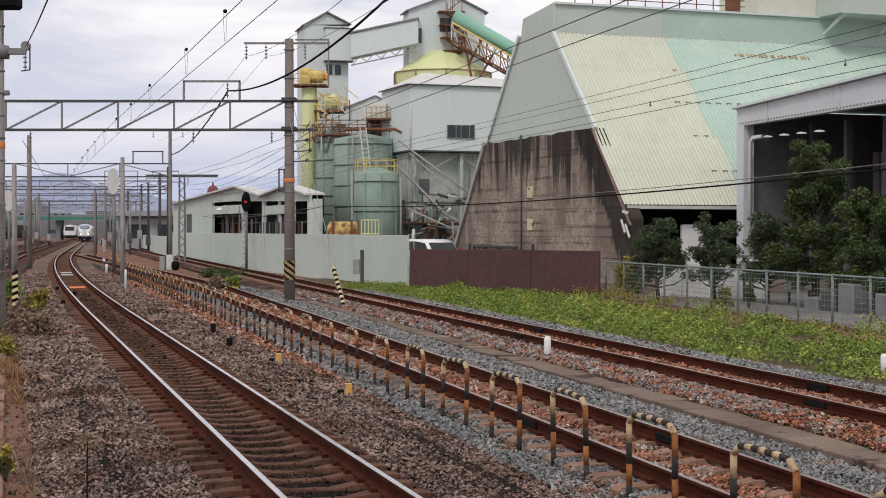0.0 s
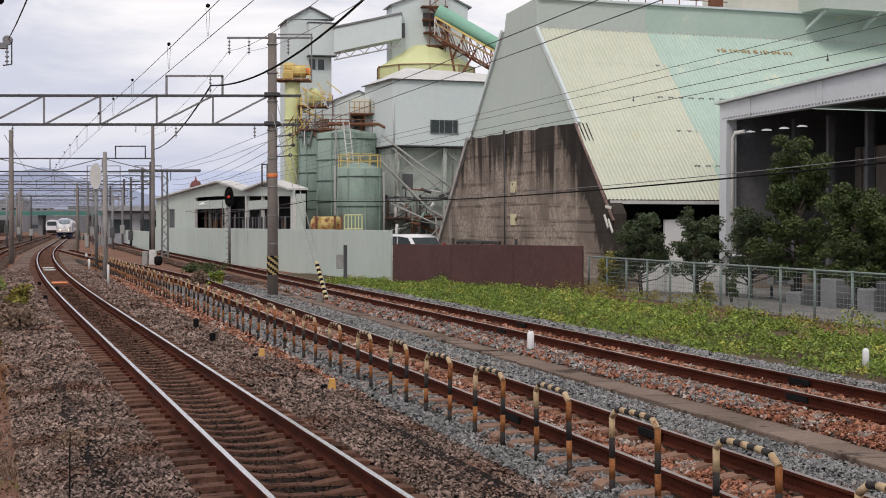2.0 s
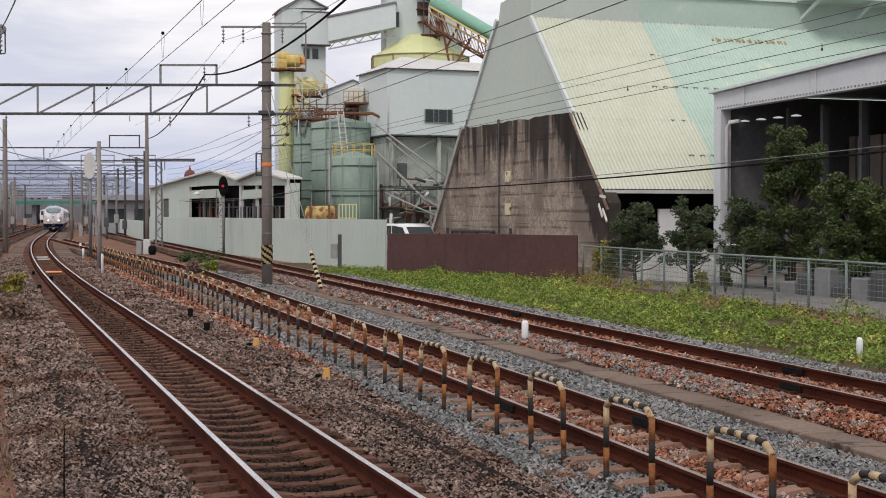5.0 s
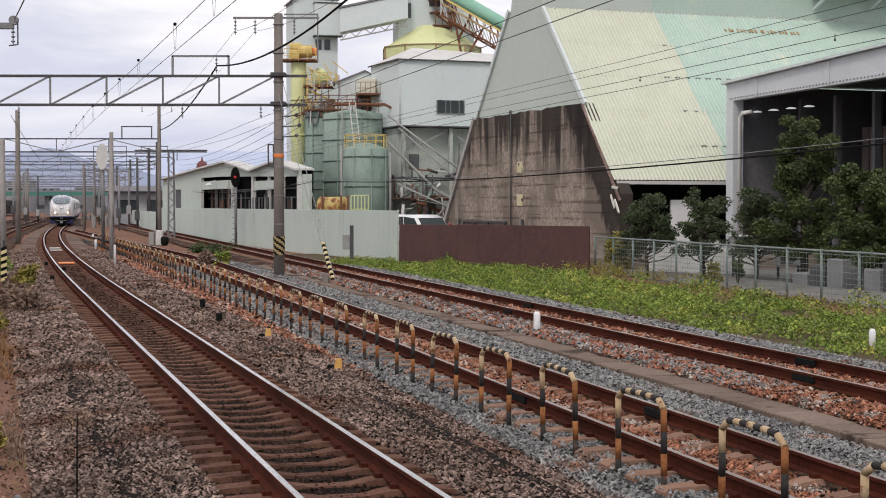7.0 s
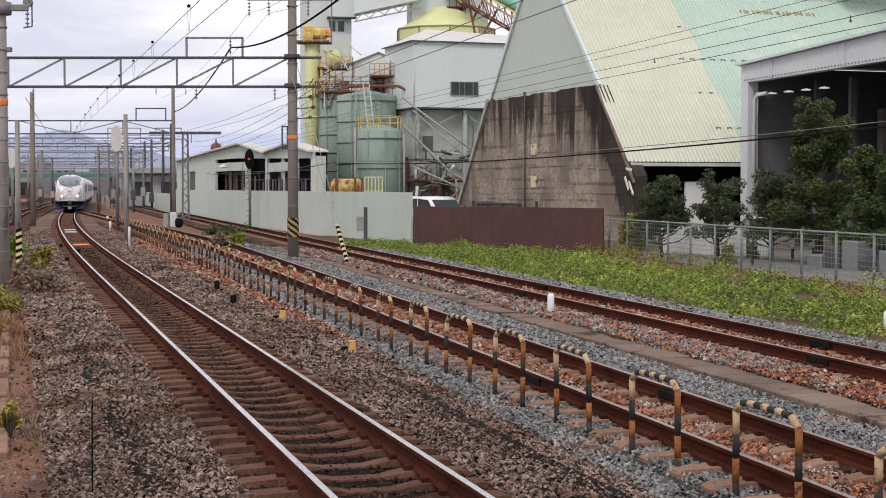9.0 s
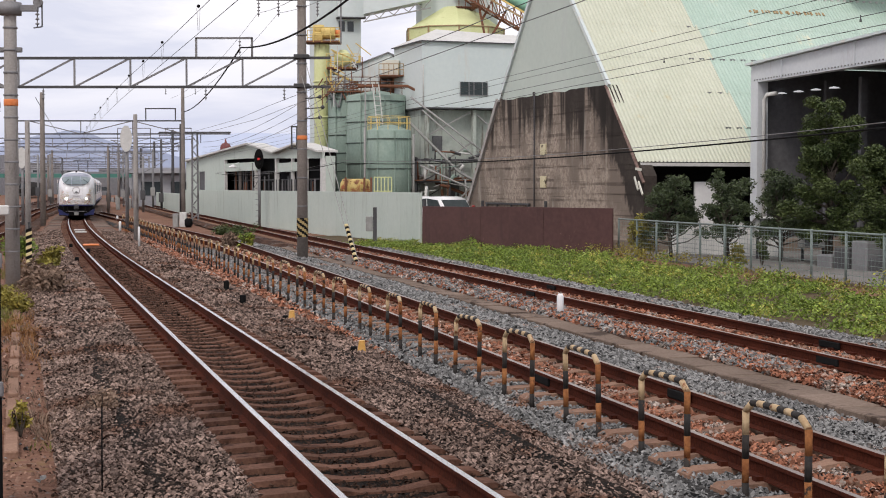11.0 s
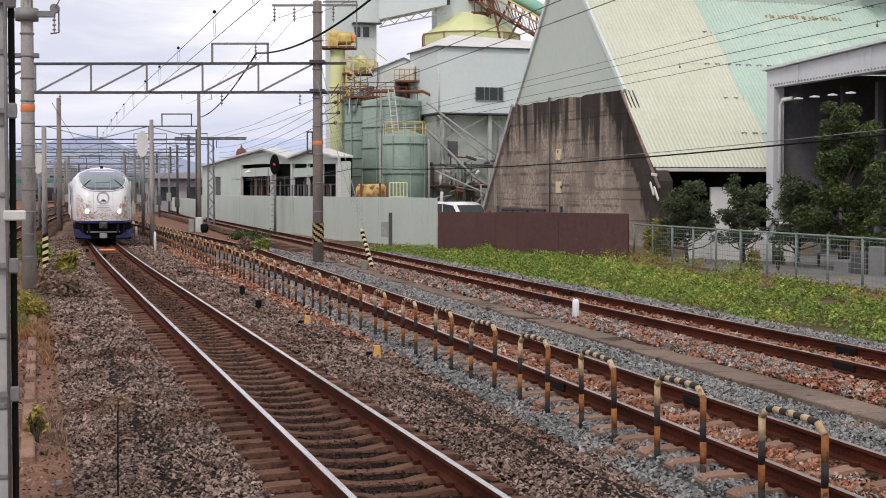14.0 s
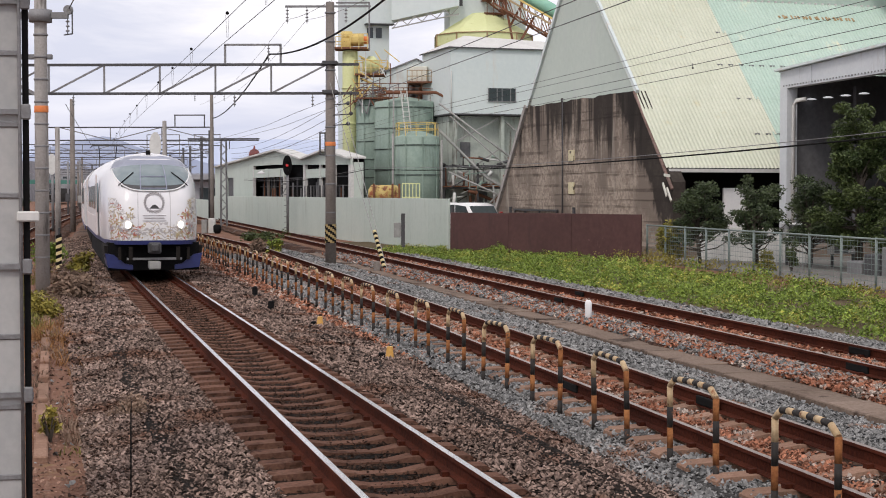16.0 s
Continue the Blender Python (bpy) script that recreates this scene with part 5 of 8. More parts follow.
    for x in (-5.1, -4.2, -3.3):
        bm = bmnew()
        bar(bm, (x, -2.8, 9.7), (x - 0.2, -0.1, 8.6), 0.10)
        sub("bracket", bm, M["rusty"], t)


works()


def pipework():
    """Pipes, ducts and walkways that run between tanks and building."""
    rnd = random.Random(21)

    def pipe(pts, r, mat, label):
        bm = bmnew()
        tube(bm, pts, r, 8)
        tagged(part("pipe", bm, M[mat]), label, "pipe", "process pipes")

    pipe([(-6.5, 101.5, 8.9), (-3.2, 101.5, 8.9), (-2.6, 101.5, 8.6), (-2.4, 101.5, 7.8), (-2.4, 101.5, 3.2), (-1.6, 101.5, 2.6), (0.8, 100, 1.7)], 0.10, "rusty", "rusty pink pipe led round the tank")
    pipe([(-3.0, 99.5, 6.4), (-2.2, 99.5, 5.6), (0.2, 99, 3.2), (1.6, 98.5, 2.4)], 0.09, "pipe_grey", "grey sloping pipe below the building")
    pipe([(-2.9, 98.5, 8.0), (2.9, 97.5, 3.6)], 0.06, "pipe_grey", "grey sloping chute from the tank head")
    pipe([(-2.2, 98.5, 7.2), (2.5, 97.5, 3.0)], 0.045, "pipe_grey", "grey sloping handrail pipe below the building")
    pipe([(-2.3, 98.0, 3.6), (1.2, 97.5, 2.0)], 0.06, "pipe_grey", "pale sloping pipe below the building")
    pipe([(-0.5, 98, 0.6), (2.2, 97.5, 3.6), (2.9, 97.5, 5.6)], 0.07, "pipe_grey", "grey rising pipe below the building")
    pipe([(-2.7, 97.5, 5.6), (-2.7, 97.5, 0.5)], 0.07, "pipe_grey", "grey upright pipe below the building")
    pipe([(-5.8, 97.3, 6.0), (-5.8, 97.3, 0.0)], 0.07, "pipe_grey", "grey upright pipe beside the short tank")
    pipe([(-6.0, 101.5, 9.2), (-6.0, 101.5, 4.0)], 0.06, "pipe_grey", "grey upright pipe on the tank")
    t = thing("pipe_rack", "dark rusty steel rack carrying pipes below the building", "pipe rack", pose(-2.6, 99.5, LEVEL - 0.12))
    for x, y in itertools.product((0, 2.2, 4.4), (0, 2.0)):
        bm = bmnew()
        bar(bm, (x, y, 0), (x, y, 4.6), 0.14)
        sub("post", bm, M["steel_dark"], t)
    for z in (1.6, 3.0, 4.4):
        for y in (0, 2.0):
            bm = bmnew()
            bar(bm, (-0.2, y, z), (4.7, y, z), 0.14)
            sub("beam", bm, M["steel_dark"], t)
    bm = bmnew()
    box(bm, -0.2, 4.6, -0.2, 2.2, 3.05, 3.12)
    sub("deck", bm, M["rusty"], t)
    for i in range(64):
        x, z = rnd.uniform(-0.2, 4.6), rnd.uniform(1.2, 5.2)
        y = rnd.uniform(-1.2, 1.4)
        q = (x + rnd.uniform(-1.4, 1.6), y, z + rnd.uniform(-0.7, 0.3)) if i % 3 else (x + rnd.uniform(-0.2, 0.2), y, max(0.4, z - rnd.uniform(0.8, 2.4)))
        bm = bmnew()
        tube(bm, [(x, y, z), q], rnd.choice((0.03, 0.05, 0.06, 0.1)), 7)
        sub("pipe", bm, M[rnd.choice(("pipe_grey", "rusty", "tank_green", "steel_dark", "dirty_white"))], t)
    bm = bmnew()
    prism(bm, [(0, 0), (1.3, 0), (2.2, 3.7), (0.9, 3.7)], "y", 0, 0.9)
    ob = tagged(part("chute_box", bm, M["clad_pale"]), "pale sheet-metal chute beside the concrete gable", "chute")
    ob.matrix_world = pose(0.55, 88, 0.1)
    # yellow tank lying between shed and tanks
    t = thing("yellow_tank", "rusty yellow lying tank on a red stand", "tank", pose(-5.9, 90, LEVEL - 0.12))
    bm = bmnew()
    rod(bm, (-0.75, 0, 2.55), (0.75, 0, 2.55), 0.58, 18)
    rod(bm, (-0.9, 0, 2.55), (-0.75, 0, 2.55), 0.35, 18, 0.58)
    rod(bm, (0.75, 0, 2.55), (0.9, 0, 2.55), 0.58, 18, 0.35)
    sub("vessel", bm, M["rusted_yellow"], t)
    for x in (-0.55, 0.55, 0.95):
        bm = bmnew()
        box(bm, x - 0.06, x + 0.06, -0.68, -0.6, 1.5, 3.2, bevel=0.01)
        sub("strap", bm, M["rusty"], t)
    for a in range(4):
        bm = bmnew()
        c, s = 0.6 * math.cos(a * 1.57 + 0.5), 0.6 * math.sin(a * 1.57 + 0.5)
        bar(bm, (c, s, 0), (c, s, 1.7), 0.1)
        sub("leg", bm, M["rusty"], t)
    t = thing("yellow_stair", "small yellow steel stair with railings", "stair", pose(-4.7, 88, LEVEL - 0.12))
    for i in range(6):
        bm = bmnew()
        rod(bm, (0.2 * i, 0, 1.6), (0.2 * i, 0, 3.2), 0.035, 5)
        sub("baluster", bm, M["yellow"], t)
    for z in (1.6, 2.4, 3.2):
        bm = bmnew()
        rod(bm, (0, 0, z), (1.0, 0, z), 0.035, 5)
        sub("rail_bar", bm, M["yellow"], t)
    for x in (0, 1):
        bm = bmnew()
        bar(bm, (x, 0.05, 0), (x, 0.05, 1.6), 0.08)
        sub("post", bm, M["yellow_deep"], t)


pipework()


def gangway():
    """Rusty walkway and bracing between the yellow column, the tanks and the cabin."""
    t = thing("steel_gangway", "rusty steel gangway with braces above the green tanks", "gangway", pose(-8.9, 106.2, 0))
    rnd = random.Random(44)
    bm = bmnew()
    box(bm, 0, 6.0, -0.6, 0.6, 8.75, 8.85)
    sub("deck", bm, M["rusty"], t)
    for x in np.linspace(0, 6.0, 11):
        bm = bmnew()
        rod(bm, (x, -0.6, 8.8), (x, -0.6, 9.8), 0.03, 5)
        sub("railing_post", bm, M["steel_grey"], t)
    for z in (9.3, 9.8):
        bm = bmnew()
        rod(bm, (0, -0.6, z), (6.0, -0.6, z), 0.03, 5)
        sub("railing", bm, M["rusty"], t)
    for i in range(7):
        bm = bmnew()
        x = 0.2 + i * 0.85
        bar(bm, (x, -0.5, 8.75), (x + 0.6, -0.5, 7.7), 0.09)
        bar(bm, (x + 0.6, -0.5, 7.7), (x + 0.85, -0.5, 8.75), 0.09)
        sub("brace", bm, M["rusty" if i % 2 else "steel_grey"], t)
    for i in range(26):
        bm = bmnew()
        x, z = rnd.uniform(-0.4, 2.4), rnd.uniform(8.2, 12.2)
        y = rnd.uniform(-0.8, 0.6)
        if i % 2:
            bar(bm, (x, y, z), (x + rnd.choice((-1, 1)) * rnd.uniform(0.4, 1.1), y, z - rnd.uniform(0.6, 1.5)), 0.07)
        else:
            bar(bm, (x, y, z), (x, y, z - rnd.uniform(0.8, 2.2)), 0.06)
        sub("strut", bm, M[rnd.choice(("yellow_deep", "rusty", "steel_grey", "dirty_white", "yellow"))], t)
    for i in range(3):
        bm = bmnew()
        lathe(bm, [(0.1, 8.86), (0.28, 8.95), (0.28, 9.5), (0.12, 9.75)], 3.9 + i * 0.75, 0, 12)
        sub("vent", bm, M[("steel_grey", "rusty", "dirty_white")[i]], t)


gangway()


def sheds():
    """A twin-gabled open shed behind the green wall, its open face towards the tracks."""
    t = thing("open_shed", "pale green open shed with two low gables", "shed", pose(-24.2, 137.0, 0, 0, 0, -68.45))
    mt = M["wall_green"]
    end, jamb, mid, post = 42.82, 15.17, 31.24, 38.78

    def slit(x):
        """Height of the gable's lower edge, which dips along the face."""
        return min(4.40, 4.51 - (x - 15.17) * 0.0170)

    ridge = [(0.18, 4.46), (23.81, 5.42), (31.24, 4.59), (37.26, 5.07), (42.82, 4.43)]
    bm = bmnew()
    prism(bm, [(0, 4.403), *ridge, (end, slit(end) + 0.003), (22.0, 4.397)][::-1], "y", 0, 0.15)
    sub("gable", bm, mt, t)
    for (xa, za), (xb, zb) in zip(ridge, ridge[1:]):
        bm = bmnew()
        prism(bm, [(xa, za + 0.005), (xb, zb + 0.005), (xb, zb + 0.13), (xa, za + 0.13)], "y", -0.35, 1.0)
        sub("roof_slope", bm, M["dirty_white"], t)
    door0, door1 = 5.23, 7.74
    for xa, xb in ((0, door0), (door1, jamb)):
        bm = bmnew()
        box(bm, xa, xb, 0, 0.15, -0.4, 4.4)
        sub("front_wall", bm, mt, t)
    # dark panel that paints the shade in the doorway
    bm = bmnew()
    box(bm, door0, door1, 0.10, 0.15, -0.4, 4.4)
    sub("doorway", bm, M["inside_shade"], t)
    bm = bmnew()
    box(bm, door0, door1, 0, 0.098, 3.55, 4.4)
    sub("lintel", bm, mt, t)
    for xa, xb, za in ((jamb + 0.2, 25.54, 3.45), (mid + 0.4, 36.98, 3.28)):
        bm = bmnew()
        box(bm, xa, xb, 0.02, 0.12, za, slit(xb) - 0.24)
        sub("fascia", bm, mt, t)
    for x, w in ((jamb + 0.1, 0.2), (25.20, 0.16), (mid, 0.42), (35.42, 0.12), (post, 0.3), (end - 0.25, 0.5)):
        bm = bmnew()
        box(bm, x - w / 2, x + w / 2, -0.02, 0.2, -0.4, slit(x) + 0.002)
        sub("post", bm, M["dirty_white"], t)
    # back wall painted black for the shade of a deep shed
    bm = bmnew()
    prism(bm, [(0, -0.4), *ridge, (end, -0.4)][::-1], "y", 0.85, 0.92)
    sub("back_wall", bm, M["black"], t)
    bm = bmnew()
    box(bm, end - 0.12, end, 0.21, 0.84, -0.4, 4.2)
    sub("side_wall", bm, mt, t)
    rnd = random.Random(8)
    for i in range(46):
        bm = bmnew()
        x = rnd.uniform(jamb + 0.4, mid) if i % 4 else rnd.uniform(mid, end - 0.6)
        w, y = rnd.uniform(0.05, 0.16), rnd.uniform(0.3, 0.72)
        box(bm, x, x + w, y, y + 0.08, -0.4, rnd.choice((4.0, 3.4, 3.0, 2.6)))
        sub("inner_post", bm, M[("steel_grey", "steel_dark", "rusty", "steel_dark", "pole_dark")[i % 5]], t)
    for z in (2.7, 3.3):
        bm = bmnew()
        box(bm, jamb, end - 0.3, 0.55, 0.62, z, z + 0.08)
        sub("inner_rail", bm, M["steel_dark"], t)
    for x in (post + 1.0, jamb + 5.0):
        bm = bmnew()
        lathe(bm, [(0.32, 3.72), (0.3, 3.8), (0.05, 3.95)], x, -0.5, 10)
        bar(bm, (x, -0.5, 3.95), (x, 0, 4.12), 0.05)
        sub("lamp_shade", bm, M["white_paint"], t)
    for i in range(13):
        bm = bmnew()
        x = mid + 0.9 + i * 0.8
        bar(bm, (x, -0.2, -0.4), (x, -0.2, 2.75), 0.09)
        sub("stake", bm, M["steel_dark" if i % 2 else "steel_grey"], t)
    tk = thing("roof_tank", "dark red round tank behind the shed roof", "tank", pose(-22.0, 146, 0))
    bm = bmnew()
    lathe(bm, [(0.5, 5.2), (0.55, 5.6), (0.54, 6.0), (0.38, 6.35), (0.12, 6.45), (0.05, 6.8)], n=16)
    sub("vessel", bm, M["vessel_red"], tk)
    bm = bmnew()
    bar(bm, (0, 0, -0.45), (0, 0, 5.2), 0.3)
    sub("stand", bm, M["steel_dark"], tk)


sheds()


# ---- signal, guy, trackside markers ----
def signal(x, y, base, name, label, white=False):
    t = thing(name, label, "railway signal", pose(x, y, base))
    bm = bmnew()
    rod(bm, (0, 0, 0), (0, 0, 5.1), 0.09, 10)
    sub("mast", bm, M["steel_grey"], t)
    bm = bmnew()
    n = 20
    pts = [(0.30 * math.cos(2 * math.pi * i / n), 0.66 * math.sin(2 * math.pi * i / n) + 4.45) for i in range(n)]
    prism(bm, pts, "y", -0.18, -0.12)
    sub("backboard", bm, M["dirty_white" if white else "black"], t)
    if not white:
        for k, z in enumerate((4.75, 4.45, 4.15)):
            bm = bmnew()
            rod(bm, (0, -0.18, z), (0, -0.34, z), 0.11, 12)
            sub("hood", bm, M["black"], t)
            bm = bmnew()
            rod(bm, (0, -0.34, z), (0, -0.345, z), 0.085, 12)
            sub("lens", bm, M["lamp_red" if k == 1 else "black"], t, "glowing red signal lens" if k == 1 else "")
    for i in range(9):
        bm = bmnew()
        z = 0.4 + i * 0.36
        rod(bm, (-0.25, 0.0, z), (-0.09, 0.0, z), 0.02, 5)
        sub("step", bm, M["steel_grey"], t)
    bm = bmnew()
    box(bm, -0.45, 0.05, 0.1, 0.35, 3.2, 3.28)
    bar(bm, (-0.45, 0.1, 2.4), (-0.45, 0.1, 4.2), 0.05)
    bar(bm, (-0.45, 0.1, 2.4), (0, 0.1, 3.2), 0.05)
    sub("service_platform", bm, M["steel_grey"], t)


signal(-12.75, 99.0, LEVEL - 0.12, "signal_mast", "dark signal with a red light before the green wall")
signal(-16.6, 77.0, 0.2, "signal_mast", "signal seen from behind with a white oval backboard", True)

signal(-27.0, 95.0, LEVEL - 0.12, "signal_mast", "distant signal seen from behind with a white oval backboard", True)


def guy():
    t = thing("guy_wire", "pole guy wires with a yellow and black striped guard", "guy wire", pose(-3.05, 48.0, LEVEL - 0.12))
    top = Vector((-2.2, 4.65, 6.6))
    for d in (-0.05, 0.06):
        bm = bmnew()
        rod(bm, (d, 0, 0), top + Vector((d * 2, 0, 0.2 * (d > 0))), 0.012, 5)
        sub("wire", bm, M["pipe_grey"], t)
    dirn = top.normalized()
    for i in range(18):
        bm = bmnew()
        rod(bm, dirn * (0.12 + i * 0.094), dirn * (0.12 + (i + 1) * 0.094), 0.065, 8)
        sub("guard_stripe", bm, M["tiger_yellow" if i % 2 else "black"], t)
    bm = bmnew()
    box(bm, -0.42, -0.22, -0.1, 0.1, 0, 0.5, bevel=0.02)
    sub("anchor_post", bm, M["pole_dark"], t)


guy()
for x, y, h, r in ((1.98, 28.9, 0.50, 0.065), (7.75, 26.8, 0.34, 0.060), (-13.0, 62.5, 0.9, 0.05), (-19.4, 88, 0.55, 0.07), (-24.0, 108, 0.5, 0.08)):
    bm = bmnew()
    lathe(bm, [(r, -0.1), (r, h - 0.05), (r * 0.6, h)], n=12)
    tagged(part("marker_post", bm, M["white_paint"]), "short white round marker post in the ballast", "marker post", "white marker posts").matrix_world = pose(x, y, LEVEL)
for x, y in ((-1.46, 23.0), (-3.12, 28.6)):
    t = thing("track_marker", "small yellow and black ground marker in the ballast", "track marker", pose(x, y, LEVEL), group="yellow track markers")
    bm = bmnew()
    prism(bm, [(-0.03, 0), (0.10, 0), (0.08, 0.2), (0.0, 0.2)], "y", -0.06, 0.06)
    sub("yellow_block", bm, M["marker_yellow"], t)
    bm = bmnew()
    box(bm, -0.13, -0.035, -0.07, 0.07, -0.02, 0.11, bevel=0.01)
    sub("black_block", bm, M["black"], t)
for x, y in ((-4.45, 31.8), (-5.5, 36.5), (-12.2, 49.0), (-15.3, 60.5), (-13.4, 55.5)):
    bm = bmnew()
    box(bm, -0.06, 0.06, -0.06, 0.06, -0.05, 0.25, bevel=0.02)
    box(bm, -0.16, 0.16, -0.08, 0.08, -0.05, 0.07, bevel=0.02)
    tagged(part("ground_fitting", bm, M["black"]), "small black cable fitting on the ballast", "cable fitting", "cable fittings").matrix_world = pose(x, y, LEVEL + 0.02)


# lit red reflection between the rails, painted as a flat orange box
bm = bmnew()
box(bm, -0.32, 0.32, -0.5, 0.5, -0.03, 0.02, bevel=0.01)
tagged(part("ground_plate", bm, M["orange"]), "orange-red patch between the rails, coloured as a lit reflection", "track plate").matrix_world = pose(x_main(62.5), 62.5, -0.14, 0, 0, 15)
# pale steel plates farther along
for y in (80.0, 84.0):
    bm = bmnew()
    box(bm, -0.3, 0.3, -0.22, 0.22, -0.03, 0.03, bevel=0.01)
    tagged(part("ground_plate", bm, M["dirty_white"]), "pale steel plate between the rails", "track plate").matrix_world = pose(x_main(y), y, -0.14, 0, 0, 15)


def wall_boxes():
    t = thing("meter_post", "dark post with a grey meter box beside the wall", "meter box", pose(-3.55, 67.0, LEVEL - 0.12))
    bm = bmnew()
    box(bm, -0.08, 0.08, -0.08, 0.08, 0, 1.75)
    sub("post", bm, M["steel_dark"], t)
    bm = bmnew()
    box(bm, -0.40, -0.1, -0.06, 0.1, 0.7, 1.35, bevel=0.02)
    sub("meter", bm, M["pipe_grey"], t)
    t = thing("relay_box", "grey trackside relay cabinet with a white lid", "relay cabinet", pose(-18.2, 100, LEVEL - 0.12))
    bm = bmnew()
    box(bm, -0.35, 0.0, -0.2, 0.2, 0, 0.9, bevel=0.03)
    sub("body", bm, M["pipe_grey"], t)
    bm = bmnew()
    box(bm, 0.1, 0.55, -0.2, 0.2, 0, 1.0, bevel=0.03)
    sub("cabinet", bm, M["dirty_white"], t)
    bm = bmnew()
    lathe(bm, [(0.15, 0.0), (0.26, 0.15), (0.26, 0.5), (0.15, 0.6)], 0.75, -0.5, 12)
    sub("drum", bm, M["black"], t)


wall_boxes()


# ---- mesh fence, parked things behind it ----
def mesh_fence():
    p, q = Vector((6.25, 58.6)), Vector((12.3, 33.0))
    d = q - p
    L = d.length
    t = thing("mesh_fence", "grey-green wire mesh fence at the edge of the weeds", "fence", pose(p.x, p.y, LEVEL - 0.1, 0, 0, math.degrees(math.atan2(d.y, d.x))))
    n = 13
    for i in range(n + 1):
        bm = bmnew()
        rod(bm, (i * L / n, 0, 0), (i * L / n, 0, 1.44), 0.038, 8)
        sub("post", bm, M["mesh_green"], t)
    for i in range(n):
        a, b = i * L / n, (i + 1) * L / n
        bm = bmnew()
        rod(bm, (a, 0, 1.40), (b, 0, 1.40), 0.030, 6)
        sub("top_rail", bm, M["mesh_green"], t)
        bm = bmnew()
        for k in range(9):
            z = 0.12 + k * 0.15
            bar(bm, (a, -0.02, z), (b, -0.02, z), 0.012)
        x = a
        while x < b:
            bar(bm, (x, -0.02, 0.1), (x, -0.02, 1.36), 0.005)
            x += 0.2
        sub("mesh_panel", bm, M["mesh_green"], t)


mesh_fence()


def yard_things():
    t = wall_run("wall_low", (8.3, 59.5), (12.0, 56.2), LEVEL - 0.2, 0.92, M["dirty_white"], "white sheet-metal low wall behind the fence", 1.3, 0.08)
    for x, y, w, h, z, lb, mt in ((12.5, 53.5, 1.0, 0.7, 0.2, "white air unit on a stand behind the fence", "dirty_white"), (13.9, 51.6, 1.5, 0.9, -0.1, "white steel cabinet behind the fence", "dirty_white"),
                                  (11.3, 55.0, 1.2, 0.75, 0.5, "white sign board on the yard", "white_paint"), (15.2, 50.0, 1.6, 1.0, -0.2, "white steel cabinet behind the fence", "dirty_white")):
        u = thing("air_unit" if "air" in lb else ("sign_board" if "sign" in lb else "cabinet"), lb, "equipment", pose(x, y, LEVEL - 0.1, 0, 0, 15))
        bm = bmnew()
        box(bm, -w / 2, w / 2, -0.2, 0.2, 0.3 + z, 0.3 + z + h, bevel=0.03)
        sub("casing", bm, M[mt], u)
        for s in (-1, 1):
            bm = bmnew()
            bar(bm, (s * w * 0.4, 0, 0), (s * w * 0.4, 0, 0.32 + z), 0.08)
            sub("leg", bm, M["steel_dark"], u)
        bm = bmnew()
        box(bm, -w * 0.42, w * 0.1, -0.21, -0.2, 0.36 + z, 0.24 + z + h)
        sub("grille", bm, M["steel_grey"], u)
    u = thing("machine_bed", "low dark grey machinery behind the fence", "machine", pose(13.0, 46.8, LEVEL - 0.1, 0, 0, -70))
    for i in range(7):
        bm = bmnew()
        box(bm, -3 + i * 0.95, -2.2 + i * 0.95, -0.3, 0.4, 0.0, 0.45 + 0.25 * (i % 3), bevel=0.04)
        sub("block", bm, M["steel_dark" if i % 2 else "steel_grey"], u)


yard_things()
bm = bmnew()
prism(bm, [(-3.0, 72.0), (7.0, 61.0), (60, 70), (60, 170), (-20, 170)], "z", LEVEL - 0.3, 0.09)
tagged(part("pavement", bm, M["path"]), "grey concrete yard of the works", kind="structure")

bm = bmnew()
prism(bm, [(6.9, 60.6), (6.35, 58.6), (12.45, 32.9), (60, 33), (60, 69.5)], "z", LEVEL - 0.3, LEVEL - 0.05)
tagged(part("yard_floor", bm, M["yard_floor"]), "dusty grey concrete floor behind the fence", kind="structure")


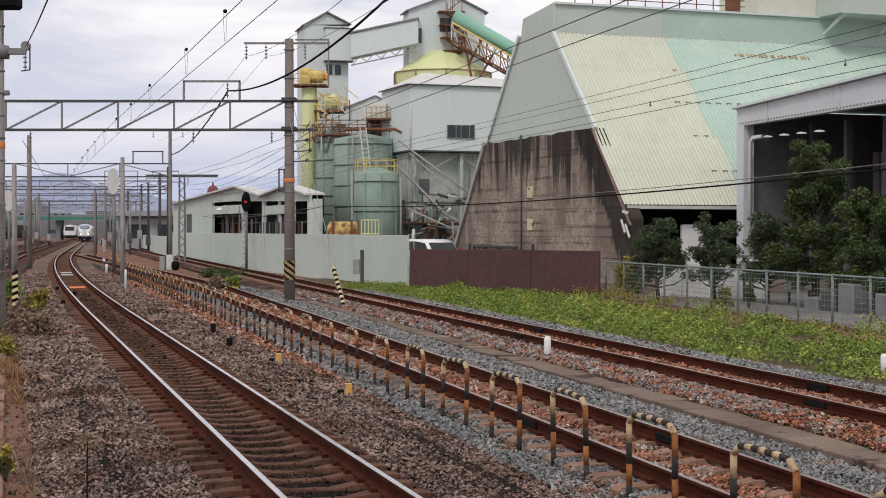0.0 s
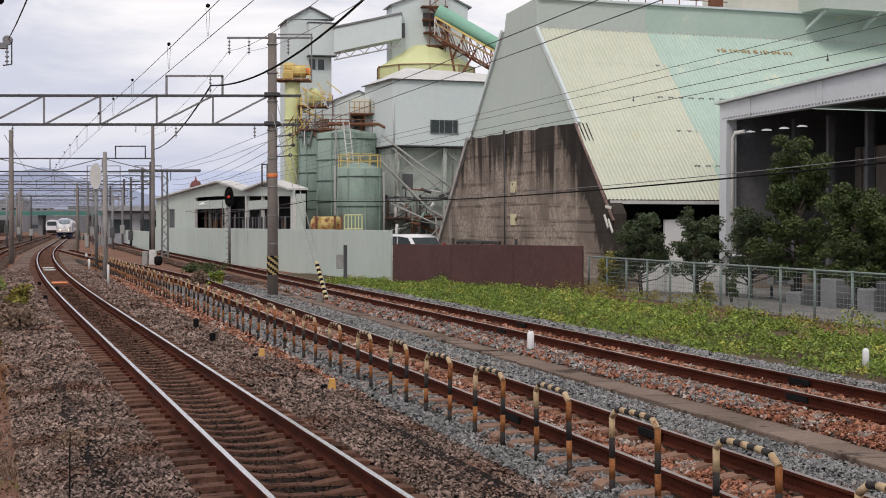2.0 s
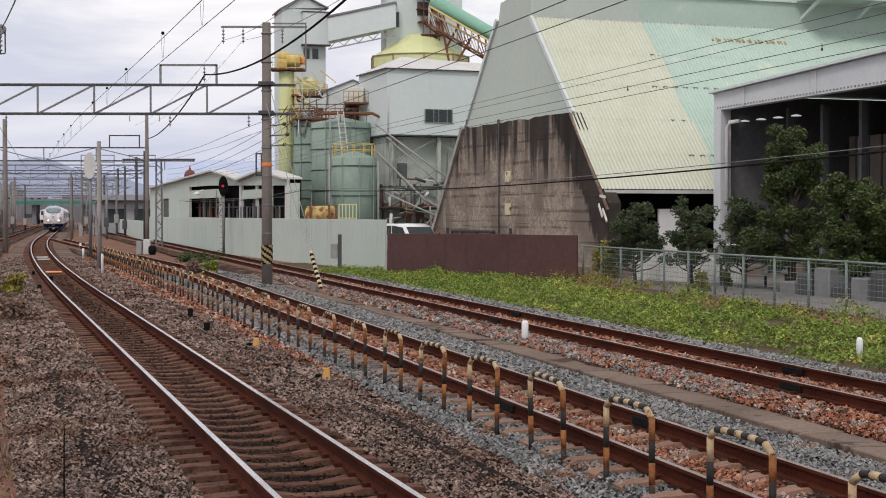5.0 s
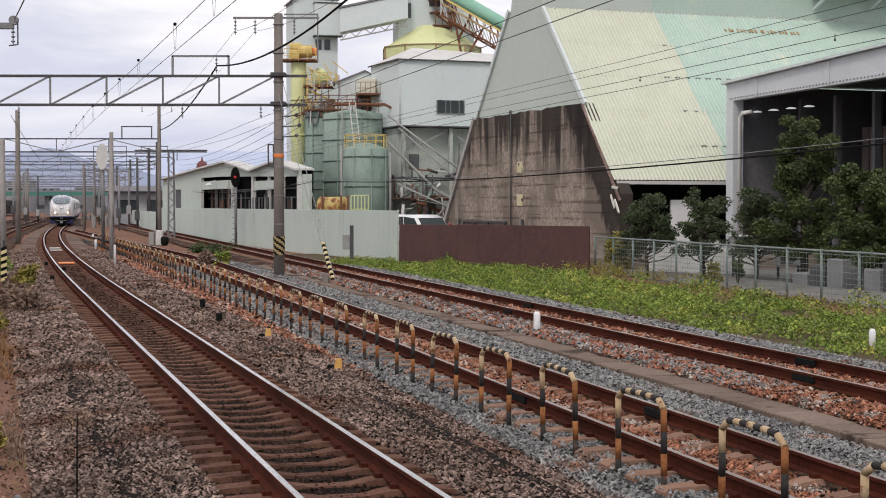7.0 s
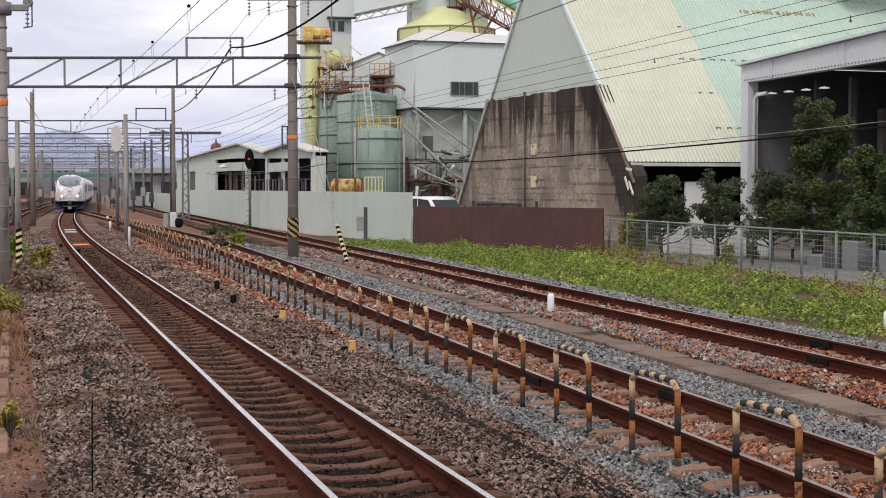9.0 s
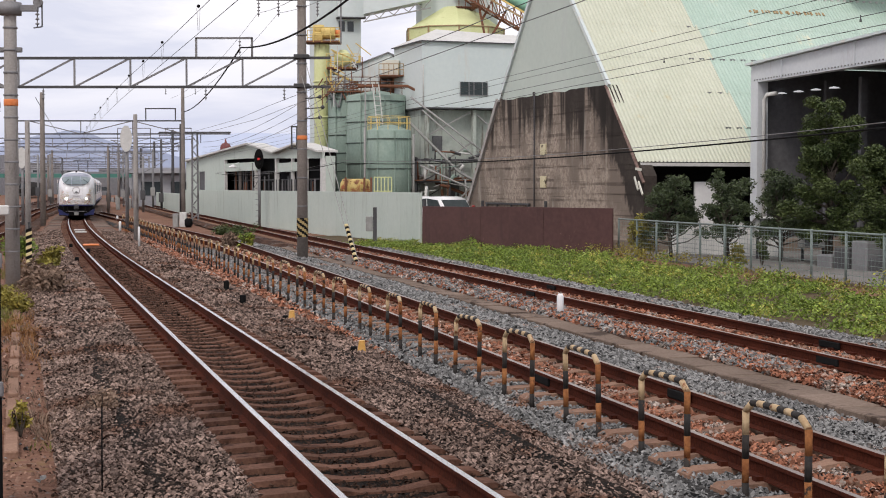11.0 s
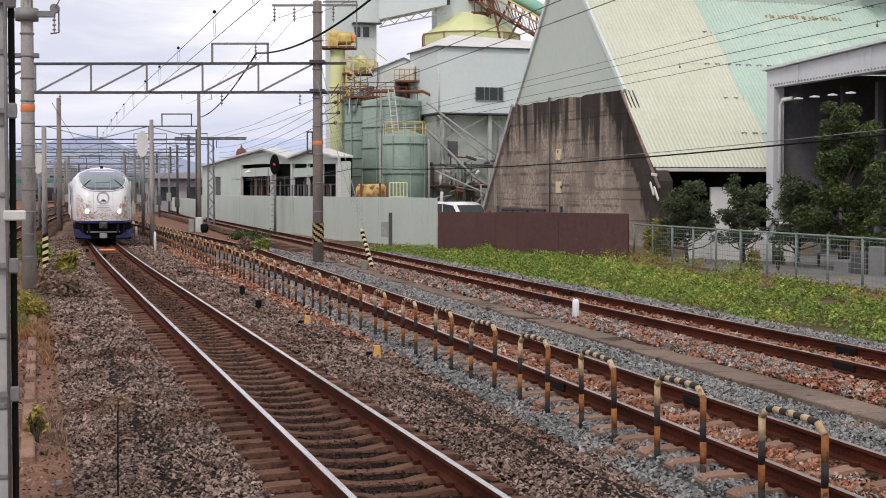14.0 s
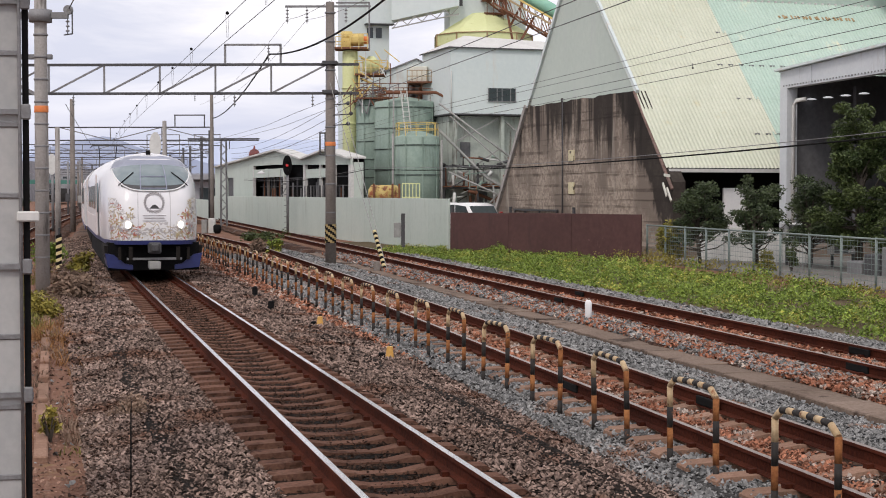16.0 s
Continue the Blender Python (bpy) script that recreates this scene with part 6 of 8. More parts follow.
def parked_car(x, y, turn, mat, label):
    t = thing("parked_car", label, "car", pose(x, y, 0.09, 0, 0, turn), group="parked cars")
    prof = [(-2.05, 0.35), (-2.1, 0.85), (-1.95, 1.0), (-1.55, 1.08), (-1.15, 1.52), (-0.5, 1.66), (0.5, 1.64), (0.95, 1.5), (1.45, 1.05), (2.0, 0.92), (2.1, 0.6), (2.05, 0.35)]
    bm = bmnew()
    prism(bm, prof, "y", -0.82, 0.82)
    bmesh.ops.bevel(bm, geom=list(bm.edges), offset=0.05, segments=2, affect="EDGES")
    sub("body", bm, mat, t, smooth=True)
    for s in (-1, 1):
        bm = bmnew()
        prism(bm, [(-1.35, 1.12), (-1.05, 1.48), (-0.05, 1.56), (-0.05, 1.12)], "y", s * 0.825, s * 0.835)
        sub("side_window", bm, M["glass_dark"], t)
        bm = bmnew()
        prism(bm, [(0.02, 1.12), (0.02, 1.56), (0.55, 1.54), (0.9, 1.44), (1.3, 1.12)], "y", s * 0.825, s * 0.835)
        sub("side_window", bm, M["glass_dark"], t)
        bm = bmnew()
        box(bm, -2.11, -1.95, s * 0.68 - 0.08, s * 0.68 + 0.08, 0.85, 1.15, bevel=0.02)
        sub("tail_light", bm, M["tail_red"], t, "red tail light")
        for xx in (-1.3, 1.3):
            bm = bmnew()
            rod(bm, (xx, s * 0.7, 0.32), (xx, s * 0.86, 0.32), 0.32, 16)
            w = sub("wheel", bm, M["black"], t)
            bm = bmnew()
            rod(bm, (xx, s * 0.86, 0.32), (xx, s * 0.87, 0.32), 0.2, 12)
            part("rim", bm, M["steel_grey"], w)
    bm = bmnew()
    prism(bm, [(-1.62, 1.10), (-1.22, 1.50), (-1.20, 1.47), (-1.60, 1.07)], "y", -0.7, 0.7)
    sub("rear_window", bm, M["glass_dark"], t)


parked_car(-0.75, 76.5, 122, M["white_paint"], "white hatchback car parked behind the brown wall")
parked_car(-2.35, 79.5, 122, M["white_paint"], "white estate car parked behind the brown wall")
parked_car(-1.2, 81.8, 160, M["steel_dark"], "dark grey van parked behind the white cars")


# ---- plants ----
def leaf_quads(bm, c, r, n, size, rnd, flat=1.0, lift=0.0):
    """A clump of small leaves round c."""
    for _ in range(n):
        d = Vector((rnd.gauss(0, 1), rnd.gauss(0, 1), rnd.gauss(0, 1)))
        d = d.normalized() * (r * rnd.random() ** 0.45)
        p = Vector(c) + Vector((d.x, d.y, d.z * flat))
        u = Vector((rnd.uniform(-1, 1), rnd.uniform(-1, 1), rnd.uniform(-0.7, 0.7) + lift)).normalized()
        v = u.cross(Vector((rnd.uniform(-1, 1), rnd.uniform(-1, 1), rnd.uniform(-1, 1)))).normalized()
        s = size * rnd.uniform(0.6, 1.3)
        a, b, e, f = p - u * s, p - v * s * 0.42, p + u * s, p + v * s * 0.42
        bm.faces.new([bm.verts.new(w) for w in (a, b, e, f)])


def tree(name, x, y, height, spread, seed, mat, label, leaves=5200, base=0.9, size=0.06):
    rnd = random.Random(seed)
    t = thing(name, label, "tree", pose(x, y, LEVEL - 0.15), group="trees along the fence")
    bm = bmnew()
    lean = Vector((rnd.uniform(-0.15, 0.15), rnd.uniform(-0.1, 0.1), 0))
    trunk_top = Vector((0, 0, height * 0.55)) + lean * 2
    tube(bm, [Vector((0, 0, 0)), Vector((0, 0, height * 0.2)) + lean * 0.5, Vector((0, 0, height * 0.38)) + lean, trunk_top], 0.09 * height / 4, 8)
    sub("trunk", bm, M["bark"], t)
    clumps = []
    for i in range(36):
        a = i * 2.4 + rnd.uniform(-0.4, 0.4)
        u = rnd.uniform(0.0, 1.0)
        z0 = height * (0.16 + 0.39 * u)
        tip = Vector((math.cos(a) * spread * rnd.uniform(0.3, 1.0) * (1 - 0.45 * u), math.sin(a) * spread * rnd.uniform(0.3, 1.0) * (1 - 0.45 * u), base + (height - base) * (0.04 + 0.76 * u + rnd.uniform(-0.05, 0.1))))
        bm = bmnew()
        s = Vector((0, 0, z0)) + lean * (z0 / height) * 2
        rod(bm, s, s.lerp(tip, 0.55) + Vector((0, 0, -0.12)), 0.035 * height / 4, 6, 0.022, caps=False)
        rod(bm, s.lerp(tip, 0.55) + Vector((0, 0, -0.12)), tip, 0.022, 5, 0.008, caps=False)
        sub("limb", bm, M["bark"], t)
        clumps.append((tip, spread * rnd.uniform(0.14, 0.30)))
        if i % 2:
            clumps.append((s.lerp(tip, 0.6), spread * rnd.uniform(0.10, 0.22)))
    for k in range(7):
        clumps.append((Vector((rnd.uniform(-0.4, 0.4) * spread, rnd.uniform(-0.4, 0.4) * spread, height * rnd.uniform(0.7, 0.96))), spread * rnd.uniform(0.12, 0.24)))
    bm = bmnew()
    tot = sum(r * r for _, r in clumps)
    for c, r in clumps:
        leaf_quads(bm, c, r, int(1.5 * leaves * r * r / tot), size, rnd, 0.75)
    sub("crown", bm, M[mat], t)


tree("tree", 7.95, 56.2, 3.2, 1.3, 31, "leaf_dark", "small dark evergreen tree behind the mesh fence", 5600, 0.8)
tree("tree", 9.75, 54.6, 3.3, 1.25, 32, "leaf_dark", "small dark evergreen tree behind the mesh fence", 5200, 0.9)
tree("tree", 11.3, 53.2, 3.35, 1.3, 33, "leaf_dark", "small sparse evergreen tree behind the mesh fence", 4600, 0.9)
tree("tree", 12.45, 51.0, 5.75, 1.7, 34, "leaf", "tall leafy evergreen tree before the loading bay", 21000, 0.7)
tree("tree", 13.5, 47.6, 4.2, 1.7, 35, "leaf", "broad leafy evergreen tree behind the mesh fence", 16000, 0.6)
tree("tree", 14.9, 46.5, 4.1, 1.6, 36, "leaf", "broad leafy evergreen tree behind the mesh fence", 13000, 0.6)
tree("tree", 14.3, 50.5, 3.9, 1.6, 37, "leaf_dark", "dark evergreen tree behind the taller trees", 8000, 0.7)


def bush(x, y, r, h, mat, seed, label, n=1500, size=0.07):
    rnd = random.Random(seed)
    t = thing("bush", label, "bush", pose(x, y, LEVEL - 0.12))
    bm = bmnew()
    for i in range(7):
        a = rnd.uniform(0, 6.28)
        rod(bm, (0, 0, 0), (math.cos(a) * r * 0.6, math.sin(a) * r * 0.6, h * rnd.uniform(0.5, 0.9)), 0.018, 5, 0.006)
    sub("stem", bm, M["bark"], t)["kind"] = "stuff"
    bm = bmnew()
    for i in range(9):
        a, q = rnd.uniform(0, 6.28), rnd.uniform(0.1, 0.7)
        leaf_quads(bm, (math.cos(a) * r * q, math.sin(a) * r * q, h * rnd.uniform(0.3, 0.85)), r * 0.5, n // 9, size, rnd)
    sub("foliage", bm, M[mat], t)


bush(6.95, 57.2, 0.75, 1.55, "leaf_yellow", 51, "yellowing climbing bush on the fence end", 2600)
bush(8.9, 48.2, 0.35, 0.9, "leaf_yellow", 52, "yellowing weed bush before the fence", 500)
bush(10.0, 49.9, 0.3, 1.2, "leaf", 53, "green climber on the mesh fence", 500)
bush(-11.0, 79.5, 0.9, 0.42, "leaf", 54, "green bush at the foot of the wall", 1500)
bush(-12.6, 84.0, 0.8, 0.38, "leaf", 55, "green bush at the foot of the wall", 1100)
bush(-8.3, 60.5, 0.35, 0.9, "leaf_weed", 56, "tall green weed between the tracks", 500, 0.08)
bush(-9.3, 62.0, 0.5, 0.8, "weed_brown", 57, "withered brown weed between the tracks", 700)
bush(-12.9, 48.4, 0.45, 0.8, "leaf_yellow", 58, "green and ochre weeds round the warning board", 1000)
bush(-12.4, 46.4, 0.4, 0.35, "leaf_yellow", 59, "low green weeds on the bank", 800)
bush(-10.3, 37.6, 0.55, 0.45, "weed_brown", 60, "withered brown weeds at the pole's foot", 1200)
bush(-9.6, 36.4, 0.6, 0.5, "weed_brown", 61, "withered brown weeds beside the ballast", 900)
bush(-9.9, 33.0, 0.5, 0.45, "leaf_yellow", 62, "yellow-green weeds on the bank", 1000, 0.05)
bush(-9.3, 32.0, 0.4, 0.35, "leaf_yellow", 63, "yellow-green weeds on the bank", 900, 0.05)
bush(-3.95, 17.0, 0.34, 0.33, "weed_brown", 64, "withered brown shrub on the bank", 1100, 0.03)
bush(-4.6, 16.0, 0.14, 0.4, "leaf_yellow", 65, "yellow-green weed beside the column", 300, 0.035)
bush(-14.3, 50.0, 0.7, 0.9, "leaf_weed", 66, "green weeds beside the far track", 1100)
bush(-11.0, 40.5, 0.6, 0.5, "weed_brown", 67, "withered brown weeds behind the pole", 1300)


M["weed_ochre"] = material("weed_ochre", (0.20, 0.095, 0.040), (0.34, 0.19, 0.085), 0.9, fine=6, big=0.8, bump=0, island=0.4)
M["weed_green"] = material("weed_green", (0.10, 0.115, 0.030), (0.24, 0.22, 0.065), 0.8, fine=6, big=0.8, bump=0, island=0.4)


def grass(bm, c, r, h, n, rnd):
    """A tuft of thin bent blades rooted round c."""
    c = Vector(c)
    for _ in range(n):
        a, q = rnd.uniform(0, 6.28), r * rnd.random() ** 0.7
        p = c + Vector((math.cos(a) * q, math.sin(a) * q, 0))
        d = Vector((rnd.gauss(0, 0.35), rnd.gauss(0, 0.35), 1)) * (h * rnd.uniform(0.5, 1.3))
        w = Vector((math.cos(a * 3), math.sin(a * 3), 0)) * rnd.uniform(0.005, 0.011)
        m = p + d * 0.6
        tip = p + d + Vector((d.x, d.y, -0.25 * abs(d.x + d.y))) * 0.8
        v = [bm.verts.new(k) for k in (p - w, p + w, m + w * 0.7, m - w * 0.7, tip)]
        bm.faces.new((v[0], v[1], v[2], v[3]))
        bm.faces.new((v[3], v[2], v[4]))


def weeds():
    """Low broad-leaved weeds between the loop track and the fence."""
    rnd = random.Random(77)
    bm = bmnew()
    k = 0
    while k < 4300:
        y = rnd.uniform(16, 69)
        o = rnd.uniform(1.5, 8.2)
        if o < 1.6 + max(0, 56 - y) * 0.036 + 0.5 * noise.noise((y * 0.4, 2.0, 0.5)):
            continue
        d = 0.245
        x = x_loop(y) + o
        lim = 12.3 - (y - 33) * 0.2363 if y < 58.6 else 6.3 - (y - 58.6) * 0.9
        patch_n = noise.noise((x * 0.45, y * 0.30, 1.0))
        if x > lim + 0.2 or patch_n < -0.12 - 0.22 * min(o - 1.6, 1.6) + 0.06 * max(0.0, o - 4.6):
            continue
        h = 0.62 * (0.06 + 0.30 * rnd.random() ** 1.5) * (0.65 + 0.8 * max(0.0, patch_n) + 0.5 * noise.noise((x * 0.5, y * 0.5, 4.0)) + min(1, (o - 1.3) / 2.5) * 0.5)
        lump = max(0.0, noise.noise((x * 0.9, y * 0.6, 7.0)) - 0.12) * 1.1
        leaf_quads(bm, (x, y, LEVEL - 0.03 + h * 0.6 + lump * (0.8 if y < 50 else 0.3)), 0.25, 24, 0.043, rnd, 0.5 + lump * (1.0 if y < 50 else 0.3), 0.3)
        k += 1
    tagged(part("weeds", bm, M["leaf_weed"]), "bright green and yellow low weeds on the verge", "weeds", kind="stuff")
    bm = bmnew()
    for _ in range(260):
        y = rnd.uniform(28, 64)
        x = 12.3 - (y - 33) * 0.2363 - abs(rnd.gauss(0, 0.9)) - 0.1
        leaf_quads(bm, (x, y, LEVEL + (0.18 if y > 48 else -0.02)), 0.28 if y > 48 else 0.2, 16, 0.05, rnd, 0.9, 0.5)
    tagged(part("dry_weeds", bm, M["leaf_yellow"]), "yellowing dry weeds along the fence", "weeds", kind="stuff")
    bm = bmnew()
    for _ in range(60):
        y = rnd.uniform(30, 45)
        x = 12.3 - (y - 33) * 0.2363 - abs(rnd.gauss(0, 0.7)) - 0.15
        grass(bm, (x, y, LEVEL - 0.1), 0.3, rnd.uniform(0.10, 0.28), 16, rnd)
    tagged(part("dead_stalks", bm, M["weed_brown"]), "dead pinkish-brown stalks before the fence", "weeds", kind="stuff")
    tufts = {"weed_brown": [], "weed_ochre": [], "weed_green": []}
    for _ in range(360):
        y = rnd.uniform(11, 62)
        o = rnd.uniform(2.3, 6.4) * (0.72 + y / 150)
        x = x_main(y) - o
        p = noise.noise((x * 0.55, y * 0.16, 3.0)) + 0.3 * rnd.uniform(-1, 1)
        if p > -0.02:
            tufts["weed_ochre" if p > 0.30 else "weed_brown"].append((x, y))
        elif p < -0.36 and y > 15:
            tufts["weed_green"].append((x, y))
    for y0, kind, o0, o1, k in ((44, "weed_green", 2.7, 4.0, 26), (37, "weed_brown", 2.2, 3.6, 46), (30.5, "weed_green", 2.9, 4.2, 34), (26.5, "weed_ochre", 2.5, 4.0, 60), (17.0, "weed_brown", 2.2, 2.8, 22)):
        for _ in range(k):
            y = y0 + rnd.gauss(0, 0.055 * y0)
            tufts[kind].append((x_main(y) - rnd.uniform(o0, o1), y))
    for kind, at in tufts.items():
        bm = bmnew()
        for x, y in at:
            grass(bm, (x, y, LEVEL - 0.13), rnd.uniform(0.10, 0.30), rnd.uniform(0.05, 0.12) * (1 + y / 28), 26, rnd)
        tagged(part("bank_weeds", bm, M[kind]), {"weed_brown": "withered brown stalks on the bank", "weed_ochre": "dry orange-brown grass tufts on the bank", "weed_green": "yellow-green grass tufts on the bank"}[kind], "weeds", kind="stuff")


weeds()


# ---- near platform end: banded column, lamp, bank ----
def column():
    t = thing("platform_column", "grey banded concrete column with a black conduit", "column", pose(-3.595, 12.0, LEVEL - 0.12, 0, 0, 17))
    bm = bmnew()
    box(bm, -0.52, -0.055, -0.2, 0.26, 0, 7.5, bevel=0.02)
    sub("shaft", bm, M["column_grey"], t)
    for i in range(14):
        bm = bmnew()
        z = 0.4 + i * 0.55
        box(bm, -0.535, -0.075, -0.214, 0.27, z, z + 0.045, bevel=0.008)
        sub("band", bm, M["steel_grey"], t)
    bm = bmnew()
    rod(bm, (-0.070, -0.235, 0), (-0.070, -0.235, 7.4), 0.014, 8)
    sub("cable", bm, M["steel_grey"], t)
    bm = bmnew()
    box(bm, -0.050, 0.0, -0.2, 0.0, 0, 7.4, bevel=0.01)
    sub("conduit", bm, M["black"], t, "black conduit")
    for z in (1.05, 2.05, 3.25, 4.1):
        bm = bmnew()
        box(bm, -0.54, 0.015, -0.245, -0.215, z, z + 0.04)
        box(bm, -0.06, 0.012, -0.26, -0.215, z - 0.04, z + 0.08, bevel=0.01)
        sub("strap", bm, M["steel_grey"], t)
    bm = bmnew()
    box(bm, -0.1, 0.07, -0.27, -0.2, 2.42, 2.50, bevel=0.01)
    sub("clip", bm, M["dirty_white"], t)
    lamp = thing("platform_lamp", "dark platform lamp with a pale perforated underside", "lamp", pose(-3.60, 12.0, 3.90))
    bm = bmnew()
    box(bm, -0.9, 0.38, -0.45, 0.0 - 0.27, 0.0, 0.22, bevel=0.02)
    sub("housing", bm, M["black"], lamp)
    bm = bmnew()
    box(bm, -0.8, 0.18, -0.458, -0.452, 0.06, 0.12)
    sub("diffuser", bm, M["dirty_white"], lamp)


column()
bm = bmnew()
rod(bm, (0, 0, -0.1), (0.005, 0, 0.72), 0.007, 6)
rod(bm, (0.005, 0, 0.72), (0.012, 0, 0.82), 0.007, 6, 0.002)
tagged(part("iron_rod", bm, M["black"]), "thin black iron rod stuck in the ballast", "rod").matrix_world = pose(-2.9, 12.4, LEVEL)
for i in range(9):
    y = 15.5 + i * 2.1
    bm = bmnew()
    box(bm, -0.07, 0.07, -0.8, 0.8, -0.1, 0.05 + 0.02 * (i % 2), bevel=0.015)
    tagged(part("kerb_stone", bm, M["sleeper_pale"]), "weathered concrete kerb stone sunk in the bank", "kerb stone", "kerb stones").matrix_world = pose(-4.55 - (y - 15.5) * 0.285, y, LEVEL - 0.10, 0, 0, 16)


def warning_board():
    t = thing("warning_board", "narrow yellow and black striped warning board", "warning board", pose(-13.35, 47.6, LEVEL - 0.12))
    for i in range(11):
        bm = bmnew()
        z = 0.15 + i * 0.105
        prism(bm, [(-0.09, z), (0.09, z + 0.07), (0.09, z + 0.175), (-0.09, z + 0.105)], "y", -0.03, 0.0)
        sub("stripe", bm, M["tiger_yellow" if i % 2 else "black"], t)
    bm = bmnew()
    box(bm, -0.03, 0.03, 0.002, 0.06, 0, 1.55)
    sub("stake", bm, M["steel_dark"], t)


warning_board()


# ---- distance ----
def distance():
    def ridge(name, y, pts, mat, label):
        bm = bmnew()
        n = 140
        prev = None
        for i in range(n + 1):
            u = i / n
            x = -2600 + 3600 * u
            h = 32
            for c, w, a in pts:
                h += a * math.exp(-((x - c) / w) ** 2)
            h += 9 * noise.noise((x * 0.008, y * 0.001, 0)) + 4 * noise.noise((x * 0.03, y * 0.001, 3))
            row = (bm.verts.new((x, y, -5)), bm.verts.new((x, y + 60, max(8, h) * 0.55)), bm.verts.new((x, y + 200, max(16, h))), bm.verts.new((x, y + 320, -5)))
            if prev:
                for k in range(3):
                    bm.faces.new((prev[k], row[k], row[k + 1], prev[k + 1]))
            prev = row
        tagged(part(name, bm, mat), label, kind="structure")

    # both ridges carry their haze in the material colour
    ridge("backdrop_hills", 3400, [(-900, 90, 78), (-1010, 80, 52), (-760, 120, 50), (-1250, 220, 60), (-450, 200, 52)], M["hill_haze"], "hazy blue-grey wooded hills")
    ridge("backdrop_far_hills", 4000, [(-700, 420, 84), (-1400, 500, 90), (-200, 400, 78), (300, 400, 70)], M["hill_far_haze"], "far hills coloured a faint haze blue")
    rnd = random.Random(3)
    for i in range(70):
        y = rnd.uniform(480, 900)
        x = -y * rnd.uniform(0.08, 0.34)
        w, h = rnd.uniform(8, 26), rnd.uniform(5, 13)
        t = thing("far_building", "distant grey town building", "building", pose(x, y, LEVEL - 0.12), group="distant town")
        bm = bmnew()
        box(bm, -w / 2, w / 2, 0, 10, 0, h)
        sub("wall", bm, M["far_grey"], t)
        for k in range(int(w // 4)):
            bm = bmnew()
            x0 = -w / 2 + 1 + k * 4
            for z in np.arange(1.5, h - 1.2, 3.0):
                box(bm, x0, x0 + 2.2, -0.05, 0, z, z + 1.2)
            sub("window", bm, M["glass_dark"], t)["kind"] = "stuff"
    # overpass with green parapet
    t = thing("overpass", "far road overpass with a green parapet on grey piers", "bridge", pose(-100, 400, LEVEL - 0.12))
    bm = bmnew()
    box(bm, -90, 70, 0, 9, 5.6, 6.5)
    sub("deck", bm, M["far_grey"], t)
    bm = bmnew()
    box(bm, -90, 30, -0.4, -0.1, 5.1, 6.1)
    sub("parapet", bm, M["far_green"], t, "green steel parapet")
    for i in range(12):
        bm = bmnew()
        x = -80 + i * 13
        box(bm, x, x + 1.2, 2, 6, 0, 5.6)
        sub("pier", bm, M["far_grey"], t)
    bm = bmnew()
    box(bm, -90, 70, -0.3, -0.2, 7.2, 7.3)
    box(bm, -90, 70, -0.3, -0.2, 7.8, 7.9)
    sub("railing", bm, M["far_grey"], t)
    # footbridge deck and station building beside the line
    t = thing("station_building", "grey concrete station building with dark windows", "building", pose(-34.5, 190, LEVEL - 0.12, 0, 0, 14))
    bm = bmnew()
    box(bm, -5.5, 6.5, 0, 8, 0, 4.1)
    box(bm, -6.4, 7.5, -1.2, 8.5, 4.35, 5.0)
    box(bm, -5.2, 6.3, 0.3, 7.8, 4.08, 4.4)
    sub("wall", bm, M["far_grey"], t)
    for k in range(3):
        bm = bmnew()
        box(bm, -4.6 + k * 3.6, -2.0 + k * 3.6, -0.06, 0, 1.6, 3.3)
        sub("window", bm, M["glass_dark"], t)
    wall_run("wall_far", (-25.2, 140), (-36.5, 186), LEVEL - 0.2, 1.6, M["wall_green"], "pale green boundary wall of the far yard", 4)
    # clutter of the yard: low green scrub and huts
    for i in range(26):
        y = rnd.uniform(180, 420)
        x = -y * rnd.choice((rnd.uniform(0.185, 0.20), rnd.uniform(0.30, 0.36)))
        bush(x, y, rnd.uniform(1.2, 2.4), rnd.uniform(1.0, 2.6), rnd.choice(("leaf", "leaf_yellow", "leaf_dark")), 200 + i, "green scrub beside the far tracks", 260, 0.3)
    for i in range(9):
        y = rnd.uniform(150, 330)
        x = x_main(y) + rnd.choice((2.9, 3.6, 5.0))
        bm = bmnew()
        box(bm, -0.2, 0.2, -0.2, 0.2, 0, rnd.uniform(0.7, 1.5), bevel=0.04)
        tagged(part("trackside_cabinet", bm, M["pipe_grey"]), "pale trackside cabinet beside the far track", "cabinet", "trackside cabinets").matrix_world = pose(x, y, LEVEL - 0.12)
    # slender masts with brackets beside the far tracks
    for i, (k, y, top) in enumerate(((-0.2275, 170, 6.8), (-0.2180, 205, 7.4), (-0.2150, 180, 6.2), (-0.2090, 152, 7.6), (-0.2050, 160, 5.8), (-0.1985, 175, 7.0),
                                     (-0.1930, 165, 7.8), (-0.2660, 210, 7.2), (-0.2740, 180, 6.4), (-0.2580, 230, 7.0), (-0.2120, 240, 8.2), (-0.2010, 250, 7.6))):
        x = k * y
        if abs(x - x_main(y)) < 1.9:
            x = x_main(y) + 2.1
        t = thing("line_mast", "slender grey steel mast beside the far tracks", "mast", pose(x, y, LEVEL - 0.12), group="far line masts")
        bm = bmnew()
        rod(bm, (0, 0, 0), (0, 0, top), 0.13, 8)
        sub("shaft", bm, M["steel_grey" if i % 3 else "steel_dark"], t)
        s = -1 if i % 2 else 1
        bm = bmnew()
        bar(bm, (0, 0, top - 0.6), (s * 2.6, 0, top - 0.3), 0.09)
        sub("bracket", bm, M["steel_grey"], t)
        bm = bmnew()
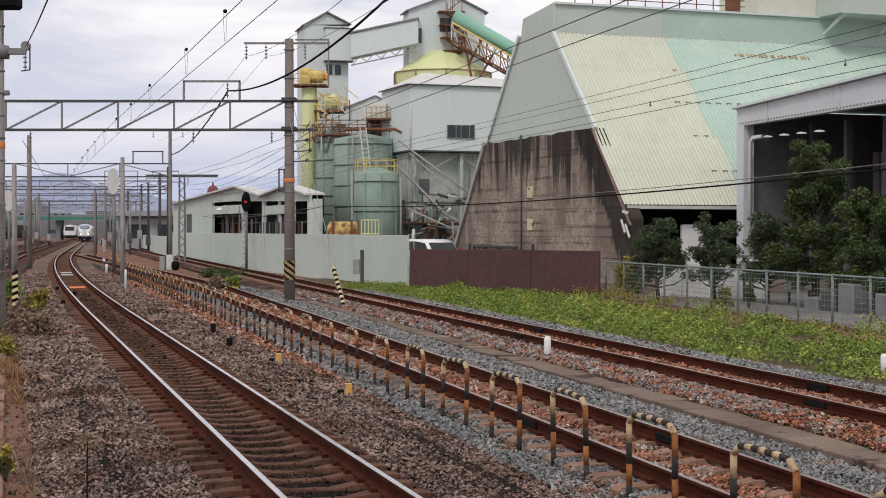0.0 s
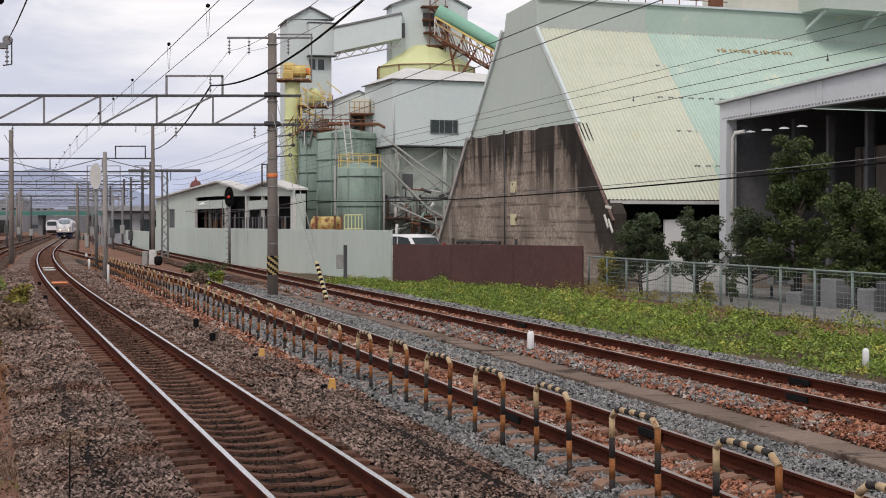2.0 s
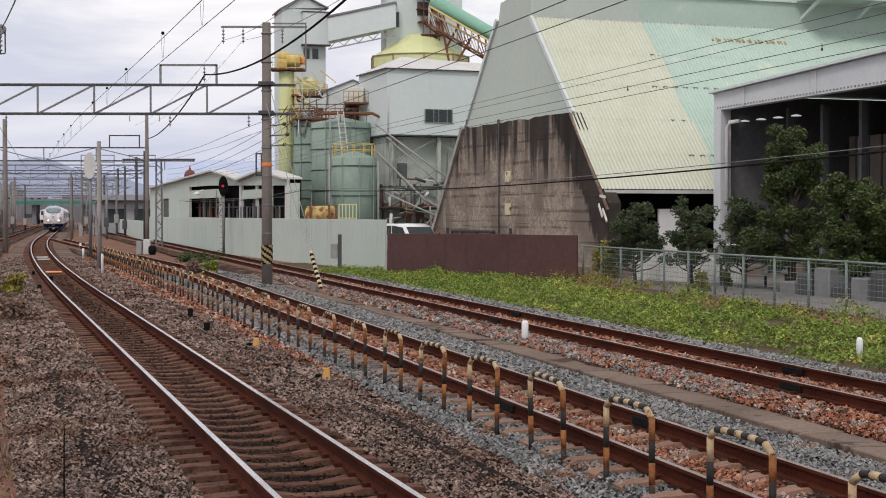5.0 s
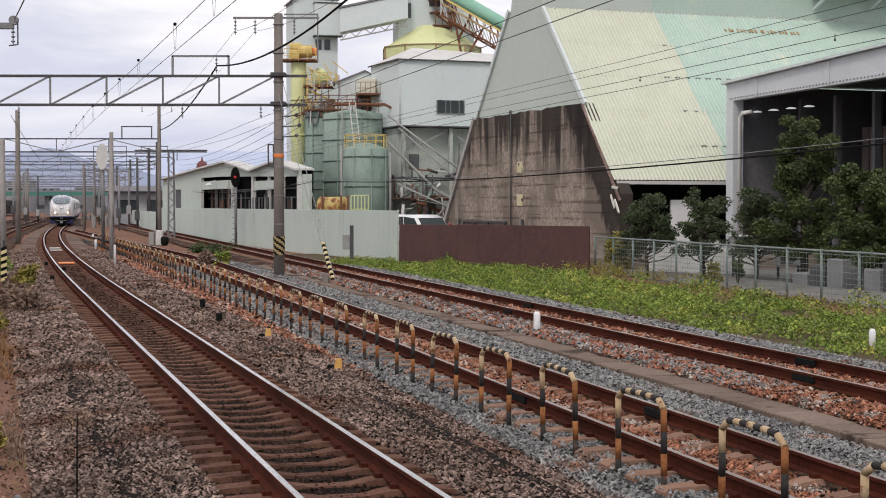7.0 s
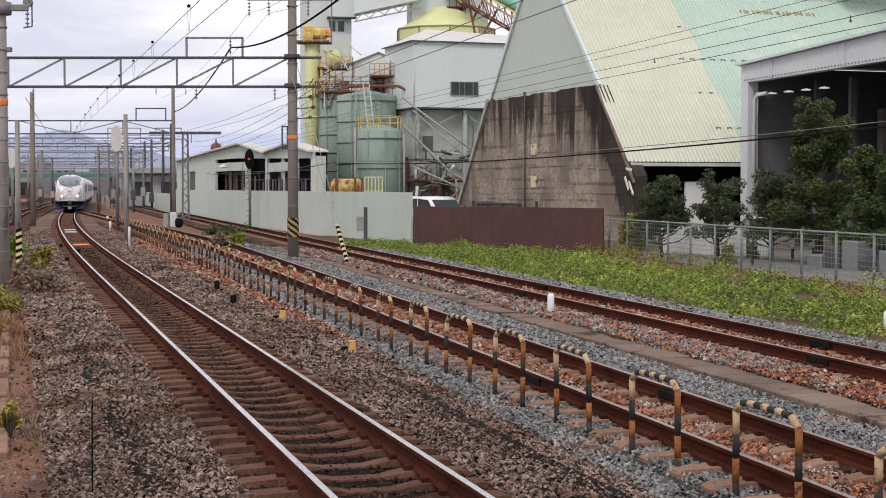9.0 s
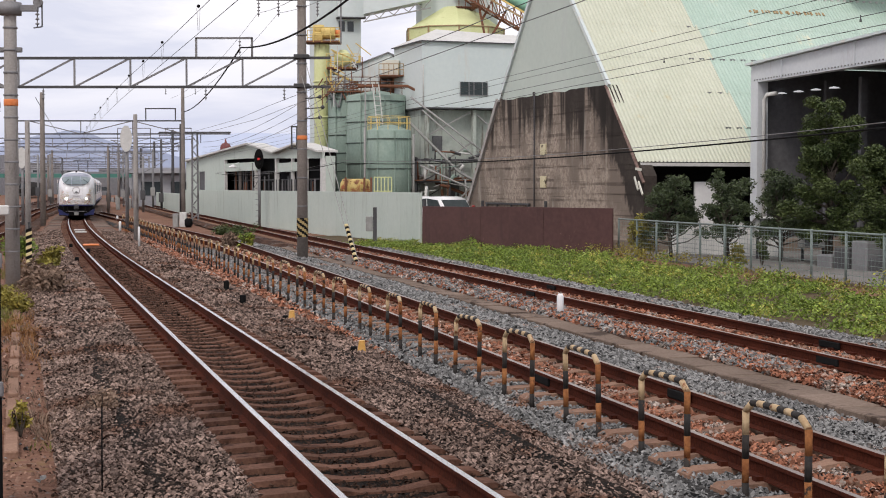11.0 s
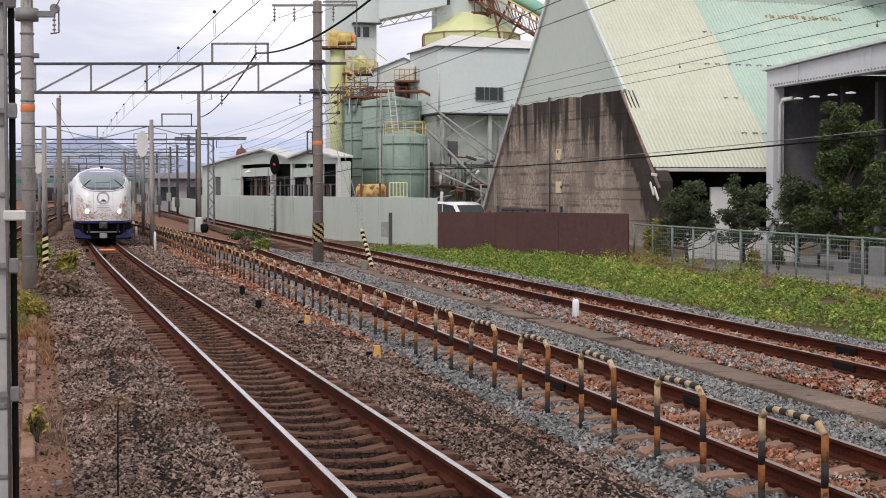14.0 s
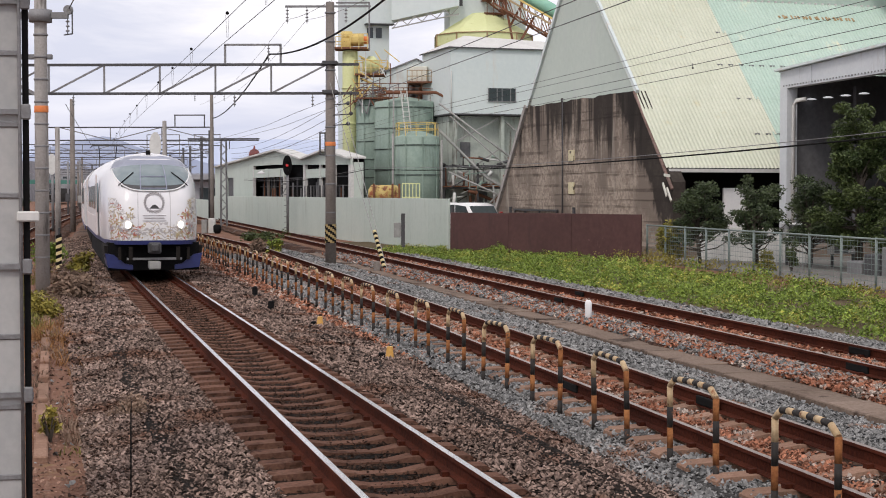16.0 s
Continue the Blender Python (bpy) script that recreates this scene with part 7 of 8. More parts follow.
        bar(bm, (0, 0, top - 1.7), (s * 2.3, 0, top - 0.4), 0.07)
        sub("stay", bm, M["steel_grey"], t)
        bm = bmnew()
        box(bm, -0.25, 0.25, -0.3, -0.1, 1.0 + 0.3 * (i % 3), 2.0 + 0.3 * (i % 3), bevel=0.03)
        sub("switch_box", bm, M["pipe_grey" if i % 2 else "steel_dark"], t)


distance()


# ---- the train ----
ROWS_Z = [0.95, 1.15, 1.4, 1.7, 2.0, 2.2, 2.4, 2.6, 2.8, 2.94, 3.06, 3.16, 3.25, 3.32, 3.38]


def lerp_table(table, z):
    for (a, p), (b, q) in zip(table, table[1:]):
        if z <= b:
            return p + (q - p) * max(0.0, (z - a) / (b - a))
    return table[-1][1]


NOSE_Y = [(0.0, 0.10), (0.95, 0.02), (1.3, 0.0), (1.7, 0.05), (2.1, 0.16), (2.3, 0.26), (2.6, 0.55), (2.8, 0.85), (3.0, 1.25), (3.16, 1.65), (3.25, 2.1), (3.32, 2.8), (3.38, 3.8)]
HALF_W = [(0.0, 1.29), (0.95, 1.35), (1.5, 1.375), (2.1, 1.37), (2.6, 1.32), (2.8, 1.27), (3.0, 1.15), (3.16, 1.0), (3.25, 0.8), (3.32, 0.55), (3.38, 0.2)]


def skin(u, z, out=0.0):
    """A point of the nose: u from -1 to 1 across, at height z."""
    w, y0 = lerp_table(HALF_W, z), lerp_table(NOSE_Y, z)
    x = w * 0.92 * math.copysign(abs(u) ** 0.8, u)
    y = y0 + 1.7 * abs(u) ** 6
    n = Vector((0.9 * u * abs(u) ** 2, -1.0, 0.25 if z > 2.2 else 0.0)).normalized()
    return Vector((x, y, z)) + n * out


def patch(u0, u1, lo, hi, out, nu=14, nz=6):
    """A panel that follows the nose between two edge curves."""
    bm = bmnew()
    g = [[bm.verts.new(skin(u0 + (u1 - u0) * i / nu, lo(u0 + (u1 - u0) * i / nu) + (hi(u0 + (u1 - u0) * i / nu) - lo(u0 + (u1 - u0) * i / nu)) * j / nz, out))
          for i in range(nu + 1)] for j in range(nz + 1)]
    for j in range(nz):
        for i in range(nu):
            bm.faces.new((g[j][i], g[j][i + 1], g[j + 1][i + 1], g[j + 1][i])).smooth = True
    return bm


def floral():
    """White paint under a printed net of grey, gold and red petals."""
    m = bpy.data.materials.new("floral_print")
    m.use_nodes = True
    n, l = m.node_tree.nodes, m.node_tree.links
    b = n["Principled BSDF"]
    b.inputs["Roughness"].default_value = 0.3
    tc = n.new("ShaderNodeTexCoord")
    mp = n.new("ShaderNodeMapping")
    mp.inputs["Scale"].default_value = (1, 0.3, 1)
    l.new(tc.outputs["Object"], mp.inputs[0])
    v = n.new("ShaderNodeTexWave")
    v.wave_type, v.rings_direction = "RINGS", "SPHERICAL"
    v.inputs["Scale"].default_value, v.inputs["Distortion"].default_value = 2.2, 16.0
    v.inputs["Detail"].default_value, v.inputs["Detail Scale"].default_value = 2.5, 2.2
    l.new(mp.outputs[0], v.inputs["Vector"])
    c = n.new("ShaderNodeTexNoise")
    c.inputs["Scale"].default_value = 3.2
    l.new(mp.outputs[0], c.inputs["Vector"])
    rp = n.new("ShaderNodeValToRGB")
    e = rp.color_ramp.elements
    e[0].position, e[0].color = 0.44, (0.44, 0.42, 0.42, 1)
    e[1].position, e[1].color = 0.64, (0.46, 0.10, 0.07, 1)
    k = e.new(0.56)
    k.color = (0.46, 0.38, 0.22, 1)
    l.new(c.outputs["Fac"], rp.inputs[0])
    mr = n.new("ShaderNodeMapRange")
    mr.inputs[1].default_value, mr.inputs[2].default_value = 0.10, 0.55
    l.new(v.outputs["Fac"], mr.inputs[0])
    mx = n.new("ShaderNodeMix")
    mx.data_type = "RGBA"
    mx.inputs[7].default_value = (0.72, 0.71, 0.71, 1)
    l.new(mr.outputs[0], mx.inputs["Factor"])
    l.new(rp.outputs[0], mx.inputs[6])
    l.new(mx.outputs[2], b.inputs["Base Color"])
    return m


M["floral"] = floral()
M["print_red"] = material("print_red", (0.36, 0.10, 0.08), (0.48, 0.20, 0.15), 0.3, fine=6, big=1, bump=0)
M["print_gold"] = material("print_gold", (0.42, 0.33, 0.17), (0.52, 0.44, 0.27), 0.3, fine=6, big=1, bump=0)
M["print_grey"] = material("print_grey", (0.33, 0.31, 0.32), (0.42, 0.40, 0.41), 0.3, fine=6, big=1, bump=0)
M["screen_glass"] = material("screen_glass", (0.13, 0.175, 0.19), (0.21, 0.26, 0.275), 0.05, fine=3, big=0.8, bump=0)


def lead_car():
    t = thing("train_car", "white express train lead car with lit headlights and floral print", "train", group="train cars")
    bm = bmnew()
    n = 28
    us = [-1 + 2 * i / n for i in range(n + 1)]
    prev = None
    for z in ROWS_Z:
        w = lerp_table(HALF_W, z)
        row = [(-w, 19.6, z), (-w, 8.0, z)] + [skin(u, z) for u in us] + [(w, 8.0, z), (w, 19.6, z)]
        row = [bm.verts.new(p) for p in row]
        if prev:
            for i in range(len(row) - 1):
                f = bm.faces.new((prev[i], prev[i + 1], row[i + 1], row[i]))
                f.smooth = True
        prev = row
    bm.faces.new(prev)
    bmesh.ops.recalc_face_normals(bm, faces=bm.faces)
    sub("body", bm, M["train_white"], t)
    # blue-grey hood above the windscreen
    sub("hood", patch(-0.93, 0.93, lambda u: 2.98 - 0.10 * u * u, lambda u: 3.26 - 0.10 * abs(u) ** 3, 0.015, 20, 4), M["train_grey"], t, "slate blue roof hood")
    ws = sub("windscreen", patch(-0.88, 0.88, lambda u: 2.30 + 0.56 * abs(u / 0.88) ** 3.2, lambda u: 3.0 - 0.10 * abs(u / 0.88) ** 2, 0.02, 24, 8), M["screen_glass"], t, "dark curved windscreen")
    for u in (-0.2, 0.2):
        part("pillar", patch(u - 0.012, u + 0.012, lambda q: 2.31, lambda q: 2.99, 0.03, 2, 6), M["train_grey"], ws)
    for z in (2.34, 2.66):
        bm = bmnew()
        tube(bm, [skin(-0.19 + 0.38 * k / 6, z, 0.03) for k in range(7)], 0.02, 5)
        part("inner_rail", bm, M["train_grey"], ws)
    part("dash", patch(-0.62, 0.62, lambda q: 2.32 + 0.3 * abs(q) ** 3, lambda q: 2.42 + 0.3 * abs(q) ** 3, 0.024, 16, 2), M["steel_dark"], ws)
    for u0, u1 in ((-0.68, -0.35), (0.68, 0.35)):
        bm = bmnew()
        tube(bm, [skin(u0 + (u1 - u0) * i / 6, 2.42 + 0.35 * i / 6, 0.04) for i in range(7)], 0.016, 5)
        part("wiper", bm, M["black"], ws)
    bm = bmnew()
    tube(bm, [skin(-0.90 + 1.8 * i / 24, 2.28 + 0.62 * abs((-0.90 + 1.8 * i / 24) / 0.9) ** 3.2, 0.02) for i in range(25)], 0.022, 6)
    sub("screen_rim", bm, M["white_paint"], t)
    # printed petals and crest
    sub("print", patch(-0.9, -0.18, lambda u: 0.97, lambda u: 1.35 + 0.75 * min(1, max(0, (-u - 0.3) / 0.45)), 0.006, 14, 6), M["floral"], t, "printed grey, gold and red petals")
    sub("print", patch(0.18, 0.9, lambda u: 0.97, lambda u: 1.35 + 0.75 * min(1, max(0, (u - 0.3) / 0.45)), 0.006, 14, 6), M["floral"], t, "printed grey, gold and red petals")
    sub("print", patch(-0.2, 0.2, lambda u: 0.97, lambda u: 1.45, 0.006, 8, 4), M["floral"], t, "printed grey, gold and red petals")
    # single printed flowers
    for u, z, r, mt in ((-0.55, 1.12, 0.17, "print_red"), (-0.40, 1.62, 0.12, "print_gold"), (-0.66, 1.85, 0.10, "print_red"), (-0.26, 1.18, 0.11, "print_grey"),
                        (0.60, 1.66, 0.17, "print_red"), (0.42, 1.14, 0.12, "print_gold"), (0.70, 1.98, 0.11, "print_gold"), (0.26, 1.22, 0.10, "print_grey"),
                        (-0.72, 1.45, 0.12, "print_gold"), (0.74, 1.30, 0.12, "print_grey"), (0.0, 1.22, 0.12, "print_grey")):
        bm = bmnew()
        for k in range(7):
            a = k * 2 * math.pi / 7
            bar(bm, skin(u + 0.02 * math.cos(a), z + 0.03 * math.sin(a), 0.008), skin(u + r * 0.6 * math.cos(a), z + r * 0.85 * math.sin(a), 0.008), 0.010, 0.022)
        sub("printed_flower", bm, M[mt], t, "printed star-shaped flower")
    bm = bmnew()
    for k in range(26):
        a = 2 * math.pi * k / 26
        for r, tilt in ((1.0, 0.28), (0.86, -0.3)):
            bar(bm, skin(0.125 * r * math.cos(a), 1.97 + 0.235 * r * math.sin(a), 0.010), skin(0.125 * (r + 0.2) * math.cos(a + tilt), 1.97 + 0.235 * (r + 0.2) * math.sin(a + tilt), 0.010), 0.008, 0.022)
    sub("wreath", bm, M["print_grey"], t, "grey printed wreath of leaves")
    bm = bmnew()
    prism(bm, [(-0.15, 1.80), (0.15, 1.80), (0.10, 1.86), (0.03, 1.92), (-0.05, 1.90), (-0.10, 1.84)], "y", skin(0, 1.86).y - 0.014, skin(0, 1.86).y + 0.02)
    sub("crest", bm, M["steel_dark"], t, "dark grey crest")
    for z, w, h in ((1.63, 0.17, 0.018), (1.56, 0.14, 0.030), (1.49, 0.17, 0.015)):
        bm = bmnew()
        bar(bm, skin(-w, z, 0.012), skin(w, z, 0.012), 0.012, h)
        sub("name_bar", bm, M["print_grey"], t)
    for u in (-0.255, 0.255):
        bm = bmnew()
        tube(bm, [skin(u, 1.0 + 1.25 * k / 8, 0.003) for k in range(9)], 0.006, 5)
        sub("door_seam", bm, M["print_grey"], t)
    # broad coloured petals round the lamps
    rnd = random.Random(61)
    for k in range(110):
        side = -1 if k % 2 else 1
        u, z = side * rnd.uniform(0.36, 0.86), rnd.uniform(1.02, 1.45) + 0.55 * rnd.random() ** 2
        if abs(abs(u) - 0.47) < 0.1 and abs(z - 1.39) < 0.16:
            continue
        a, r = rnd.uniform(0, 6.28), rnd.uniform(0.05, 0.12)
        bm = bmnew()
        bar(bm, skin(u, z, 0.009), skin(u + 0.7 * r * math.cos(a), z + r * math.sin(a), 0.009), 0.010, rnd.uniform(0.02, 0.06))
        sub("petal", bm, M[rnd.choice(("print_red", "print_gold", "print_grey", "print_grey", "print_gold"))], t)
    for u in (-1, 1):
        bm = bmnew()
        c = skin(u * 0.47, 1.39, 0.0)
        rod(bm, c, c + Vector((u * 0.02, -0.05, 0)), 0.125, 16)
        rim = sub("headlight", bm, M["white_paint"], t, "lit round headlight")
        bm = bmnew()
        rod(bm, c + Vector((0, -0.04, 0)), c + Vector((u * 0.02, -0.065, 0)), 0.082, 16)
        part("lamp", bm, M["lamp_on"], rim)
    # blue sill, skirt, coupler
    bm = bmnew()
    prev = None
    for z in (0.86, 0.97):
        w = lerp_table(HALF_W, z)
        row = [(-w - 0.004, 19.6, z), (-w - 0.004, 8.0, z)] + [skin(u, z, 0.008) for u in us] + [(w + 0.004, 8.0, z), (w + 0.004, 19.6, z)]
        row = [bm.verts.new(p) for p in row]
        if prev:
            for i in range(len(row) - 1):
                bm.faces.new((prev[i], prev[i + 1], row[i + 1], row[i]))
        prev = row
    sub("sill", bm, M["train_blue"], t, "dark blue sill band")
    for s in (-1, 1):
        bm = bmnew()
        prism(bm, [(s * 0.55, 0.18), (s * 1.20, 0.24), (s * 1.28, 0.62), (s * 1.05, 0.58), (s * 0.75, 0.34), (s * 0.55, 0.30)], "y", 0.35, 2.6)
        sub("skirt", bm, M["train_blue"], t, "dark blue snow skirt")
        bm = bmnew()
        prism(bm, [(s * 0.7, 0.45), (s * 1.27, 0.5), (s * 1.30, 0.82), (s * 0.7, 0.82)], "y", 0.5, 3.2)
        sub("valance", bm, M["train_under"], t)
        bm = bmnew()
        bar(bm, (s * 0.62, 0.1, 0.45), (s * 0.62, 0.1, 0.8), 0.1)
        bar(bm, (s * 0.9, 0.25, 0.45), (s * 0.9, 0.25, 0.78), 0.07)
        sub("hose", bm, M["train_under"], t)
    bm = bmnew()
    bar(bm, (-0.72, 0.12, 0.48), (0.72, 0.12, 0.48), 0.06)
    sub("guard_bar", bm, M["steel_grey"], t)
    bm = bmnew()
    box(bm, -0.17, 0.17, -0.15, 0.6, 0.62, 0.92, bevel=0.04)
    box(bm, -0.09, 0.09, -0.3, -0.1, 0.68, 0.88, bevel=0.03)
    sub("coupler", bm, M["steel_dark"], t, "dark steel coupler")
    bm = bmnew()
    box(bm, -0.16, 0.16, -0.05, 0.4, 0.20, 0.42, bevel=0.03)
    sub("bracket", bm, M["pipe_grey"], t)
    bm = bmnew()
    box(bm, -1.2, 1.2, 0.45, 19.4, 0.16, 0.9)
    sub("underframe", bm, M["black"], t)
    side_parts(t, 3.4, 19.6, 1.375, [(3.9, 0.45)], [(6.3, 1.9), (8.7, 1.9), (11.1, 1.9), (13.5, 1.9)], [(17.6, 0.95), (4.7, 0.8)])
    bogie(t, 4.4)
    bogie(t, 15.6)
    bm = bmnew()
    box(bm, -0.06, 0.06, 2.6, 2.9, 3.26, 3.42, bevel=0.02)
    sub("aerial", bm, M["black"], t)
    return t


def side_parts(t, y0, y1, w, ovals, windows, doors):
    for s in (-1, 1):
        x0, x1 = s * (w - 0.012), s * (w + 0.006)
        for y, l in windows:
            bm = bmnew()
            box(bm, min(x0, x1), max(x0, x1), y, y + l, 1.75, 2.45, bevel=0.0)
            sub("window", bm, M["screen_glass"], t)
        for y, l in ovals:
            bm = bmnew()
            pts = [(y + 0.2 * math.cos(a), 2.1 + 0.42 * math.sin(a)) for a in np.linspace(0, 2 * math.pi, 16, endpoint=False)]
            prism(bm, pts, "x", min(x0, x1) - 0.012, max(x0, x1) + 0.012)
            sub("window", bm, M["screen_glass"], t)
        for y, l in doors:
            bm = bmnew()
            box(bm, min(x0, x1) - 0.008, max(x0, x1) + 0.008, y, y + l, 1.0, 2.75)
            d = sub("door", bm, M["train_pink"], t, "pale pink passenger door")
            bm = bmnew()
            box(bm, min(x0, x1) - 0.012, max(x0, x1) + 0.012, y + 0.25, y + l - 0.25, 1.8, 2.5)
            part("door_window", bm, M["screen_glass"], d)
        # pinkish reflection on the lower side, painted as a thin panel
        bm = bmnew()
        box(bm, min(x0, x1) - 0.003, max(x0, x1) + 0.003, y0 + 2.6, y1 - 2.4, 1.0, 1.55)
        sub("side_print", bm, M["train_pink"], t, "pale pink side panel with a reflection put into its colour")


def bogie(t, y):
    bm = bmnew()
    box(bm, -1.05, 1.05, y - 1.5, y + 1.5, 0.35, 0.6, bevel=0.05)
    b = sub("bogie", bm, M["train_under"], t)
    for dy in (-1.05, 1.05):
        for s in (-1, 1):
            bm = bmnew()
            rod(bm, (s * 0.50, y + dy, 0.43), (s * 0.63, y + dy, 0.43), 0.43, 20)
            part("wheel", bm, M["steel_dark"], b)


def trailer(panto):
    t = thing("train_car", "white express train passenger car with dark windows", "train", group="train cars")
    bm = bmnew()
    out = [(-1.42, 0.95), (-1.45, 1.5), (-1.44, 2.1), (-1.36, 2.7), (-1.15, 3.06), (-0.7, 3.3), (0, 3.38), (0.7, 3.3), (1.15, 3.06), (1.36, 2.7), (1.44, 2.1), (1.45, 1.5), (1.42, 0.95)]
    prism(bm, out, "y", 0.1, 19.7)
    sub("body", bm, M["train_white"], t)
    for s in (-1, 1):
        bm = bmnew()
        box(bm, min(s * 1.40, s * 1.43), max(s * 1.40, s * 1.43), 0.1, 19.7, 0.80, 0.97)
        sub("sill", bm, M["train_blue"], t)
    bm = bmnew()
    box(bm, -1.2, 1.2, 0.4, 19.4, 0.3, 0.82)
    sub("underframe", bm, M["train_under"], t)
    bm = bmnew()
    box(bm, -1.0, 1.0, -0.25, 0.1, 0.9, 3.2)
    sub("gangway", bm, M["train_under"], t)
    side_parts(t, 0.1, 19.6, 1.445, [], [(2.4 + i * 2.2, 1.8) for i in range(7)], [(0.6, 0.95), (18.2, 0.95)])
    bogie(t, 3.0)
    bogie(t, 16.8)
    if panto:
        bm = bmnew()
        for s in (-1, 1):
            bar(bm, (s * 0.5, 8.0, 3.55), (s * 0.45, 9.3, 4.3), 0.06)
            bar(bm, (s * 0.45, 9.3, 4.3), (s * 0.5, 8.4, 4.9), 0.05)
            bar(bm, (s * 0.5, 9.9, 3.55), (s * 0.45, 9.3, 4.3), 0.05)
        bar(bm, (-0.85, 8.4, 4.95), (0.85, 8.4, 4.95), 0.06)
        bar(bm, (-0.85, 8.7, 4.95), (0.85, 8.7, 4.95), 0.06)
        bar(bm, (-0.85, 8.4, 4.95), (-1.0, 8.4, 4.8), 0.05)
        bar(bm, (0.85, 8.4, 4.95), (1.0, 8.4, 4.8), 0.05)
        box(bm, -0.8, 0.8, 7.8, 10.1, 3.46, 3.56)
        sub("pantograph", bm, M["steel_dark"], t, "raised dark pantograph")
    return t


TRAIN = [lead_car(), trailer(False), trailer(True), trailer(False), trailer(False)]


def parked_train(x, y, turn, label, mat):
    t = thing("parked_train", label, "train", pose(x, y, 0, 0, 0, turn))
    bm = bmnew()
    prism(bm, [(-1.4, 0.9), (-1.45, 2.2), (-1.2, 3.2), (0, 3.5), (1.2, 3.2), (1.45, 2.2), (1.4, 0.9)], "y", 0, 80)
    sub("body", bm, mat, t)
    bm = bmnew()
    box(bm, -1.1, 1.1, -0.05, 0, 2.0, 3.0)
    sub("windscreen", bm, M["glass_dark"], t)
    bm = bmnew()
    box(bm, -1.2, 1.2, 0.1, 79, 0.1, 0.9)
    sub("underframe", bm, M["train_under"], t)


parked_train(-91, 372, 12.5, "white train standing far off on another track", M["train_white"])
parked_train(-99, 350, 13, "dark freight train standing far off in the yard", M["train_under"])


# ---- ballast stones ----
def stone_shapes(seed):
    """Ten angular chips of broken rock: a crooked ring of five corners and a peak off its centre."""
    rnd = random.Random(seed)
    out = []
    for _ in range(10):
        low = [(math.cos(a) * rnd.uniform(0.8, 1.3), math.sin(a) * rnd.uniform(0.5, 0.85), rnd.uniform(-0.5, 0.35)) for a in (0.3, 1.5, 2.6, 3.9, 5.2)]
        out.append(low + [(rnd.uniform(-0.45, 0.45), rnd.uniform(-0.35, 0.35), rnd.uniform(0.45, 0.85))])
    return np.array(out)


STONE_FACES = [(i, (i + 1) % 5, 5) for i in range(5)]


def stones(name, spots, mat, label, size, seed):
    """Loose stones as one mesh; spots are (x, y, z)."""
    rnd = np.random.RandomState(seed)
    at = np.array(spots)
    n = len(at)
    q = stone_shapes(seed)[rnd.randint(0, 10, n)]
    a, b, c = rnd.uniform(0, 6.28, n)[:, None], rnd.uniform(-0.7, 0.7, n)[:, None], rnd.uniform(-0.7, 0.7, n)[:, None]
    q = q * (size * rnd.uniform(0.6, 1.4, n) * np.clip(at[:, 1] / 17, 1.0, 2.5))[:, None, None]
    x, y, z = q[:, :, 0], q[:, :, 1], q[:, :, 2]
    z = z + b * x + c * y
    v = np.stack([x * np.cos(a) - y * np.sin(a), x * np.sin(a) + y * np.cos(a), z], 2) + at[:, None, :]
    faces = (np.array(STONE_FACES)[None] + (np.arange(n) * 6)[:, None, None]).reshape(-1, 3)
    me = bpy.data.meshes.new(name)
    me.from_pydata(v.reshape(-1, 3).tolist(), [], faces.tolist())
    me.materials.append(mat)
    tagged(new(name, me), label, "ballast", kind="stuff")


def spread(fx, o0, o1, y0, y1, per_m2, z, seed, avoid=None, fall=0.0):
    """Random places beside a track line, thinning with distance."""
    rnd = random.Random(seed)
    out = []
    y = y0
    while y < y1:
        step = 0.5
        n = per_m2 * (o1 - o0) * step * min(1.0, (17.0 / max(y, 10)) ** 1.65)
        for _ in range(int(n + rnd.random())):
            yy, o = y + rnd.random() * step, rnd.uniform(o0, o1)
            if avoid and avoid(o, yy):
                continue
            out.append((fx(yy) + o, yy, z + fall * max(0.0, abs(o) - 1.5) + rnd.uniform(-0.035, 0.035)))
        y += step
    return out


def under_rails(o, y):
    return abs(abs(o) - 0.55) < 0.10


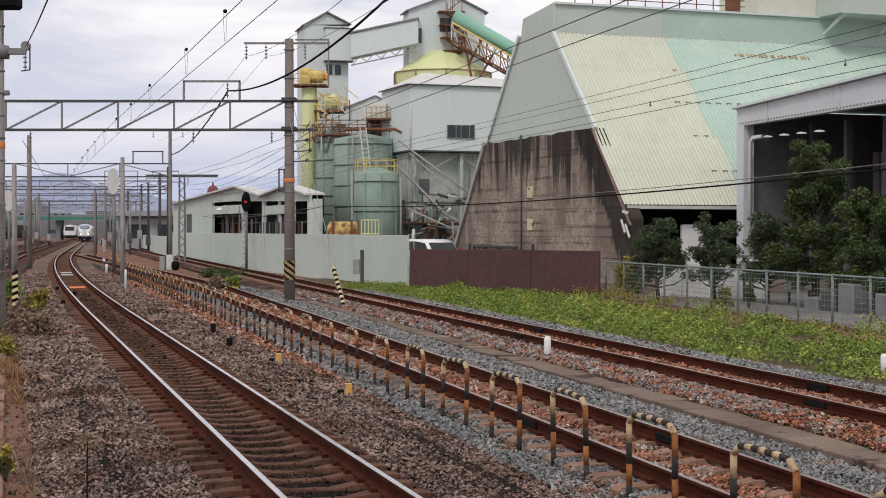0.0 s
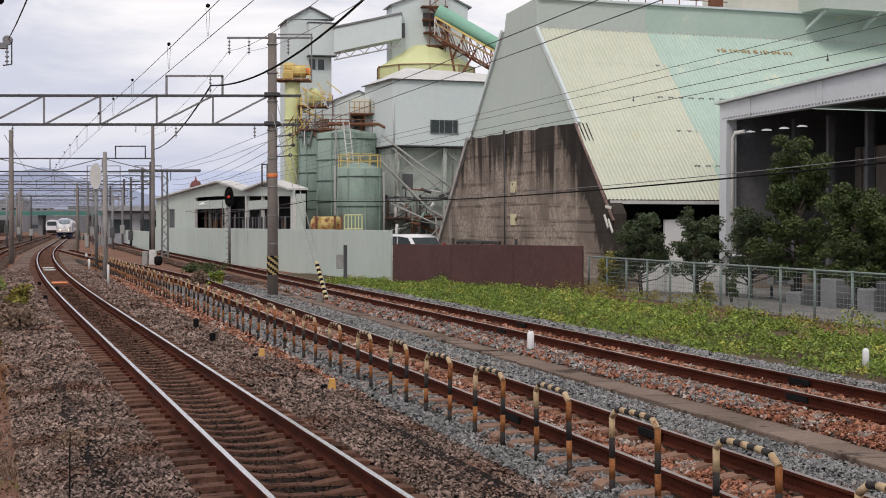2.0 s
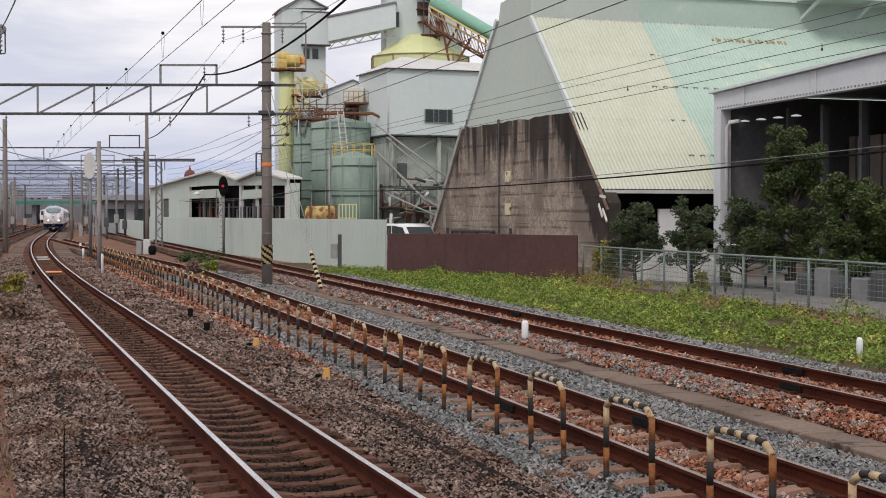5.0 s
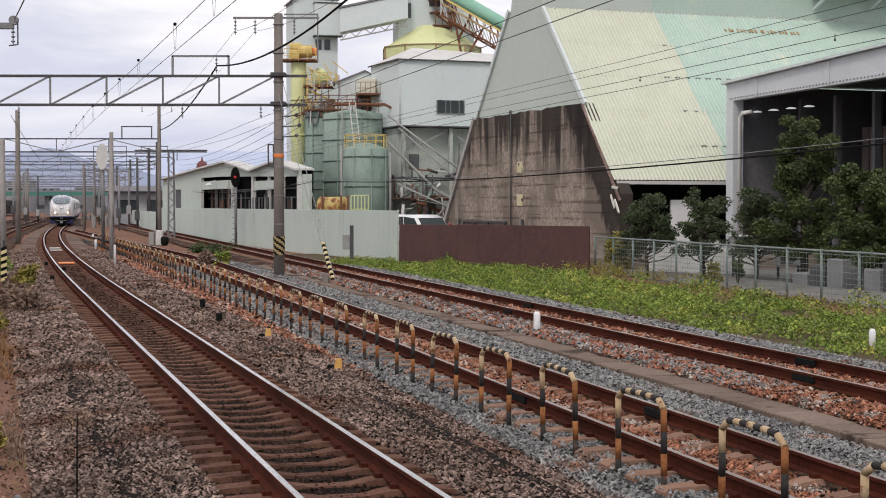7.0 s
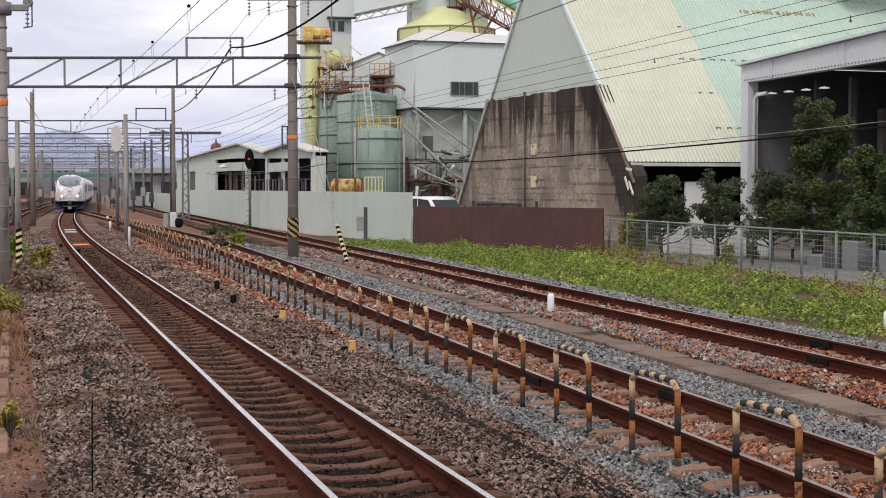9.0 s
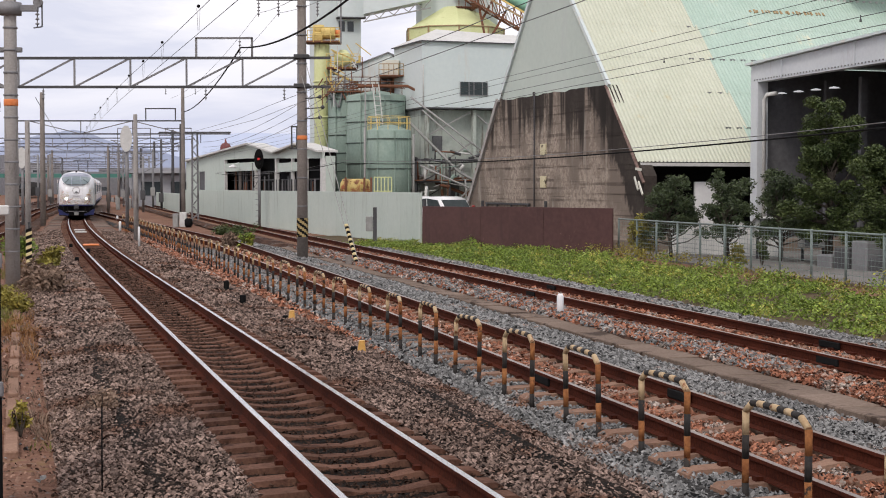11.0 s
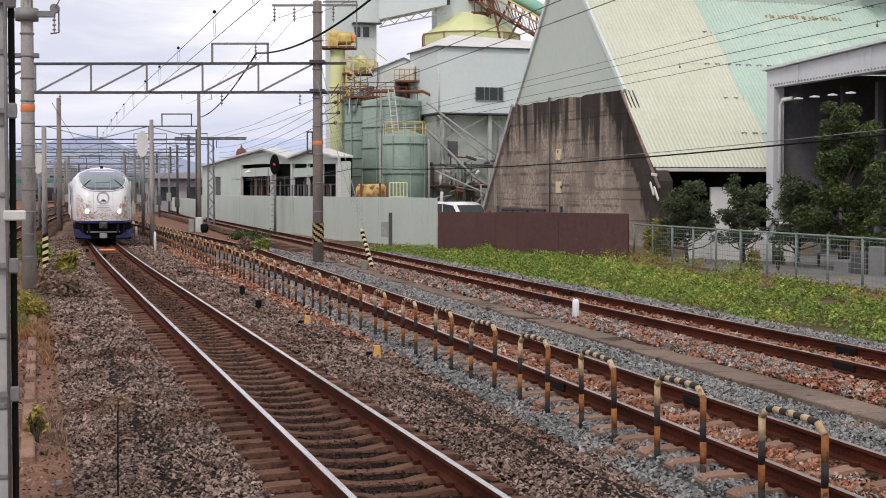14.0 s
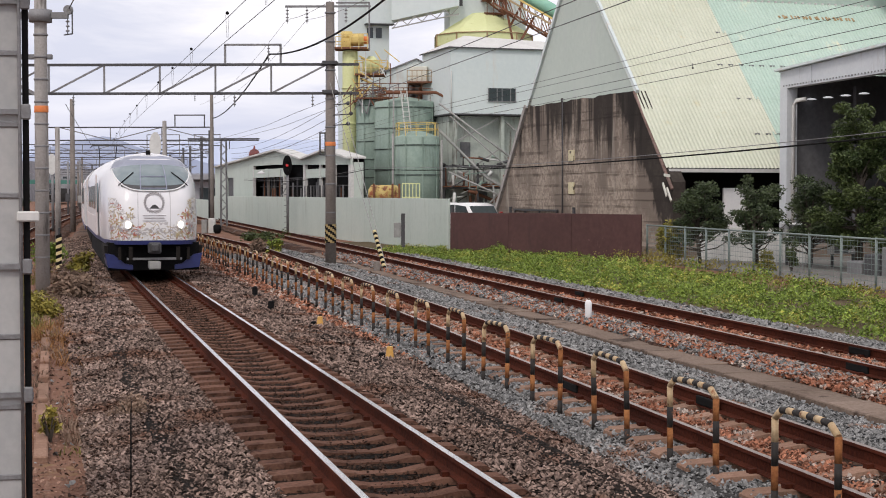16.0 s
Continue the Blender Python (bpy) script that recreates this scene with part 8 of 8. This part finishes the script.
def all_stones():
    stones("loose_ballast", spread(x_main, 1.0, 3.1, 10, 85, 1350, LEVEL + 0.10, 1, None, -0.10) + spread(x_main, -2.55, -1.0, 10, 85, 1350, LEVEL + 0.10, 2, None, -0.14), M["ballast_stone"],
           "dark grey-brown crushed ballast stones beside the main track", 0.0215, 1)
    stones("loose_ballast", spread(x_main, -1.0, 1.0, 10, 60, 1150, LEVEL + 0.075, 3, under_rails), M["tread_stone"], "rust-brown ballast stones between the main rails", 0.017, 2)
    stones("loose_ballast", spread(x_main, -6.5, -2.5, 10, 40, 130, LEVEL - 0.115, 13), M["bank_stone"], "small red-brown stones on the earth bank", 0.020, 6)
    stones("loose_ballast", spread(x_siding, -1.02, -0.62, 10, 60, 1700, LEVEL + 0.085, 4) + spread(x_siding, -1.45, -0.98, 10, 60, 1500, LEVEL + 0.035, 14, None, -0.03) + spread(x_siding, 0.75, 2.22, 10, 70, 1350, LEVEL + 0.08, 5, None, -0.10), M["blue_stone"],
           "pale blue-grey crushed stones beside the siding", 0.0235, 3)
    stones("loose_ballast", spread(x_siding, -0.5, 0.5, 10, 60, 900, LEVEL + 0.085, 6) + spread(x_loop, -1.6, -0.7, 10, 60, 950, LEVEL + 0.12, 7, None, -0.1) + spread(x_loop, -0.5, 0.5, 14, 60, 900, LEVEL + 0.115, 8)
           + spread(x_main, 2.6, 3.7, 22, 75, 500, LEVEL + 0.02, 9), M["red_stone"],
           "rusty red-brown stones round the siding and loop tracks", 0.025, 4)
    stones("loose_ballast", spread(x_loop, 0.7, 2.4, 14, 60, 850, LEVEL + 0.12, 10, None, -0.1) + spread(x_loop, -1.6, -0.7, 20, 60, 650, LEVEL + 0.12, 17, None, -0.1) + spread(x_main, -6.5, -2.6, 10, 40, 8, LEVEL - 0.10, 11), M["blue_stone"],
           "grey crushed stones along the loop track and bank", 0.025, 5)


def cable_duct():
    """A shallow concrete cable duct between siding and loop, its lids worn and uneven."""
    t = thing("cable_duct", "weathered brown concrete cable duct lids sunk in the ballast", "cable duct", kind="structure")
    bm = bmnew()
    box(bm, -0.27, 0.27, -0.485, 0.485, -0.06, 0.03, bevel=0.012)
    first = part("lid", bm, M["duct_lid"], t)
    rnd = random.Random(19)
    for k, (x, y, a) in enumerate(along(x_siding, 9.0, 62, 1.0, 2.47)):
        m = pose(x, y, LEVEL + 0.056 + rnd.uniform(-0.010, 0.010), rnd.uniform(-0.8, 0.8), rnd.uniform(-1.5, 1.5), math.degrees(a) + rnd.uniform(-0.8, 0.8))
        if k == 0:
            first.matrix_basis = m
        else:
            shared("lid", first.data, m, t)


cable_duct()
all_stones()
for fx, off, ys in ((x_loop, -0.54, (20.2, 33.0)), (x_loop, 0.54, (22.3, 35.0)), (x_siding, -0.54, (18.2,)), (x_siding, 0.54, (16.8,))):
    for y in ys:
        bm = bmnew()
        for s in (-1, 1):
            box(bm, s * 0.035 - 0.018, s * 0.035 + 0.018, -0.3, 0.3, -0.13, -0.035, bevel=0.008)
        tagged(part("rail_joint", bm, M["black"]), "dark greased joint plates clamped on the rail", "rail joint", "rail joints").matrix_world = pose(fx(y) + off, y, 0, 0, 0, 14)


# ---- movement ----
def train_y(t):
    """Where the nose is along the line at t seconds."""
    s = 16 - t
    return 40.2 + 13.0 * s + 0.14 * s * s + 0.003 * s ** 3


def car_pose(y, near, far):
    """A car whose bogies, near and far metres behind its front, ride on the line."""
    k = math.sqrt(1 + 0.26 ** 2)
    ya, yb = y + near / k, y + far / k
    a, b = Vector((x_main(ya), ya)), Vector((x_main(yb), yb))
    d = (b - a).normalized()
    o = a - d * near
    return pose(o.x, o.y, 0, 0, 0, math.degrees(math.atan2(-d.x, d.y)))


def motions():
    for i, car in enumerate(TRAIN):
        walk(car, [(k / 2, car_pose(train_y(k / 2) + i * 20.1 / 1.033, 4.0, 16.0)) for k in range(33)])


motions()
